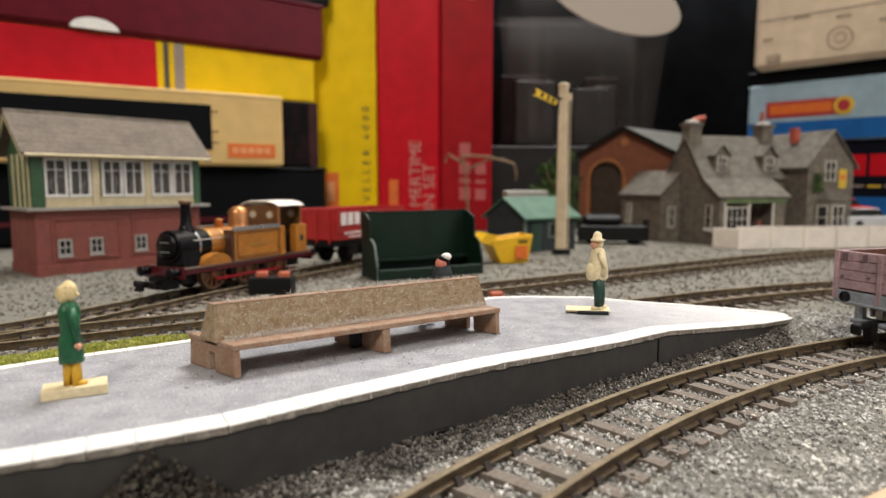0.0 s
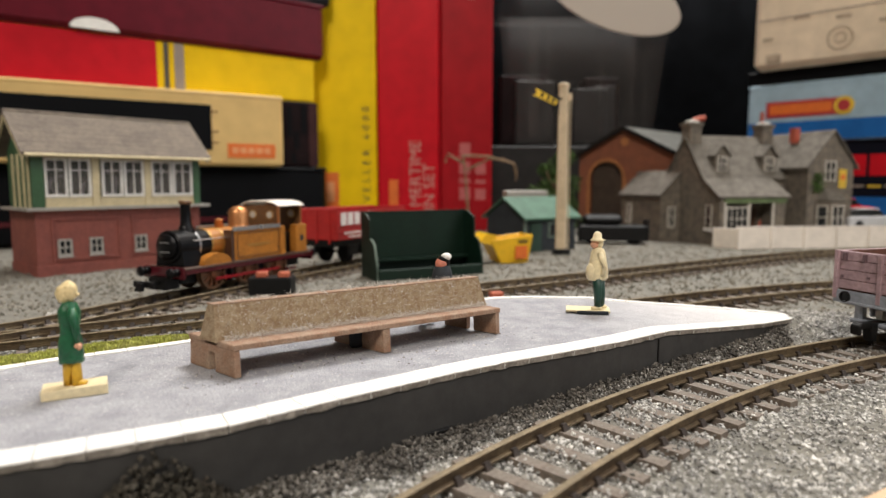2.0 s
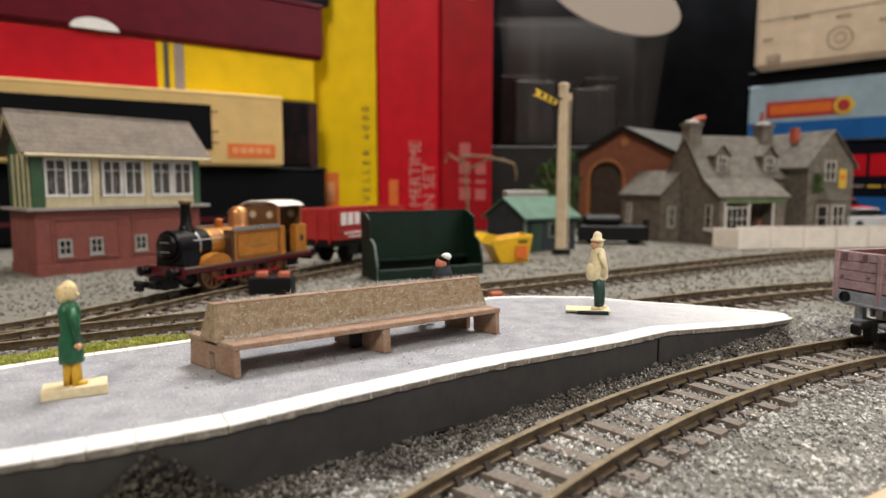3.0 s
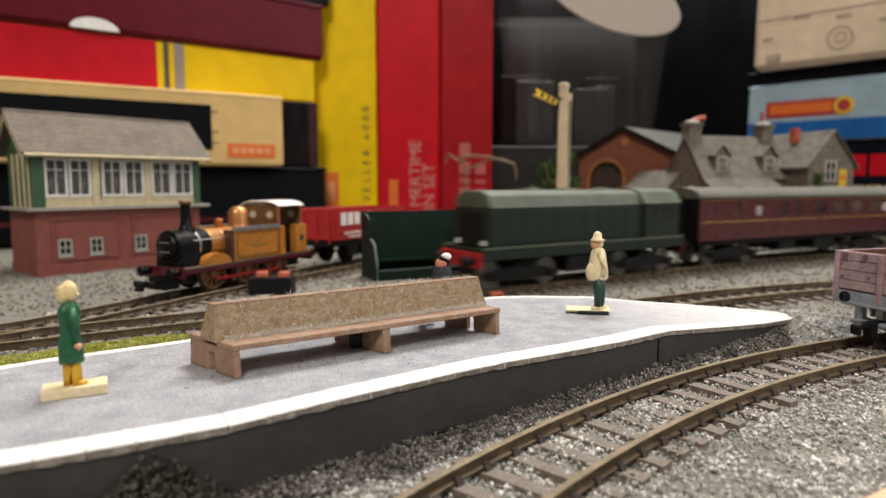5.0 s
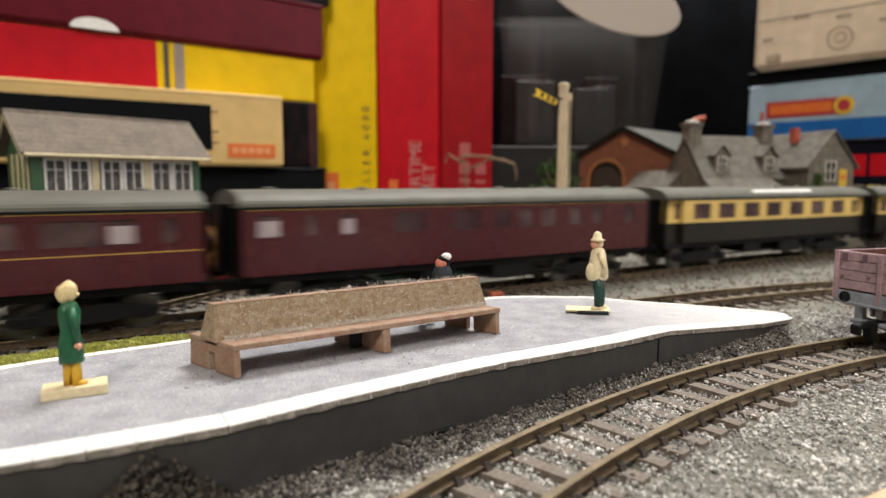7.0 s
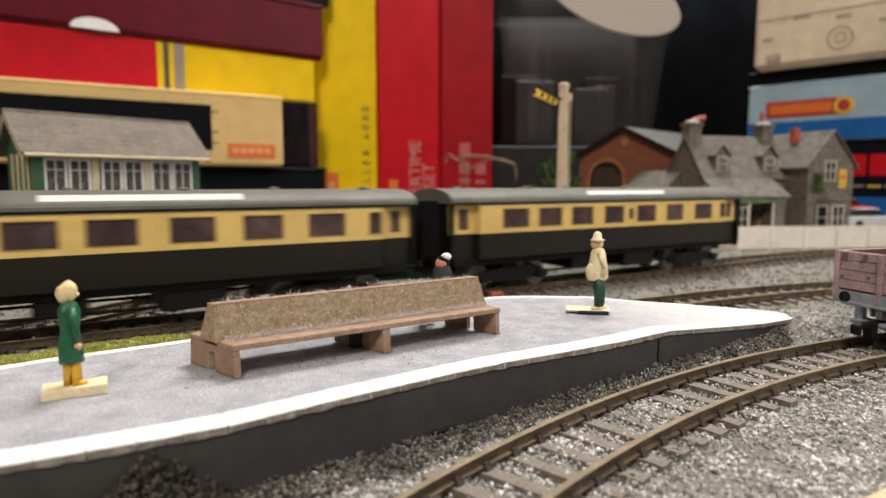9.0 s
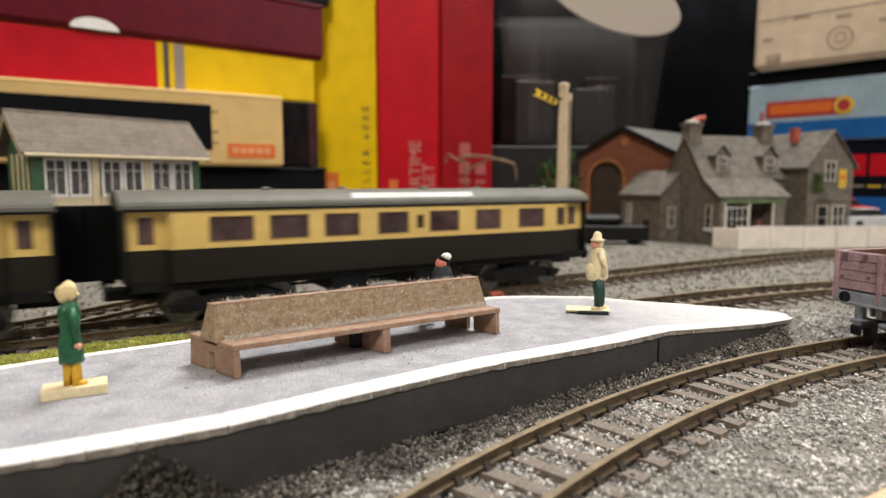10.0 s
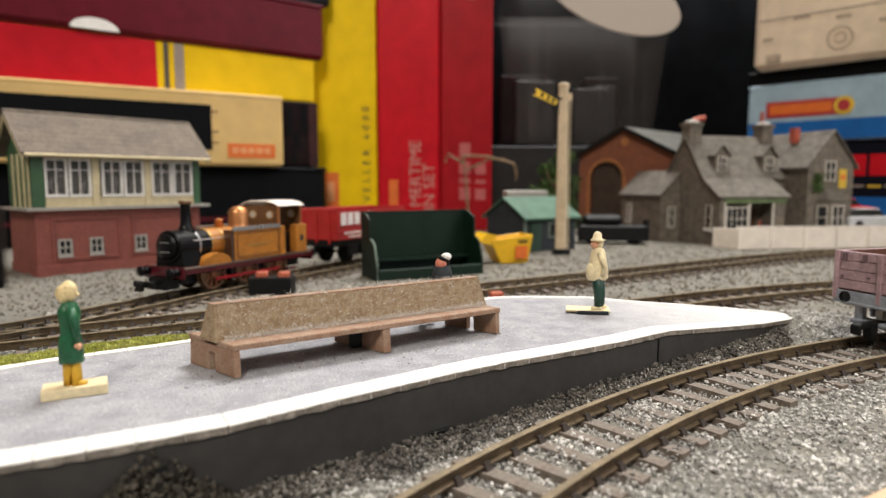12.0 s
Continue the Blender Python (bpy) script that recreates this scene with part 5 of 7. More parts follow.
    gable_roof(bm, -0.0065, L + 0.0070, -0.0055, W + 0.0055, 0.0688, 0.0932, 0.0014)
    roof = part("roof", bm, "slate", t, "weathered grey-brown slate roof")
    for k in range(8):
        u0, u1 = k / 8, (k + 1) / 8 + 0.02
        y0, z0, y1, z1 = -0.0055 + (W / 2 + 0.0055) * u0, 0.0702 + 0.0244 * u0, -0.0055 + (W / 2 + 0.0055) * u1, 0.0702 + 0.0244 * u1
        bm = bmesh.new()
        bm_prism(bm, [(y0, z0), (y1, z1 + 0.0001), (y1, z1 + 0.0002), (y0, z0 + 0.0004)], -0.0066, L + 0.0071, "x")
        part("slate_course", bm, "slate", roof)
    bm = bmesh.new()
    bm_tube(bm, [(-0.0065, W / 2, 0.0948), (L + 0.007, W / 2, 0.0948)], 0.0011, 8)
    part("ridge", bm, "slate", t)
    bm = bmesh.new()
    bm_tube(bm, [(-0.005, -0.0060, 0.0690), (L + 0.006, -0.0060, 0.0690)], 0.0010, 8)
    part("gutter", bm, "sb_cream", t)
    # levers and stove seen through the glazing
    for k in range(9):
        bm = bmesh.new()
        x = 0.012 + 0.0095 * k
        bm_tube(bm, [(x, 0.016, 0.0392), (x + 0.001, 0.0155, 0.0500), (x + 0.0015, 0.0145, 0.0570)], 0.0005, 6)
        part("lever", bm, "steel", t)
    one_box("lever_frame", 0.008, 0.092, 0.014, 0.019, 0.0392, 0.0440, "black", t)
    for x, z, r in ((0.050, 0.0535, 0.0065), (0.078, 0.0540, 0.0060), (0.023, 0.0520, 0.0055)):
        bm = bmesh.new()
        bm_tube(bm, [(x + r * math.cos(radians(a)), 0.026, z + r * math.sin(radians(a))) for a in range(0, 361, 24)], 0.0005, 6)
        part("lever_wheel", bm, "steel", t)


signal_box()


def tank_engine():
    """A small side-tank engine; x to the rear, y away from the near side."""
    t = thing("tank_engine", along(-0.1236, 0.2785, -0.1236 + 0.440, 0.2785 + 0.898, 0.004) @ Matrix.Diagonal((0.88, 0.82, 0.82, 1)), "orange and black small tank engine with copper dome standing on siding", "locomotive")
    one_box("footplate", 0, 0.100, -0.0150, 0.0150, 0.0132, 0.0146, "loco_brown", t, bevel=0.0003)
    for y in (-0.0149, 0.0141):
        one_box("valance", 0.001, 0.099, y, y + 0.0008, 0.0112, 0.0133, "red_dark", t)
    one_box("buffer_beam", -0.0010, 0.0004, -0.0155, 0.0155, 0.0086, 0.0150, "red_dark", t, bevel=0.0003)
    one_box("buffer_beam", 0.0996, 0.1010, -0.0155, 0.0155, 0.0086, 0.0146, "red_dark", t)
    for x, s in ((-0.001, -1), (0.101, 1)):
        for y in (-0.0112, 0.0112):
            bm = bmesh.new()
            bm_lathe(bm, [(0.0022, 0), (0.0018, 0.0030), (0.0010, 0.0030), (0.0010, 0.0042), (0.0029, 0.0044), (0.0026, 0.0053), (0, 0.0056)], 14, Matrix.Translation((x, y, 0.0125)) @ Matrix.Rotation(s * math.pi / 2, 4, "Y"))
            part("buffer", bm, "gloss_black", t, smooth=True)
    bm = bmesh.new()
    bm_prism(bm, [(-0.0035, 0.0080), (-0.0150, 0.0080), (-0.0165, 0.0040), (-0.0145, 0.0040), (-0.0135, 0.0062), (-0.0035, 0.0062)], -0.0022, 0.0022)
    bm_box(bm, -0.0130, -0.0115, -0.0075, 0.0075, 0.0055, 0.0085)
    bm_box(bm, -0.005, 0.004, -0.0060, 0.0060, 0.0030, 0.0098)
    part("coupling", bm, "black", t)
    ry = Matrix.Rotation(math.pi / 2, 4, "Y")
    bm = bmesh.new()
    bm_lathe(bm, [(0.0, 0), (0.0090, 0.0), (0.0098, 0.0006), (0.0098, 0.0125), (0.0090, 0.0125)], 28, Matrix.Translation((0.0025, 0, 0.0262)) @ ry)
    part("smokebox", bm, "gloss_black", t, smooth=False)
    bm = bmesh.new()
    bm_lathe(bm, [(0.0078, -0.0006), (0.0074, -0.0014), (0.0030, -0.0024), (0, -0.0026)], 24, Matrix.Translation((0.0025, 0, 0.0262)) @ ry)
    sd = part("smokebox_door", bm, "gloss_black", t, smooth=True)
    for z in (-0.0028, 0.0028):
        one_box("hinge_strap", -0.0002, 0.0012, -0.0040, 0.003, 0.0260 + z, 0.0265 + z, "steel", sd)
    bm = bmesh.new()
    bm_prism(bm, [(-0.0108, 0.0146), (0.0108, 0.0146), (0.0092, 0.0262), (-0.0092, 0.0262)], 0.0035, 0.0150, "x")
    part("smokebox_saddle", bm, "gloss_black", t)
    bm = bmesh.new()
    bm_lathe(bm, [(0.0094, 0), (0.0094, 0.040)], 28, Matrix.Translation((0.0150, 0, 0.0262)) @ ry)
    part("boiler", bm, "orange", t, "orange lined boiler", smooth=False)
    bm = bmesh.new()
    bm_lathe(bm, [(0.0096, 0), (0.0096, 0.0070)], 28, Matrix.Translation((0.0162, 0, 0.0262)) @ ry)
    part("boiler_cladding", bm, "gloss_black", t, "black boiler cladding")
    for x, k in ((0.0150, "steel"), (0.0234, "brass"), (0.0318, "brass")):
        bm = bmesh.new()
        bm_lathe(bm, [(0.0098, 0), (0.0098, 0.0011)], 28, Matrix.Translation((x, 0, 0.0262)) @ ry)
        part("boiler_band", bm, k, t)
    bm = bmesh.new()
    bm_lathe(bm, [(0.0062, 0.0335), (0.0042, 0.0360), (0.0029, 0.0390), (0.0026, 0.0505), (0.0027, 0.0512)], 18, Matrix.Translation((0.0145, 0, 0)))
    part("chimney", bm, "gloss_black", t, smooth=True)
    bm = bmesh.new()
    bm_lathe(bm, [(0.0027, 0.0511), (0.0034, 0.0516), (0.0033, 0.0532), (0.0022, 0.0534)], 18, Matrix.Translation((0.0145, 0, 0)))
    part("chimney_cap", bm, "loco_tan", t, "dull bronze chimney cap", smooth=True)
    bm = bmesh.new()
    bm_lathe(bm, [(0.0066, 0.0335), (0.0060, 0.0352), (0.0057, 0.0372), (0.0057, 0.0440), (0.0050, 0.0466), (0.0028, 0.0482), (0, 0.0486)], 20, Matrix.Translation((0.0520, 0, 0)))
    part("dome", bm, "copper", t, "polished copper dome", smooth=True)
    bm = bmesh.new()
    bm_lathe(bm, [(0.0026, 0.0335), (0.0022, 0.0400), (0.0026, 0.0405), (0, 0.0410)], 12, Matrix.Translation((0.0390, 0.002, 0)))
    part("safety_valve", bm, "copper", t, smooth=True)
    for y in (-1, 1):
        ya, yb = sorted((y * 0.0145, y * 0.0085))
        one_box("side_tank", 0.0345, 0.0715, ya, yb, 0.0146, 0.0338, "orange", t, "orange side tank with dark lining", bevel=0.0006)
        one_box("tank_front", 0.0325, 0.0346, ya, yb, 0.0146, 0.0344, "loco_brown", t, "dark brown tank front plate")
        one_box("tank_top_rail", 0.0340, 0.0715, min(y * 0.0149, y * 0.0132), max(y * 0.0149, y * 0.0132), 0.0338, 0.0362, "steel", t)
        one_box("cab_side", 0.0720, 0.0765, ya, yb, 0.0146, 0.0345, "orange", t, bevel=0.0004)
        one_box("bunker_side", 0.0865, 0.0965, ya, yb, 0.0146, 0.0345, "orange", t, bevel=0.0004)
        one_box("bunker_emblem", 0.0900, 0.0928, min(y * 0.0145, y * 0.0147), max(y * 0.0145, y * 0.0147), 0.0225, 0.0265, "hut_grey", t)
        for x in (0.0708, 0.0905):
            one_box("cab_pillar", x, x + 0.0013, min(y * 0.0144, y * 0.0132), max(y * 0.0144, y * 0.0132), 0.0345, 0.0492, "copper", t)
        bm = bmesh.new()
        yy0, yy1 = sorted((y * 0.0145, y * 0.0147))
        for q in ((0.0366, 0.0700, 0.0165, 0.0170), (0.0366, 0.0700, 0.0318, 0.0323), (0.0366, 0.0371, 0.0170, 0.0318), (0.0695, 0.0700, 0.0170, 0.0318)):
            bm_box(bm, q[0], q[1], yy0, yy1, q[2], q[3])
        part("lining", bm, "loco_brown", t)
        for k in range(7):
            one_box("lettering_bar", 0.0450 + k * 0.0025, 0.0468 + k * 0.0025, yy0, yy1, 0.0230, 0.0246, "brass", t)
        bm = bmesh.new()
        bm_prism(bm, [(0.0130, 0.0146)] + [(0.0225 - 0.0094 * math.cos(radians(a)), 0.0146 + 0.0068 * math.sin(radians(a))) for a in range(10, 180, 17)] + [(0.0320, 0.0146)], min(y * 0.0148, y * 0.0095), max(y * 0.0148, y * 0.0095))
        part("splasher", bm, "orange", t)
        for x in (0.0225, 0.0475, 0.0725):
            bm = bmesh.new()
            mm = Matrix.Translation((x, y * 0.0088, 0.0086)) @ Matrix.Rotation(-y * math.pi / 2, 4, "X")
            bm_lathe(bm, [(0.0092, -0.0010), (0.0092, -0.0003), (0.0086, 0), (0.0086, 0.0020), (0.0074, 0.0020), (0.0074, 0.0)], 26, mm)
            wh = part("wheel", bm, "wheel_brown", t)
            bm = bmesh.new()
            for k in range(10):
                bm_box(bm, 0, 0.0075, -0.0005, 0.0005, 0.0006, 0.0016, mm @ Matrix.Rotation(radians(36 * k), 4, "Z"))
            bm_lathe(bm, [(0.0024, 0.0004), (0.0022, 0.0024), (0, 0.0026)], 12, mm)
            part("spokes", bm, "spoke_brown", wh, "red-brown wheel spokes")
        one_box("coupling_rod", 0.0225, 0.0725, min(y * 0.0118, y * 0.0126), max(y * 0.0118, y * 0.0126), 0.0052, 0.0068, "red_beam", t)
        one_box("brake_hanger", 0.0335, 0.0350, min(y * 0.0095, y * 0.0125), max(y * 0.0095, y * 0.0125), 0.0030, 0.0135, "black", t)
        one_box("cab_step", 0.0770, 0.0850, min(y * 0.0120, y * 0.0150), max(y * 0.0120, y * 0.0150), 0.0040, 0.0052, "red_dark", t)
    for x, name in ((0.0712, "cab_front"), (0.0905, "cab_back")):
        cf = one_box(name, x, x + 0.0010, -0.0138, 0.0138, 0.0300, 0.0488, "loco_tan", t)
        for y in (-0.0070, 0.0070):
            bm = bmesh.new()
            bm_lathe(bm, [(0.0030, -0.0003), (0.0030, 0.0013)], 16, Matrix.Translation((x, y, 0.0420)) @ ry)
            part("spectacle_ring", bm, "brass", cf)
            bm = bmesh.new()
            bm_lathe(bm, [(0.0023, -0.0005), (0.0023, 0.0015)], 16, Matrix.Translation((x, y, 0.0420)) @ ry)
            # opaque pale disc paints the bright reflection in the glass
            part("spectacle_glass", bm, "window_pale", cf, "spectacle glass painted pale as a bright reflection")
    bm = bmesh.new()
    bm_prism(bm, [(-0.0158, 0.0480), (-0.0120, 0.0499), (-0.0060, 0.0510), (0.0060, 0.0510), (0.0120, 0.0499), (0.0158, 0.0480), (0.0158, 0.0486), (0.0120, 0.0506), (0.0060, 0.0518), (-0.0060, 0.0518), (-0.0120, 0.0506), (-0.0158, 0.0486)], 0.0690, 0.0930, "x")
    part("cab_roof", bm, "fence", t, "off-white cab roof")
    one_box("bunker_back", 0.0955, 0.0965, -0.0140, 0.0140, 0.0146, 0.0345, "orange", t)
    one_box("chassis", 0.004, 0.096, -0.0070, 0.0070, 0.0050, 0.0132, "black", t)
    bm = bmesh.new()
    bm_tube(bm, [(0.010, -0.0108, 0.0300), (0.034, -0.0108, 0.0300)], 0.0004, 6)
    part("handrail", bm, "steel", t)
    one_box("cab_interior", 0.0720, 0.0900, -0.0080, 0.0080, 0.0146, 0.0290, "black", t)
    # the upper works are low on this prototype
    for ob in t.children_recursive:
        if not ob.name.startswith(("wheel", "spokes", "coupling")):
            for v in ob.data.vertices:
                if v.co.z > 0.0146:
                    v.co.z = 0.0146 + (v.co.z - 0.0146) * 0.92


tank_engine()


def red_wagon():
    t = thing("open_wagon", along(-0.0765, 0.3830, -0.0765 + 0.475, 0.3830 + 0.88, 0.004), "red open coal wagon with white lettering on its side", "wagon")
    L, W = 0.076, 0.0158
    for y in (-W, W - 0.0012):
        one_box("side", 0, L, y, y + 0.0012, 0.0150, 0.0335, "wagon_red", t, bevel=0.0002)
        for k in range(1, 5):
            yy = y - 0.00012 if y < 0 else y + 0.00132
            one_box("plank_line", 0.0005, L - 0.0005, yy - 0.0001, yy + 0.0001, 0.0150 + k * 0.0037, 0.0152 + k * 0.0037, "red_dark", t)
    for x in (0, L - 0.0012):
        one_box("end", x, x + 0.0012, -W + 0.0012, W - 0.0012, 0.0150, 0.0335, "wagon_red", t)
    for y in (-0.0105, -0.0006, 0.0095):
        one_box("end_post", -0.0008, 0.0, y, y + 0.0014, 0.0130, 0.0335, "wagon_red", t)
    one_box("floor", 0.0012, L - 0.0012, -W + 0.0012, W - 0.0012, 0.0140, 0.0155, "black", t)
    one_box("top_rail", -0.0002, L, -W - 0.0002, -W + 0.0014, 0.0335, 0.0341, "card_red", t)
    one_box("solebar", 0, L, -0.0130, 0.0130, 0.0108, 0.0142, "black", t)
    for x in (0.018, 0.058):
        wheelset(t, x, 0.0065, "under")
        for y in (-0.0135, 0.0135):
            one_box("axle_guard", x - 0.0045, x + 0.0045, y - 0.0008, y + 0.0008, 0.0045, 0.0110, "black", t)
    for k in range(5):
        one_box("lettering_bar", 0.0030 + k * 0.0068, 0.0083 + k * 0.0068, -W - 0.0003, -W - 0.0001, 0.0240, 0.0315, "print_white", t)
    one_box("lettering_bar", 0.0060, 0.0330, -W - 0.0003, -W - 0.0001, 0.0185, 0.0197, "print_white", t)
    one_box("lettering_bar", 0.0100, 0.0290, -W - 0.0003, -W - 0.0001, 0.0163, 0.0172, "print_white", t)


red_wagon()


def shelter():
    t = thing("platform_shelter", along(-0.0352, 0.3410, -0.0352 + 0.880, 0.3410 + 0.475), "dark green open-fronted platform shelter without figures", "shelter")
    L, D, H = 0.0660, 0.022, 0.0362
    one_box("back_wall", 0, L, D - 0.0015, D, 0, H, "shelter_green", t)
    for x in (-0.0012, L):
        bm = bmesh.new()
        prof = [(0, 0), (D, 0), (D, H), (0.0165, H + 0.0003), (0.0095, H - 0.0030), (0.0090, 0.0215)] + [(0.0090 - 0.0065 * math.sin(radians(a)), 0.0150 + 0.0065 * math.cos(radians(a))) for a in range(10, 90, 16)] + [(0.0012, 0.0120), (0, 0.0085)]
        bm_prism(bm, prof, x, x + 0.0012, "x")
        part("end_wall", bm, "shelter_green", t, "green end wall with a curved cut-away front", bevel=0.0002)
    bm = bmesh.new()
    bm_tube(bm, [(-0.0006, 0.0088, 0.0220)] + [(-0.0006, 0.0088 - 0.0066 * math.sin(radians(a)), 0.0152 + 0.0066 * math.cos(radians(a))) for a in range(10, 90, 16)] + [(-0.0006, 0.0010, 0.0122), (-0.0006, -0.0003, 0.0085), (-0.0006, -0.0003, 0.0005)], 0.0007, 6)
    part("worn_edge", bm, "worn_green", t, "pale worn edge")
    one_box("base", -0.0010, L + 0.001, -0.0008, D, -0.0015, 0.0012, "shelter_green", t)
    one_box("front_kerb", 0.0, L, -0.0012, 0.0012, -0.001, 0.0058, "shelter_green", t, bevel=0.0003)
    one_box("seat", 0.001, L - 0.001, D - 0.0075, D - 0.0015, 0.0085, 0.0098, "shelter_green", t)
    one_box("top_rail", -0.001, L + 0.001, D - 0.002, D + 0.0004, H, H + 0.0010, "shelter_green", t)


shelter()


def skip():
    t = thing("toy_skip", pose(0.0440, 0.4250, 0.0, 0, 0, 22), "bright yellow plastic toy skip with an orange label", "skip")
    bm = bmesh.new()
    lo = [(-0.0085, -0.006), (0.0120, -0.006), (0.0120, 0.008), (-0.0085, 0.008)]
    hi = [(-0.0170, -0.008), (0.0145, -0.008), (0.0145, 0.010), (-0.0170, 0.010)]
    zl, zh = 0.0, 0.0190
    A = [bm.verts.new((x, y, zl)) for x, y in lo]
    B = [bm.verts.new((x, y, zh - (0.003 if x < 0 else 0))) for x, y in hi]
    C = [bm.verts.new((x * 0.93, y * 0.90, zh - (0.003 if x < 0 else 0))) for x, y in hi]
    E = [bm.verts.new((x * 0.90, y * 0.85, zl + 0.0015)) for x, y in lo]
    bm.faces.new(A[::-1])
    bm.faces.new(E)
    for i in range(4):
        j = (i + 1) % 4
        bm.faces.new((A[i], A[j], B[j], B[i]))
        bm.faces.new((B[i], B[j], C[j], C[i]))
        bm.faces.new((C[i], C[j], E[j], E[i]))
    part("tub", bm, "skip_yellow", t, bevel=0.0004)
    bm = bmesh.new()
    bm_prism(bm, [(-0.0245, 0.0150), (-0.0150, 0.0125), (-0.0120, 0.0190), (-0.0190, 0.0208)], -0.0070, 0.0085)
    part("lip", bm, "skip_yellow", t, "yellow pouring lip")
    one_box("label", 0.0015, 0.0105, -0.0078, -0.0068, 0.0030, 0.0115, "label_orange", t, "plain orange label")
    for z in (0.0138, 0.0150):
        one_box("lettering_bar", 0.0035, 0.0105, -0.0082, -0.0074, z, z + 0.0006, "print_dark", t)


skip()


def hut():
    t = thing("lineside_hut", pose(0.0361, 0.5161, 0, 0, 0, -52.6), "small grey lineside hut with green pitched roof", "hut")
    W, L, H, A = 0.0430, 0.058, 0.0275, 0.0410
    bm = bmesh.new()
    bm_prism(bm, [(0, 0), (W, 0), (W, H), (W / 2, A), (0, H)], 0, 0.001)
    part("gable_wall", bm, "hut_grey", t)
    bm = bmesh.new()
    bm_prism(bm, [(0, 0), (W, 0), (W, H), (W / 2, A), (0, H)], L - 0.001, L)
    part("gable_wall", bm, "hut_grey", t)
    for x in (0.0, W - 0.001):
        one_box("side_wall", x, x + 0.001, 0.001, L - 0.001, 0, H, "hut_grey", t)
    for a, c in ((-0.004, 0), (W + 0.004, 1)):
        bm = bmesh.new()
        v = [(a, -0.003, H - 0.0026), (W / 2, -0.003, A), (W / 2, L + 0.003, A), (a, L + 0.003, H - 0.0026)]
        lo = [bm.verts.new(p) for p in v]
        up = [bm.verts.new((p[0], p[1], p[2] + 0.0014)) for p in v]
        bm.faces.new(lo)
        bm.faces.new(up[::-1])
        for i in range(4):
            bm.faces.new((lo[i], lo[(i + 1) % 4], up[(i + 1) % 4], up[i]))
        part("roof", bm, "hut_green", t, "green felted roof slope")
    one_box("corner_board", W - 0.0006, W + 0.0005, -0.0004, 0.0022, 0, H, "worn_green", t)
    one_box("door", W, W + 0.0008, 0.0060, 0.0180, 0.0005, 0.0235, "hut_door", t, "dark green plank door", bevel=0.0002)
    w = one_box("window", W, W + 0.0006, 0.0270, 0.0400, 0.0115, 0.0215, "glaze", t)
    for b in ((0.0258, 0.0272, 0.0103, 0.0227), (0.0398, 0.0412, 0.0103, 0.0227), (0.0272, 0.0398, 0.0103, 0.0117), (0.0272, 0.0398, 0.0213, 0.0227)):
        one_box("window_frame", W, W + 0.0010, b[0], b[1], b[2], b[3], "worn_green", w)
    b = thing("parcel_box", pose(0.0757, 0.585, 0, 0, 0, 2), "small white carton behind the green hut", "box")
    one_box("carton", -0.019, 0.019, -0.012, 0.012, 0, 0.0465, "window_grey", b, bevel=0.0008)


hut()


def signal_post():
    t = thing("semaphore_signal", pose(0.0887, 0.474, 0), "tall cream wooden semaphore signal with yellow and black arm", "signal")
    bm = bmesh.new()
    q = [(0.0037, 0.0), (0.0035, 0.06), (0.0031, 0.1235)]
    bm_lathe(bm, [(r * 1.41, z) for r, z in q], 4, Matrix.Rotation(radians(25), 4, "Z"))
    part("post", bm, "post", t, bevel=0.0005)
    bm = bmesh.new()
    bm_lathe(bm, [(0.0039, 0.1230), (0.0043, 0.1240), (0.0043, 0.1254), (0.0026, 0.1262), (0.0, 0.1264)], 12)
    part("cap", bm, "post", t)
    one_box("base", -0.0062, 0.0062, -0.005, 0.005, -0.001, 0.0042, "black", t, bevel=0.0006)
    bm = bmesh.new()
    mm = pose(-0.0040, -0.0040, 0.1075, 0, 8, 20)
    bm_prism(bm, [(-0.0235, 0.0000), (-0.0035, 0.0008), (-0.0035, 0.0048), (-0.0235, 0.0054), (-0.0205, 0.0027)], -0.0006, 0.0006, m=mm @ Matrix.Rotation(radians(14), 4, "Y"))
    arm = part("arm", bm, "arm_yellow", t, "yellow fishtail signal arm")
    bm = bmesh.new()
    for dx in (-0.0165, -0.0112, -0.0068):
        bm_box(bm, dx - 0.0012, dx + 0.0012, -0.0008, 0.0008, 0.0012, 0.0045, mm @ Matrix.Rotation(radians(14), 4, "Y"))
    part("black_chevron", bm, "black", arm)
    one_box("spectacle_plate", -0.0088, -0.0040, -0.0052, -0.0034, 0.1040, 0.1105, "black", t, bevel=0.0006)
    bm = bmesh.new()
    bm_tube(bm, [(-0.0090, -0.0040, 0.1125), (-0.0040, -0.0036, 0.1145), (-0.0020, -0.0025, 0.1150)], 0.0010, 8)
    part("bracket", bm, "black", t)
    bm = bmesh.new()
    bm_tube(bm, [(0.0050, -0.0030, 0.004), (0.0044, -0.0028, 0.118)], 0.0004, 6)
    part("operating_rod", bm, "post", t)
    one_box("lamp", 0.0030, 0.0058, -0.002, 0.002, 0.1130, 0.1185, "post", t, bevel=0.0004)


signal_post()


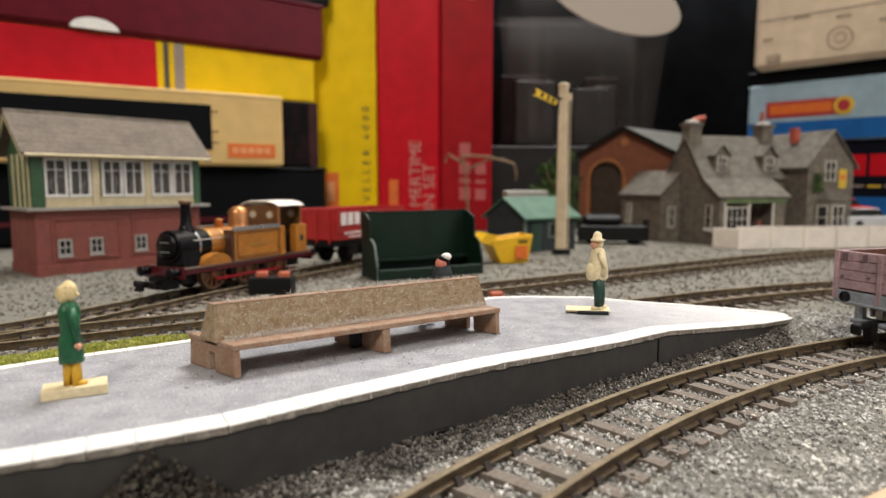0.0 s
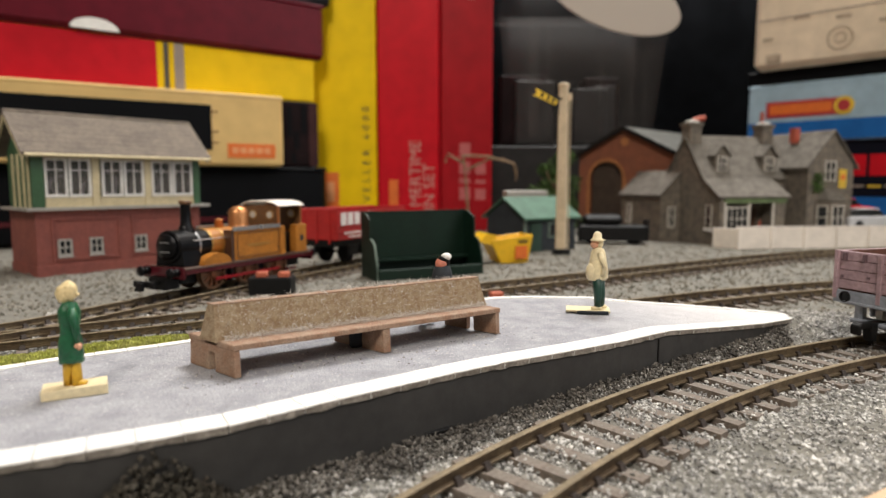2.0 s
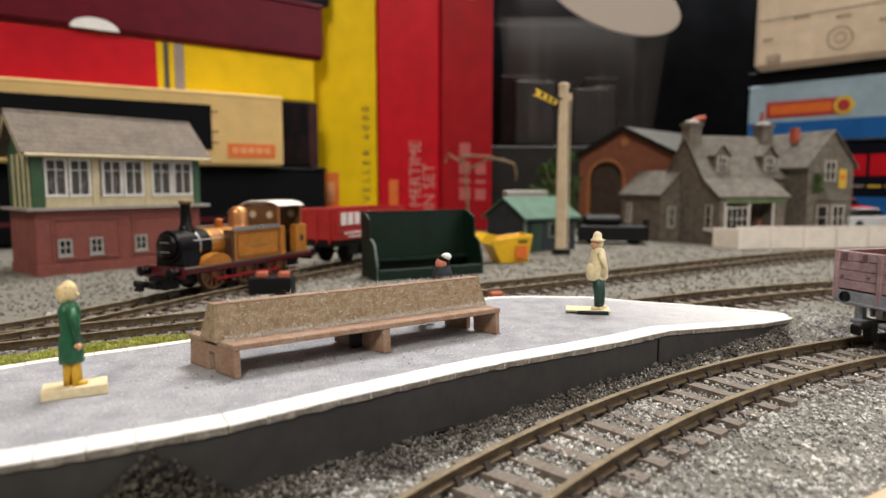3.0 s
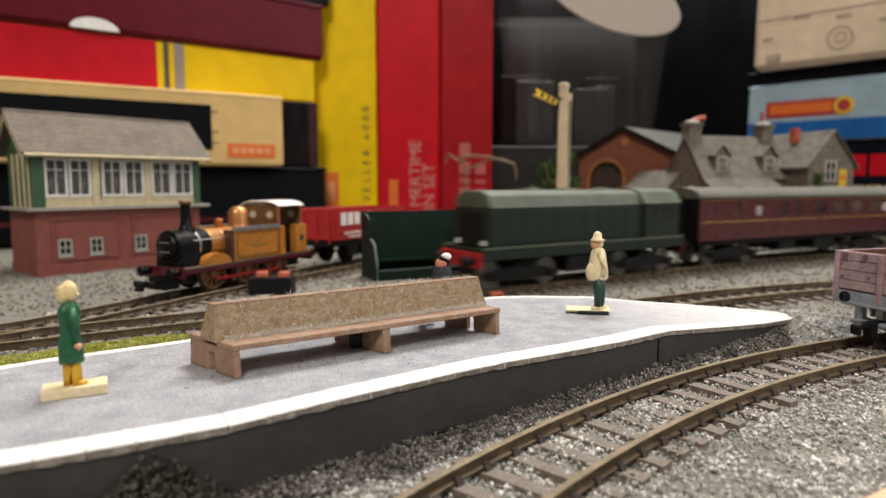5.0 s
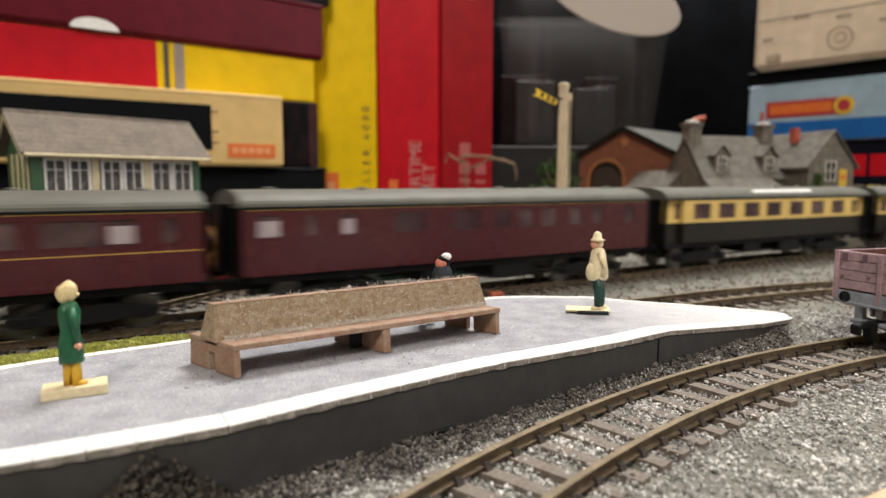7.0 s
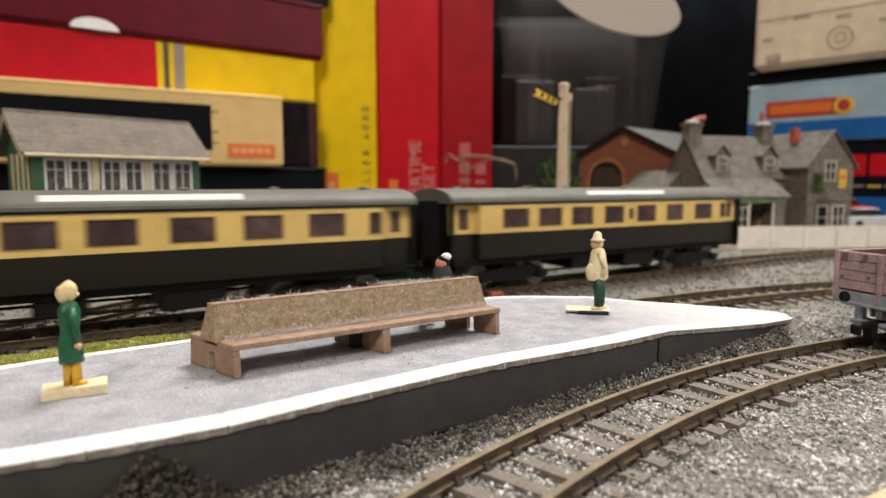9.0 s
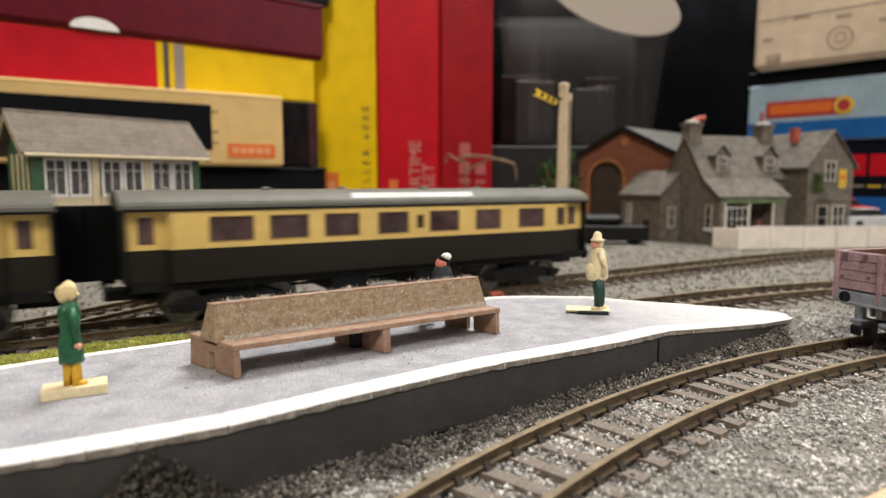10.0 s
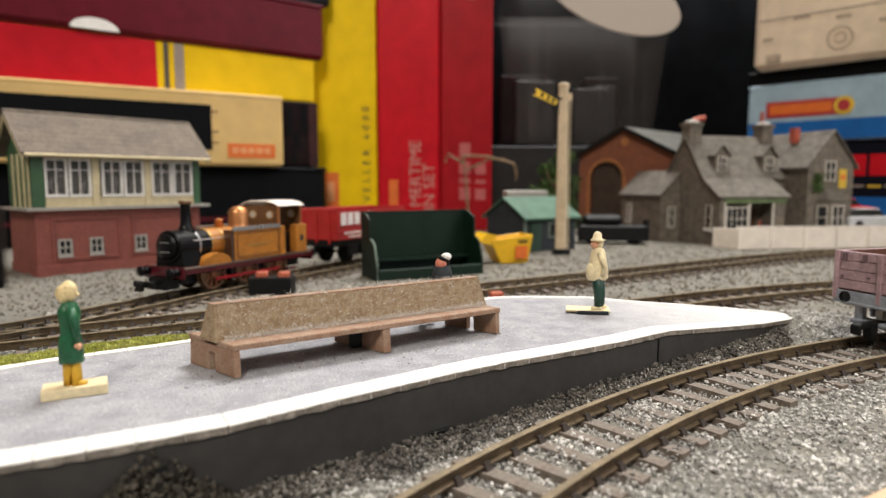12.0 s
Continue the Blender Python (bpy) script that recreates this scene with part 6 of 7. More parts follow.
def goods_shed():
    t = thing("goods_shed", pose(0.1500, 0.700, 0, 0, 0, -45), "orange brick goods shed with a big arched doorway", "shed")
    # gable front faces the tracks; ridge runs back
    W, H, A = 0.108, 0.0835, 0.1085
    xa, xb, zs = 0.0138, 0.0526, 0.059
    mid, r = (xa + xb) / 2, (xb - xa) / 2
    bm = bmesh.new()
    archp = [(mid - r * math.cos(radians(a)), zs + 0.017 * math.sin(radians(a))) for a in range(0, 181, 15)]
    outline = [(0, 0), (xa, 0)] + archp + [(xb, 0), (W, 0), (W, H), (W / 2, A), (0, H)]
    bm_prism(bm, outline, 0, 0.003)
    part("gable_wall", bm, "shed_brick", t, "orange brick gable wall with arched opening")
    for i in range(len(archp) - 1):
        (p0, q0), (p1, q1) = archp[i], archp[i + 1]
        k = 1.13
        bm = bmesh.new()
        o0, o1 = (mid + (p0 - mid) * k, zs + (q0 - zs) * 1.2), (mid + (p1 - mid) * k, zs + (q1 - zs) * 1.2)
        bm_prism(bm, [(p0, q0), (p1, q1), o1, o0], -0.0012, 0.0)
        part("arch_stone", bm, "arch_orange", t)
    for x in (xa - 0.0035, xb):
        one_box("pilaster", x, x + 0.0035, -0.0015, 0.0005, 0, zs, "arch_orange", t)
    for x in (0.0, W - 0.002):
        one_box("side_wall", x, x + 0.002, 0.003, 0.13, 0, H, "shed_brick", t)
    one_box("back_wall", 0.002, W - 0.002, 0.127, 0.13, 0, H, "shed_brick", t)
    one_box("floor", 0.002, W - 0.002, 0.003, 0.127, -0.001, 0.001, "black", t)
    for k in range(8):
        x = xa + (xb - xa) * k / 8
        one_box("door_board", x + 0.0002, x + (xb - xa) / 8 - 0.0002, 0.0042, 0.0056, 0.001, 0.0775, "shed_door", t, bevel=0.0002)
    for sgn in (0, 1):
        bm = bmesh.new()
        x = -0.0045 if sgn == 0 else W + 0.0045
        bm_prism(bm, [(x, H - 0.0045), (W / 2, A - 0.0008), (W / 2, A + 0.0034), (x, H - 0.0003)], -0.0056, -0.0041)
        part("bargeboard", bm, "black", t, "black painted bargeboard")
    for s in (0, 1):
        bm = bmesh.new()
        a = (-0.004, H - 0.0022) if s == 0 else (W + 0.004, H - 0.0022)
        bm_prism(bm, [a, (W / 2, A + 0.0003), (W / 2, A + 0.0028), (a[0], a[1] + 0.0025)], -0.004, 0.134)
        part("roof", bm, "shed_roof", t, "dark slate roof slope")
    bm = bmesh.new()
    bm_lathe(bm, [(0.0045, 0), (0.0045, 0.001)], 16, Matrix.Translation((W / 2, 0, 0.096)) @ Matrix.Rotation(math.pi / 2, 4, "X"))
    part("round_vent", bm, "arch_orange", t)
    b = thing("covered_wagon", pose(0.150, 0.560, 0.0, 0, 0, -8), "low black flat wagon parked before the shed", "wagon")
    one_box("body", -0.030, 0.030, -0.012, 0.012, 0.003, 0.0165, "black", b, bevel=0.001)
    one_box("load", -0.026, 0.008, -0.009, 0.009, 0.0165, 0.0255, "black", b, "black sheeted load", bevel=0.003)
    for x in (-0.018, 0.018):
        wheelset(b, x, 0.0058, "under")
    for x in (-0.030, 0.028):
        one_box("end", x, x + 0.002, -0.011, 0.011, 0.0165, 0.0215, "black", b)


goods_shed()


def station_house():
    t = thing("station_house", pose(0.2259, 0.5521, 0, 0, 0, 16), "grey stone station house with dormers, porch and bay window", "house")
    X0, X1, D = 0.0, 0.092, 0.052
    ZE, ZR = 0.0575, 0.0945
    bm = bmesh.new()
    gable_wall(bm, X0, X1, 0.0, D, -0.001, ZE, ZR - 0.0012)
    part("main_wall", bm, "stone_wall", t, "rough grey stone walling")
    bm = bmesh.new()
    gable_roof(bm, X0 - 0.002, X1 + 0.004, -0.002, D + 0.002, ZE - 0.0012, ZR, 0.0014)
    part("main_roof", bm, "stone_roof", t, "grey slate main roof")
    # chimneys
    for x in (X0 + 0.006, 0.084):
        bm = bmesh.new()
        bm_box(bm, x - 0.006, x + 0.006, D / 2 - 0.006, D / 2 + 0.006, 0.084, 0.1050)
        bm_box(bm, x - 0.0072, x + 0.0072, D / 2 - 0.0072, D / 2 + 0.0072, 0.1045, 0.1072)
        ch = part("chimney", bm, "stone_wall", t)
        bm = bmesh.new()
        bm_lathe(bm, [(0.0068, 0), (0.0055, 0.002), (0.002, 0.0032), (0, 0.0034)], 10, Matrix.Translation((x, D / 2, 0.1070)))
        part("cement_cap", bm, "window_grey", ch)
        bm = bmesh.new()
        if x < 0.03:
            bm_tube(bm, [(x + 0.001, D / 2, 0.1098), (x + 0.012, D / 2 - 0.001, 0.1120)], [0.0020, 0.0024], 8)
        else:
            bm_tube(bm, [(x - 0.002, D / 2, 0.1095), (x - 0.002, D / 2, 0.119)], [0.0016, 0.0018], 8)
        part("chimney_pot", bm, "pot_red", ch, "red clay chimney pot")
    # dormers
    for x in (0.021, 0.0715):
        zb, w = 0.0615, 0.0068
        y0 = 0.0035
        bm = bmesh.new()
        bm_prism(bm, [(x - w, zb), (x + w, zb), (x + w, zb + 0.0160), (x, zb + 0.0235), (x - w, zb + 0.0160)], y0, 0.024)
        d = part("dormer", bm, "stone_wall", t)
        for s in (-1, 1):
            bm = bmesh.new()
            bm_prism(bm, [(x + s * (w + 0.0022), zb + 0.0145), (x, zb + 0.0245), (x, zb + 0.0260), (x + s * (w + 0.0022), zb + 0.0160)], y0 - 0.002, 0.0265)
            part("dormer_roof", bm, "stone_roof", d)
        window(d, x - 0.0036, x + 0.0036, zb + 0.0025, zb + 0.0142, y0 - 0.0003, 2, 2, "window_pale", bar=0.0008)
    # porch
    PX0, PX1, PD = 0.0, 0.068, 0.0225
    bm = bmesh.new()
    v = [(PX0 - 0.003, -PD - 0.002, 0.0408), (PX1 + 0.003, -PD - 0.002, 0.0408), (PX1 + 0.002, 0.0015, 0.0590), (PX0 - 0.002, 0.0015, 0.0590)]
    lo = [bm.verts.new(p) for p in v]
    up = [bm.verts.new((p[0], p[1], p[2] + 0.0013)) for p in v]
    bm.faces.new(lo)
    bm.faces.new(up[::-1])
    for i in range(4):
        bm.faces.new((lo[i], lo[(i + 1) % 4], up[(i + 1) % 4], up[i]))
    part("porch_roof", bm, "stone_roof", t, "lean-to slate porch roof")
    bm = bmesh.new()
    bm_prism(bm, [(-PD, -0.001), (0, -0.001), (0, 0.0580), (-PD, 0.0405)], PX0, PX0 + 0.0042, "x")
    part("porch_wall", bm, "stone_wall", t)
    bm = bmesh.new()
    bm_box(bm, PX0 + 0.0042, PX1, -0.006, 0, -0.001, 0.0510)
    part("porch_back_wall", bm, "stone_wall", t)
    one_box("porch_pier", 0.0565, PX1, -PD + 0.001, -0.006, -0.001, 0.0405, "stone_wall", t)
    pw = window(t, 0.0060, 0.0120, 0.0150, 0.0340, -0.0003, 1, 2, "window_pale", bar=0.0006, fw=0.0006)
    pw.matrix_basis = pose(PX0, 0, 0, 0, 0, -90)
    one_box("window_ledge", 0.0045, 0.0135, -0.0020, 0.0, 0.0125, 0.0142, "white", pw)
    one_box("porch_fascia", PX0 + 0.0043, PX1, -PD - 0.0006, -PD + 0.0006, 0.0365, 0.0408, "fascia_green", t, "faded green porch fascia")
    for x in (0.0045, 0.0290, 0.0540):
        one_box("porch_post", x, x + 0.0018, -PD, -PD + 0.0018, -0.001, 0.0366, "window_pale", t)
    w = window(t, 0.0075, 0.0280, 0.0150, 0.0320, -PD + 0.0008, 4, 2, "window_pale", bar=0.0006)
    one_box("dwarf_wall", 0.0064, 0.0290, -PD, -PD + 0.0015, -0.001, 0.0140, "stone_wall", t)
    one_box("porch_door", 0.0390, 0.0500, -0.0072, -0.0058, 0.0, 0.0320, "loco_brown", t, "dark brown panelled door")
    one_box("porch_lamp_post", 0.0395, 0.0406, -PD - 0.0015, -PD - 0.0004, -0.001, 0.0215, "pot_red", t, "thin red post")
    # cross wing with its gable to the tracks
    GX0, GX1, GY0, GY1 = 0.0875, 0.1370, -0.0250, 0.055
    mid = (GX0 + GX1) / 2
    bm = bmesh.new()
    bm_prism(bm, [(GX0, -0.001), (GX1, -0.001), (GX1, 0.0690), (mid, 0.0975), (GX0, 0.0690)], GY0, GY1)
    part("wing_wall", bm, "stone_wall", t)
    for s, xe in ((-1, GX0 - 0.0035), (1, GX1 + 0.0035)):
        bm = bmesh.new()
        bm_prism(bm, [(xe, 0.0655), (mid, 0.0982), (mid, 0.0998), (xe, 0.0672)], GY0 - 0.0025, GY1 + 0.002)
        part("wing_roof", bm, "stone_roof", t, "grey slate wing roof")
    window(t, mid - 0.0065, mid + 0.0035, 0.0560, 0.0715, GY0 - 0.0003, 2, 2, "window_pale", bar=0.0009)
    one_box("enamel_sign", mid + 0.0085, mid + 0.0165, GY0 - 0.0008, GY0, 0.0490, 0.0655, "sign_yellow", t, "small yellow enamel sign")
    bm = bmesh.new()
    bm_lathe(bm, [(0.0026, 0), (0.0026, 0.0005)], 14, Matrix.Translation((mid + 0.0125, GY0 - 0.0007, 0.0585)) @ Matrix.Rotation(math.pi / 2, 4, "X"))
    part("sign_disc", bm, "label_orange", t)
    bx0, bx1, by = mid - 0.0140, mid + 0.0140, GY0 - 0.0085
    bay = [(bx0, GY0), (bx0 + 0.006, by), (bx1 - 0.006, by), (bx1, GY0)]
    bm = bmesh.new()
    bm_prism(bm, bay, -0.001, 0.0385, "z")
    b = part("bay_window", bm, "stone_wall", t, "stone bay window")
    bm = bmesh.new()
    base = [bm.verts.new((x * 1.0 + (x - mid) * 0.12, y - 0.0015 if y < GY0 else y, 0.0385)) for x, y in bay]
    top = [bm.verts.new((mid - 0.006, GY0, 0.0475)), bm.verts.new((mid + 0.006, GY0, 0.0475))]
    bm.faces.new(base)
    bm.faces.new((base[0], base[1], top[0]))
    bm.faces.new((base[1], base[2], top[1], top[0]))
    bm.faces.new((base[2], base[3], top[1]))
    bm.faces.new((base[3], base[0], top[0], top[1]))
    part("bay_roof", bm, "stone_roof", b)
    window(b, bx0 + 0.0085, bx1 - 0.0085, 0.0140, 0.0330, by - 0.0003, 2, 2, "window_pale", bar=0.0009)
    wl = window(b, 0.0015, 0.0080, 0.0140, 0.0330, -0.0003, 1, 2, "window_pale", bar=0.0009)
    wl.matrix_basis = along(bx0, GY0, bx0 + 0.006, by)
    # lean-to wing on the west end
    VX0, VX1, VY0, VY1 = -0.0200, X0, 0.0314, 0.097
    bm = bmesh.new()
    bm_prism(bm, [(VX0, -0.001), (VX1 + 0.001, -0.001), (VX1 + 0.001, 0.0630), (VX0, 0.0430)], VY0, VY1)
    part("lean_to_wall", bm, "stone_wall", t)
    bm = bmesh.new()
    bm_prism(bm, [(VX0 - 0.0025, 0.0408), (VX1 + 0.001, 0.0635), (VX1 + 0.001, 0.0652), (VX0 - 0.0025, 0.0425)], VY0 - 0.002, VY1 + 0.002)
    part("lean_to_roof", bm, "stone_roof", t, "sloping slate lean-to roof")
    window(t, VX0 + 0.0085, VX0 + 0.0140, 0.0140, 0.0310, VY0 - 0.0003, 2, 2, "window_pale", bar=0.0008)
    w2 = window(t, 0.012, 0.018, 0.0150, 0.0330, -0.0003, 2, 2, "window_pale", bar=0.0008)
    w2.matrix_basis = pose(VX0, VY1, 0, 0, 0, -90)
    bm = bmesh.new()
    bm_box(bm, mid - 0.012, mid - 0.006, GY0 + 0.030, GY0 + 0.036, 0.090, 0.1035)
    part("chimney_pot", bm, "pot_red", t, "red clay chimney block")
    # climbing plants
    rnd = random.Random(11)
    bm = bmesh.new()
    for i in range(260):
        x, z = rnd.gauss(GX0 + 0.010, 0.0035), rnd.uniform(0.045, 0.062)
        p = Vector((x, GY0 - 0.0008 - rnd.random() * 0.001, z))
        q = [bm.verts.new(p + Vector((rnd.gauss(0, 1), rnd.gauss(0, 0.4), rnd.gauss(0, 1))) * 0.0011) for _ in range(3)]
        bm.faces.new(q)
    tagged(part("creeper", bm, "leaf", t, "green creeper on the wall"), kind="stuff")


station_house()


def fence():
    t = thing("white_fence", along(0.2360, 0.5030, 0.3760, 0.5180), "cream-white panel fence beside the station", "fence")
    L = 0.17
    n = 6
    for k in range(n):
        x0, x1 = L * k / n, L * (k + 1) / n
        one_box("panel", x0 + 0.0011, x1 - 0.0011, 0, 0.0010, 0.0006, 0.0178, "fence", t, bevel=0.0002)
        one_box("post", x0 - 0.0013, x0 + 0.0013, -0.0010, 0.0014, -0.001, 0.0186, "fence", t, bevel=0.0003)
        one_box("capping", x0 + 0.001, x1 - 0.001, -0.0005, 0.0015, 0.0178, 0.0187, "fence", t)
    one_box("post", L - 0.0013, L + 0.0013, -0.0010, 0.0014, -0.001, 0.0186, "fence", t, bevel=0.0003)
    bm = bmesh.new()
    bm_box(bm, -0.022, -0.0013, 0, 0.0010, 0.0006, 0.0170, Matrix.Rotation(radians(-58), 4, "Z"))
    part("panel", bm, "fence", t, bevel=0.0002)


fence()


def toy_car(m, paint, label):
    t = thing("toy_car", m, label, "car", "parked toy cars")
    bm = bmesh.new()
    bm_prism(bm, [(-0.026, 0.003), (0.026, 0.003), (0.0265, 0.0095), (0.018, 0.0112), (0.010, 0.0118), (-0.022, 0.0118), (-0.0265, 0.010)], -0.0105, 0.0105)
    part("body", bm, paint, t, bevel=0.0010)
    bm = bmesh.new()
    bm_prism(bm, [(-0.021, 0.0116), (0.012, 0.0116), (0.005, 0.0178), (-0.015, 0.0180)], -0.0090, 0.0090)
    cab = part("cabin", bm, "glaze", t, bevel=0.0008)
    one_box("roof", -0.0150, 0.0052, -0.0086, 0.0086, 0.0176, 0.0188, paint, t, bevel=0.0005)
    for x in (-0.016, 0.016):
        for y in (-0.0098, 0.0098):
            bm = bmesh.new()
            bm_lathe(bm, [(0.0040, -0.0012), (0.0042, 0), (0.0040, 0.0012), (0.0022, 0.0013)], 16, Matrix.Translation((x, y, 0.0040)) @ Matrix.Rotation(math.pi / 2, 4, "X"))
            wh = part("wheel", bm, "black", t)


toy_car(pose(0.385, 0.575, 0.012, 0, 0, 8), "car_white", "silver-white toy car parked behind the fence")
toy_car(pose(0.392, 0.62, 0.020, 0, 0, 8), "card_red", "bright red toy car parked behind the fence")
bm = bmesh.new()
bm_prism(bm, [(0.538, -0.001), (0.555, 0.0115), (0.60, 0.0115), (0.605, 0.0195), (0.66, 0.0195), (0.67, -0.001)], 0.335, 0.42, "x")
tagged(part("raised_road", bm, "ballast"), "raised grey roadway behind the white fence", "road", kind="structure")

# ---- cartons stacked behind the layout ----


def carton(name, m, L, D, H, material, label, corner=0.0022):
    t = thing(name, m, label, "box", "cartons stacked behind the layout")
    one_box("carton", 0, L, 0, D, 0, H - 0.0012, material, t, bevel=corner)
    one_box("lid", -0.0003, L + 0.0003, -0.0003, D + 0.0003, H - 0.0040, H, material, t, bevel=0.0012)
    return t


A37 = along(-0.357, 0.510, -0.133, 0.680)
A32 = along(-0.350, 0.500, -0.157, 0.620)


def on(m, x, y, z):
    return m @ Matrix.Translation((x, y, z))


def left_stack():
    b = carton("carton", on(A32, -0.16, 0.016, -0.001), 0.440, 0.10, 0.0700, "card_black", "plain black carton at the bottom of a stack", 0.0045)
    one_box("stripe", 0.10, 0.4395, -0.0006, 0.0004, 0.0180, 0.0225, "red_dark", b)
    c = carton("carton", on(A32, -0.16, 0, 0.0695), 0.390, 0.09, 0.0665, "card_cream", "cream carton with orange label and dark window cut-out")
    one_box("cut_out", 0.02, 0.3232, -0.0006, 0.0004, 0.0140, 0.0545, "card_black", c, "dark window in the carton front")
    one_box("label", 0.3370, 0.3815, -0.0008, 0.0004, 0.0075, 0.0205, "label_orange", c, "plain orange label")
    for k in range(5):
        one_box("lettering_bar", 0.3410 + k * 0.0075, 0.3465 + k * 0.0075, -0.0011, -0.0002, 0.0115, 0.0170, "label_pale", c)
    for z in (0.020, 0.030, 0.048):
        one_box("notch", 0.3232, 0.3290, -0.0007, 0.0003, z, z + 0.0012, "red_dark", c)
    e = carton("carton", on(A32, 0.2345, 0.020, 0.0695), 0.038, 0.06, 0.0655, "card_purple", "dark plum carton end with mottled print")
    one_box("side_band", 0.0285, 0.0378, -0.0007, 0.0004, 0.001, 0.0645, "plum_band", e, "faded plum band")
    for x, z0, z1 in ((0.006, 0.030, 0.060), (0.013, 0.018, 0.036), (0.021, 0.034, 0.062), (0.010, 0.004, 0.014)):
        one_box("print_patch", x, x + 0.005, -0.0007, 0.0004, z0, z1, "card_black", e)
    r = carton("carton", on(A37, -0.20, -0.004, 0.1360), 0.478, 0.13, 0.0445, "card_yellow", "red and yellow carton with grey stripes lying flat")
    one_box("red_panel", 0.004, 0.3230, -0.0007, 0.0004, 0.0008, 0.0437, "card_red", r, "bright red printed panel")
    one_box("stripe", 0.3290, 0.3333, -0.0007, 0.0004, 0.0008, 0.0437, "card_grey_dark", r)
    one_box("stripe", 0.3380, 0.3466, -0.0007, 0.0004, 0.0008, 0.0437, "card_grey", r)
    m = carton("carton", on(A37, -0.20, -0.010, 0.1805), 0.4865, 0.14, 0.0550, "card_maroon", "dark maroon glossy carton with a white round mark", 0.0040)
    bm = bmesh.new()
    bm_prism(bm, [(0.2740 - 0.0185 * math.cos(radians(a)), 0.0010 + 0.0095 * math.sin(radians(a))) for a in range(0, 181, 12)], -0.0007, 0.0003)
    part("round_mark", bm, "white", m, "white half-round printed mark")
    carton("carton", on(A37, 0.08, -0.008, 0.2360), 0.215, 0.13, 0.05, "card_black", "black carton on top of the stack")


left_stack()


def tall_cartons():
    y = carton("tall_carton", pose(-0.1405, 0.700, -0.001, 0, 0, 2), 0.0680, 0.20, 0.33, "card_yellow", "tall yellow carton standing on end with black lettering")
    # spine lettering reads upwards; part of it is hidden
    lettering("lettering", "VELLER 6000", 0.0112, "print_dark", y, pose(0.0600, -0.0004, 0.034, 90, -90, 0), space=1.75)
    one_box("label", 0.008, 0.0260, -0.0006, 0.0004, 0.020, 0.0660, "label_orange", y, "orange printed label")
    one_box("label_mark", 0.013, 0.021, -0.0009, 0.0001, 0.034, 0.056, "label_pale", y)
    for k, x in enumerate((-0.0715, -0.0030)):
        r = carton("tall_carton", pose(x, 0.702, -0.001, 0, 0, 0 if k == 0 else 1.5), 0.0675 if k == 0 else 0.0570, 0.20, 0.33, "card_red" if k == 0 else "card_deepred", "tall deep red train-set carton standing on end with pale lettering")
        if k == 0:
            lettering("lettering", "MERTIME", 0.0182, "print_pink", r, pose(0.0470, -0.0004, 0.028, 90, -90, 0))
            lettering("lettering", "IN SET", 0.0182, "print_pink", r, pose(0.0620, -0.0004, 0.024, 90, -90, 0))
            one_box("label", 0.012, 0.022, -0.0006, 0.0004, 0.030, 0.058, "label_orange", r)
        else:
            for j, (a, b) in enumerate(((0.036, 0.050), (0.054, 0.060), (0.064, 0.078), (0.082, 0.098))):
                one_box("lettering_bar", 0.0210, 0.0330, -0.0006, 0.0003, a, b, "print_rose", r)
                if j < 3:
                    one_box("lettering_bar", 0.0385, 0.0500, -0.0006, 0.0003, a, b - 0.002, "print_rose", r)
            bm = bmesh.new()
            bm_lathe(bm, [(0.0135, 0), (0.0135, 0.0006)], 24, Matrix.Translation((0.0340, 0.0002, 0.264)) @ Matrix.Rotation(math.pi / 2, 4, "X"))
            part("round_mark", bm, "print_pink", r)


tall_cartons()


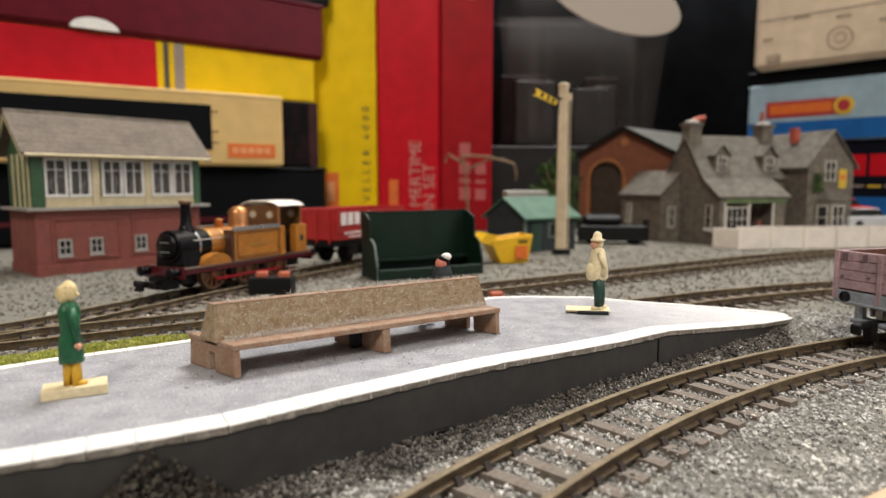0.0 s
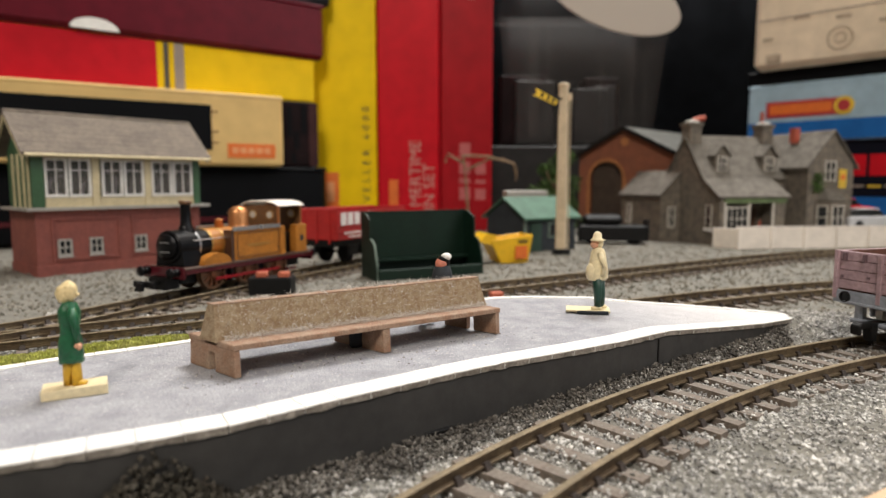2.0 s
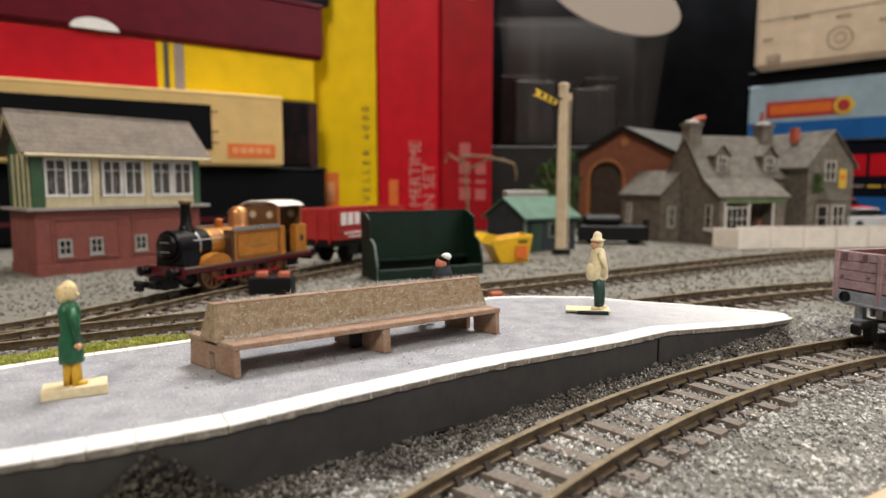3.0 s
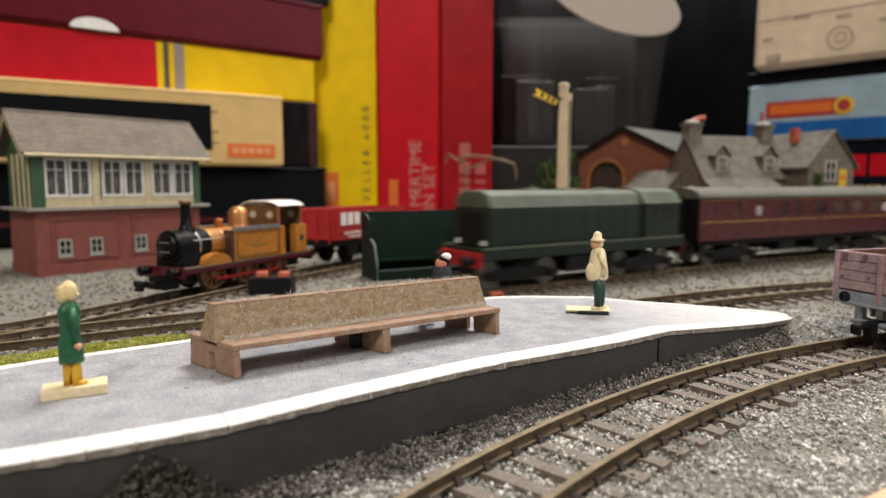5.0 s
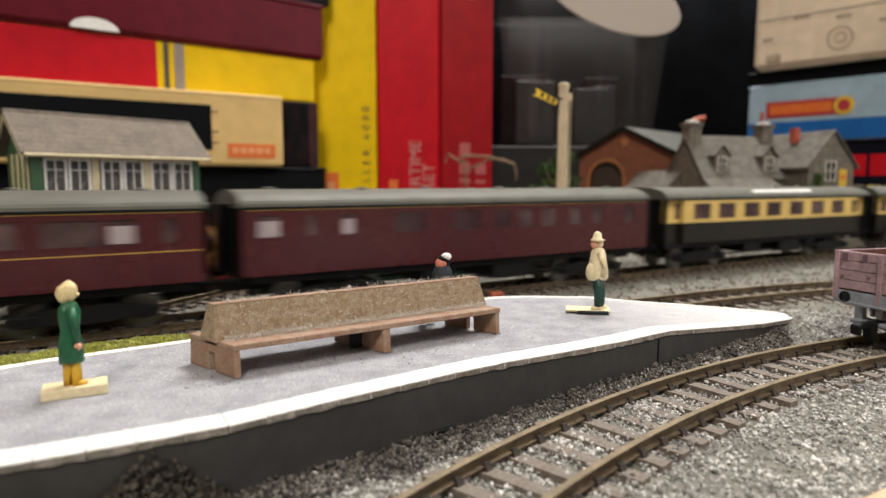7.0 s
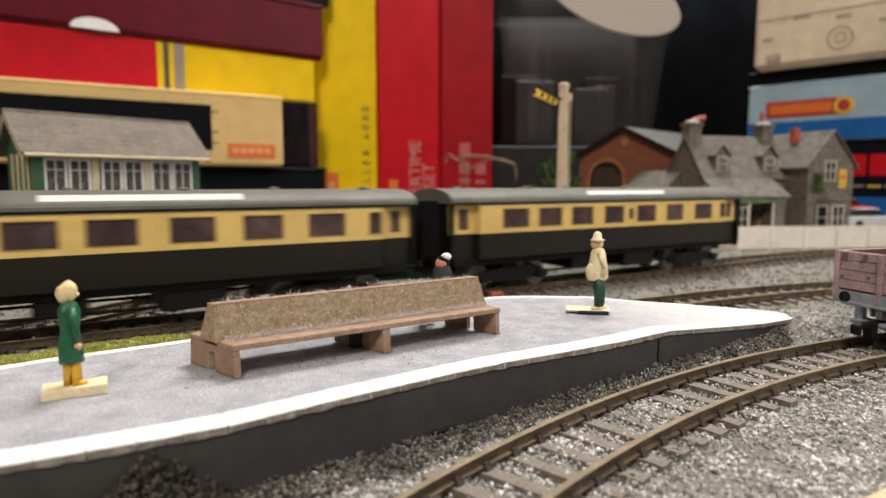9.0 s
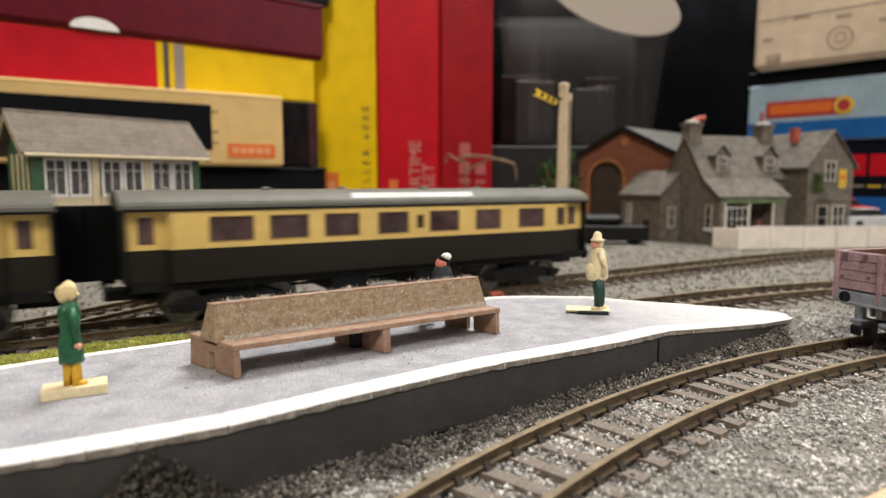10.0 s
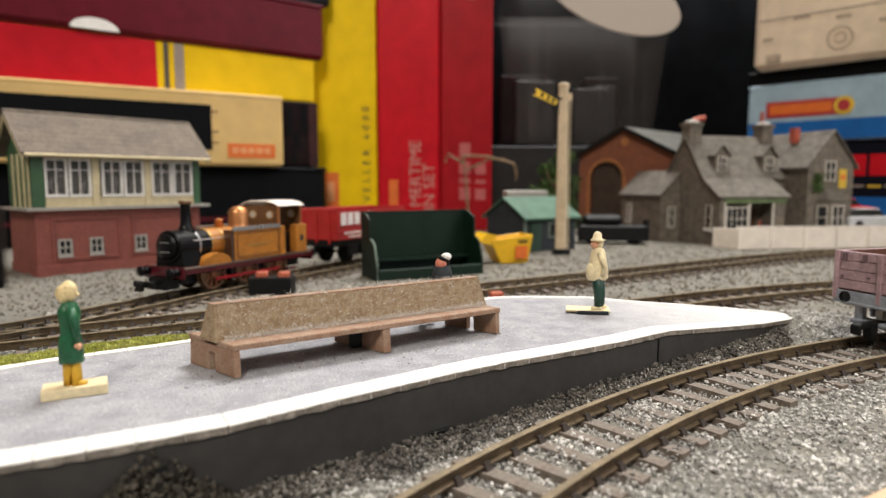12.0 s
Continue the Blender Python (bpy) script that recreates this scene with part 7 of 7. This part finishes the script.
def storage_tub():
    t = thing("storage_tub", pose(0.177, 0.840, 0.098), "cloudy transparent plastic storage tub with a pale rim", "tub")
    lo, hi = (0.083, 0.055), (0.1025, 0.072)
    def ring(bm, f, z, grow=0.0):
        out = []
        hx, hy = lo[0] + (hi[0] - lo[0]) * f + grow, lo[1] + (hi[1] - lo[1]) * f + grow
        r = 0.02
        for cx, cy, a0 in ((1, 1, 0), (-1, 1, 90), (-1, -1, 180), (1, -1, 270)):
            for k in range(5):
                a = radians(a0 + 22.5 * k)
                out.append(bm.verts.new((cx * (hx - r) + r * math.cos(a), cy * (hy - r) + r * math.sin(a), z)))
        return out
    def skin(bm, rings):
        for a, b in zip(rings, rings[1:]):
            n = len(a)
            for i in range(n):
                bm.faces.new((a[i], a[(i + 1) % n], b[(i + 1) % n], b[i]))
    bm = bmesh.new()
    outer = [ring(bm, f, 0.185 * f) for f in (0, 0.1, 0.5, 1.0)]
    inner = [ring(bm, f, 0.185 * f + (0.002 if f == 0 else 0), -0.0018) for f in (1.0, 0.5, 0.1, 0)]
    skin(bm, outer + inner)
    bm.faces.new(outer[0][::-1])
    bm.faces.new(inner[-1])
    part("body", bm, "tub", t, smooth=True)
    bm = bmesh.new()
    skin(bm, [ring(bm, 1.0, 0.180, 0.001), ring(bm, 1.0, 0.176, 0.010), ring(bm, 1.0, 0.182, 0.012), ring(bm, 1.0, 0.187, 0.011), ring(bm, 1.0, 0.187, 0.0)])
    part("rim", bm, "tub", t, "pale rolled rim", smooth=True)
    bm = bmesh.new()
    bm_prism(bm, [(0.083 * math.cos(radians(a)), 0.036 * math.sin(radians(a))) for a in range(0, 360, 6)], -0.0015, 0.0015)
    lid = part("lid", bm, "tub_rim", t, "pale oval plastic lid leaning on the tub", m=pose(0.0203, -0.0800, 0.1701, 0, 20, 0), bevel=0.0006)
    for x, w in ((-0.074, 0.012), (-0.052, 0.004), (0.012, 0.004), (0.048, 0.005), (0.066, 0.003)):
        one_box("moulded_rib", x, x + w, -0.0605, -0.0580, 0.012, 0.150, "tub", t)
    b = carton("carton", pose(0.052, 0.775, -0.001, 0, 0, 2), 0.30, 0.16, 0.0990, "card_dark", "dark grey carton under the plastic tub")
    d = thing("packed_parts", pose(0.16, 0.85, 0.103), "jumble of grey and brown parts inside the tub", "parts")
    rnd = random.Random(21)
    for k in range(9):
        x, w, h = rnd.uniform(-0.06, 0.05), rnd.uniform(0.012, 0.03), rnd.uniform(0.03, 0.11)
        one_box("packet", x - w, x + w, rnd.uniform(-0.03, -0.01), rnd.uniform(0.0, 0.03), 0.0, h, rnd.choice(["card_purple", "card_dark", "card_dark"]), d, bevel=0.001)


storage_tub()


def right_stack():
    m = along(0.352, 0.745, 0.352 + 0.707, 0.745 - 0.707)
    n = carton("carton", on(m, 0.0, 0, -0.001), 0.36, 0.05, 0.1010, "card_navy", "dark navy carton with red lettering at the bottom of a stack")
    for k, (a, b) in enumerate(((0.108, 0.121), (0.124, 0.140), (0.143, 0.160))):
        one_box("lettering_bar", a, b, -0.0007, 0.0003, 0.062, 0.084, "card_red", n)
    for k, key in enumerate(("card_grey", "sign_yellow", "card_grey", "sign_yellow")):
        one_box("lettering_bar", 0.1080 + k * 0.015, 0.1200 + k * 0.015, -0.0007, 0.0003, 0.0500, 0.0525, key, n)
    one_box("stripe", 0.10, 0.355, -0.0007, 0.0003, 0.018, 0.040, "card_blue", n)
    b = carton("carton", on(m, 0.003, -0.006, 0.0985), 0.36, 0.05, 0.0640, "card_lightblue", "light and dark blue carton with a red and yellow badge")
    one_box("blue_band", 0.0015, 0.3585, -0.0007, 0.0004, 0.0010, 0.0220, "card_blue", b, "strong blue printed band")
    one_box("badge", 0.0200, 0.1000, -0.0009, 0.0004, 0.0270, 0.0445, "badge_red", b, "red badge with yellow edge")
    one_box("badge_fill", 0.0240, 0.0850, -0.0012, 0.0000, 0.0305, 0.0410, "label_orange", b)
    bm = bmesh.new()
    bm_lathe(bm, [(0.0095, 0), (0.0095, 0.0010)], 20, Matrix.Translation((0.0960, -0.0003, 0.0358)) @ Matrix.Rotation(math.pi / 2, 4, "X"))
    part("badge_disc", bm, "sign_yellow", b)
    bm = bmesh.new()
    bm_lathe(bm, [(0.0058, 0), (0.0058, 0.0006)], 16, Matrix.Translation((0.0960, -0.0012, 0.0358)) @ Matrix.Rotation(math.pi / 2, 4, "X"))
    part("badge_centre", bm, "badge_red", b)
    carton("carton", on(m, -0.002, 0.004, 0.1630), 0.36, 0.05, 0.0165, "card_black", "thin black carton lid between two boxes")
    c = carton("carton", on(m, 0.008, -0.012, 0.1790), 0.36, 0.055, 0.110, "card_buff", "buff carton with faint grey printed drawings", 0.0055)
    bm = bmesh.new()
    bm_tube(bm, [(0.0850 + 0.0115 * math.cos(radians(a)), -0.0002, 0.0235 + 0.0115 * math.sin(radians(a))) for a in range(0, 361, 20)], 0.0009, 5)
    part("printed_ring", bm, "card_print", c)
    bm = bmesh.new()
    bm_tube(bm, [(0.0850 + 0.005 * math.cos(radians(a)), -0.0002, 0.0235 + 0.005 * math.sin(radians(a))) for a in range(0, 361, 30)], 0.0008, 5)
    part("printed_ring", bm, "card_print", c)
    one_box("printed_mark", 0.0140, 0.0290, -0.0006, 0.0003, 0.0045, 0.0150, "card_print", c)
    for x, z, w in ((0.080, 0.0430, 0.014), (0.040, 0.0490, 0.016), (0.118, 0.0335, 0.020), (0.010, 0.0300, 0.010)):
        one_box("printed_mark", x, x + w, -0.0006, 0.0003, z, z + 0.0035, "card_print", c)
    for k in range(6):
        one_box("printed_mark", 0.1420 + 0.002 * (k % 2), 0.158, -0.0006, 0.0003, 0.020 + k * 0.0065, 0.0215 + k * 0.0065, "card_print", c)
    one_box("fold_line", 0.004, 0.356, -0.0006, 0.0003, 0.0520, 0.0532, "card_grey", c)


right_stack()

# ---- scenic bits ----


BANK = [Vector(p) for p in ((-0.190, 0.108), (-0.150, 0.148), (-0.120, 0.174), (-0.096, 0.192), (-0.074, 0.202))]


def bank_z(x, y):
    q = 1.0
    for a, b in zip(BANK, BANK[1:]):
        d = b - a
        t = max(0.0, min(1.0, ((x - a.x) * d.x + (y - a.y) * d.y) / d.length_squared))
        q = min(q, math.hypot(x - a.x - d.x * t, y - a.y - d.y * t))
    return 0.0040 * max(0.0, 1 - (q / 0.0105) ** 2)


def tufts(name, label, centres, count, size, material, seed, category, bank=False):
    """Clumps of short blades scattered round centres (x, y, spread_x, spread_y, angle)."""
    rnd = random.Random(seed)
    V, F = [], []
    for i in range(count):
        cx, cy, sx, sy, ang = rnd.choice(centres)
        a, b = rnd.uniform(-1, 1) * sx, rnd.gauss(0, 0.5) * sy
        x = cx + a * math.cos(radians(ang)) - b * math.sin(radians(ang))
        y = cy + a * math.sin(radians(ang)) + b * math.cos(radians(ang))
        if inside(x, y, PLAT):
            continue
        z = ground_z(x, y) + (bank_z(x, y) if bank else 0.0)
        h, w = size * rnd.uniform(0.5, 1.3), size * 0.28
        lean = Vector((rnd.gauss(0, 0.5), rnd.gauss(0, 0.5), 1)).normalized() * h
        t = rnd.uniform(0, math.pi)
        k = len(V)
        V += [(x - w * math.cos(t), y - w * math.sin(t), z - 0.0003), (x + w * math.cos(t), y + w * math.sin(t), z - 0.0003), (x + lean.x, y + lean.y, z + lean.z)]
        F.append((k, k + 1, k + 2))
    data = bpy.data.meshes.new(name)
    data.from_pydata(V, [], F)
    data.materials.append(M[material])
    tagged(new(name, data), label, category, kind="stuff")


tufts("grass", "bright yellow-green flock grass beside the platform", [(-0.112, 0.182, 0.018, 0.012, 39), (-0.136, 0.162, 0.022, 0.012, 42), (-0.088, 0.198, 0.010, 0.010, 30), (-0.165, 0.135, 0.02, 0.010, 40)], 36000, 0.0012, "grass", 31, "grass", True)
tufts("dark_moss", "dark brown-green scatter at the foot of the platform wall", [(-0.042, 0.0955, 0.006, 0.004, 37)], 500, 0.0012, "moss", 32, "moss")


def grass_bank():
    bm = bmesh.new()
    line = resample(smooth_line(BANK, 8), 0.003)
    rows = []
    for p, d in line:
        n = Vector((-d.y, d.x))
        rows.append([bm.verts.new((p.x + n.x * o, p.y + n.y * o, z)) for o, z in ((-0.011, -0.001), (-0.007, 0.0022), (-0.001, 0.0042), (0.005, 0.0020), (0.008, -0.001))])
    for a, b in zip(rows, rows[1:]):
        for k in range(4):
            bm.faces.new((a[k], b[k], b[k + 1], a[k + 1]))
    tagged(part("grass_bank", bm, "grass", smooth=True), "low green flocked bank behind the platform", "ground", kind="structure")


grass_bank()
t = thing("coal_bunker", along(-0.0925, 0.2965, -0.0714, 0.2965), "low black lineside bunker with two red blocks on top", "bunker")
one_box("bunker", 0, 0.0205, 0, 0.010, -0.001, 0.0085, "black", t, bevel=0.0005)
for x in (0.0035, 0.0140):
    one_box("red_block", x, x + 0.0050, 0.001, 0.0055, 0.0085, 0.0110, "red_brickend", t, bevel=0.0003)
t = tagged(one_box("red_block", -0.003, 0.003, -0.002, 0.002, 0.0, 0.0036, "red_brickend", bevel=0.0004, m=pose(0.0245, 0.2870, 0.0, 0, 0, 15)), "small red block lying beside the track", "block")
bm = bmesh.new()
bm_box(bm, -0.02, 0.03, -0.004, 0.004, -0.001, 0.0012)
tagged(part("dark_strip", bm, "black", m=pose(0.008, 0.252, 0, 0, 0, 12), bevel=0.0003), "thin dark strip lying on the ballast", "strip")
bm = bmesh.new()
bm_box(bm, -0.0035, 0.0035, -0.0006, 0.0012, 0.0, 0.0016)
tagged(part("wall_hook", bm, "black", m=pose(-0.0012, 0.1268, 0.0006, 0, 0, 32), bevel=0.0003), "small black clip fixed low on the platform wall", "clip")


def bush():
    t = thing("bush", pose(0.103, 0.60, 0) @ Matrix.Scale(1.25, 4), "dark green model bush behind the signal post", "bush")
    rnd = random.Random(14)
    bm = bmesh.new()
    bm_tube(bm, [(0, 0, 0), (0.001, 0, 0.02), (0.003, 0.001, 0.05)], [0.0022, 0.0018, 0.0008], 7)
    for k in range(7):
        a = rnd.uniform(0, 6.28)
        z = rnd.uniform(0.015, 0.04)
        bm_tube(bm, [(0, 0, z), (0.009 * math.cos(a), 0.009 * math.sin(a), z + 0.012)], [0.0012, 0.0005], 5)
    part("trunk", bm, "twig", t)
    bm = bmesh.new()
    cl = [(rnd.gauss(0, 0.013), rnd.gauss(0, 0.007), rnd.uniform(0.008, 0.062), rnd.uniform(0.004, 0.009)) for _ in range(22)]
    for i in range(3600):
        cx, cy, cz, r = rnd.choice(cl)
        d = Vector((rnd.gauss(0, 1), rnd.gauss(0, 1), rnd.gauss(0, 1))).normalized() * r * rnd.uniform(0.6, 1.05)
        p = Vector((cx, cy, cz)) + d
        bm.faces.new([bm.verts.new(p + Vector((rnd.gauss(0, 1), rnd.gauss(0, 1), rnd.gauss(0, 1))) * 0.0012) for _ in range(3)])
    tagged(part("foliage", bm, "leaf", t), kind="stuff")


bush()


def twig_tree():
    t = thing("bare_tree", pose(0.055, 0.62, 0), "bare brown twig tree with a drooping branch", "tree")
    bm = bmesh.new()
    bm_tube(bm, [(-0.030, 0, 0), (-0.031, 0, 0.030), (-0.034, 0, 0.072)], [0.0016, 0.0013, 0.0008], 7)
    part("trunk", bm, "twig", t)
    for pts in ([(-0.032, 0, 0.066), (-0.010, 0, 0.077), (0.004, 0, 0.076), (0.014, 0, 0.072), (0.0165, 0, 0.062), (0.016, 0, 0.056)], [(-0.036, 0, 0.080), (-0.012, 0, 0.079), (0.012, 0, 0.073)], [(-0.034, 0, 0.072), (-0.050, 0, 0.081), (-0.053, 0, 0.073)], [(-0.034, 0, 0.070), (-0.036, 0, 0.081)]):
        bm = bmesh.new()
        bm_tube(bm, pts, 0.0013, 6)
        part("branch", bm, "twig", t)


twig_tree()


motions()
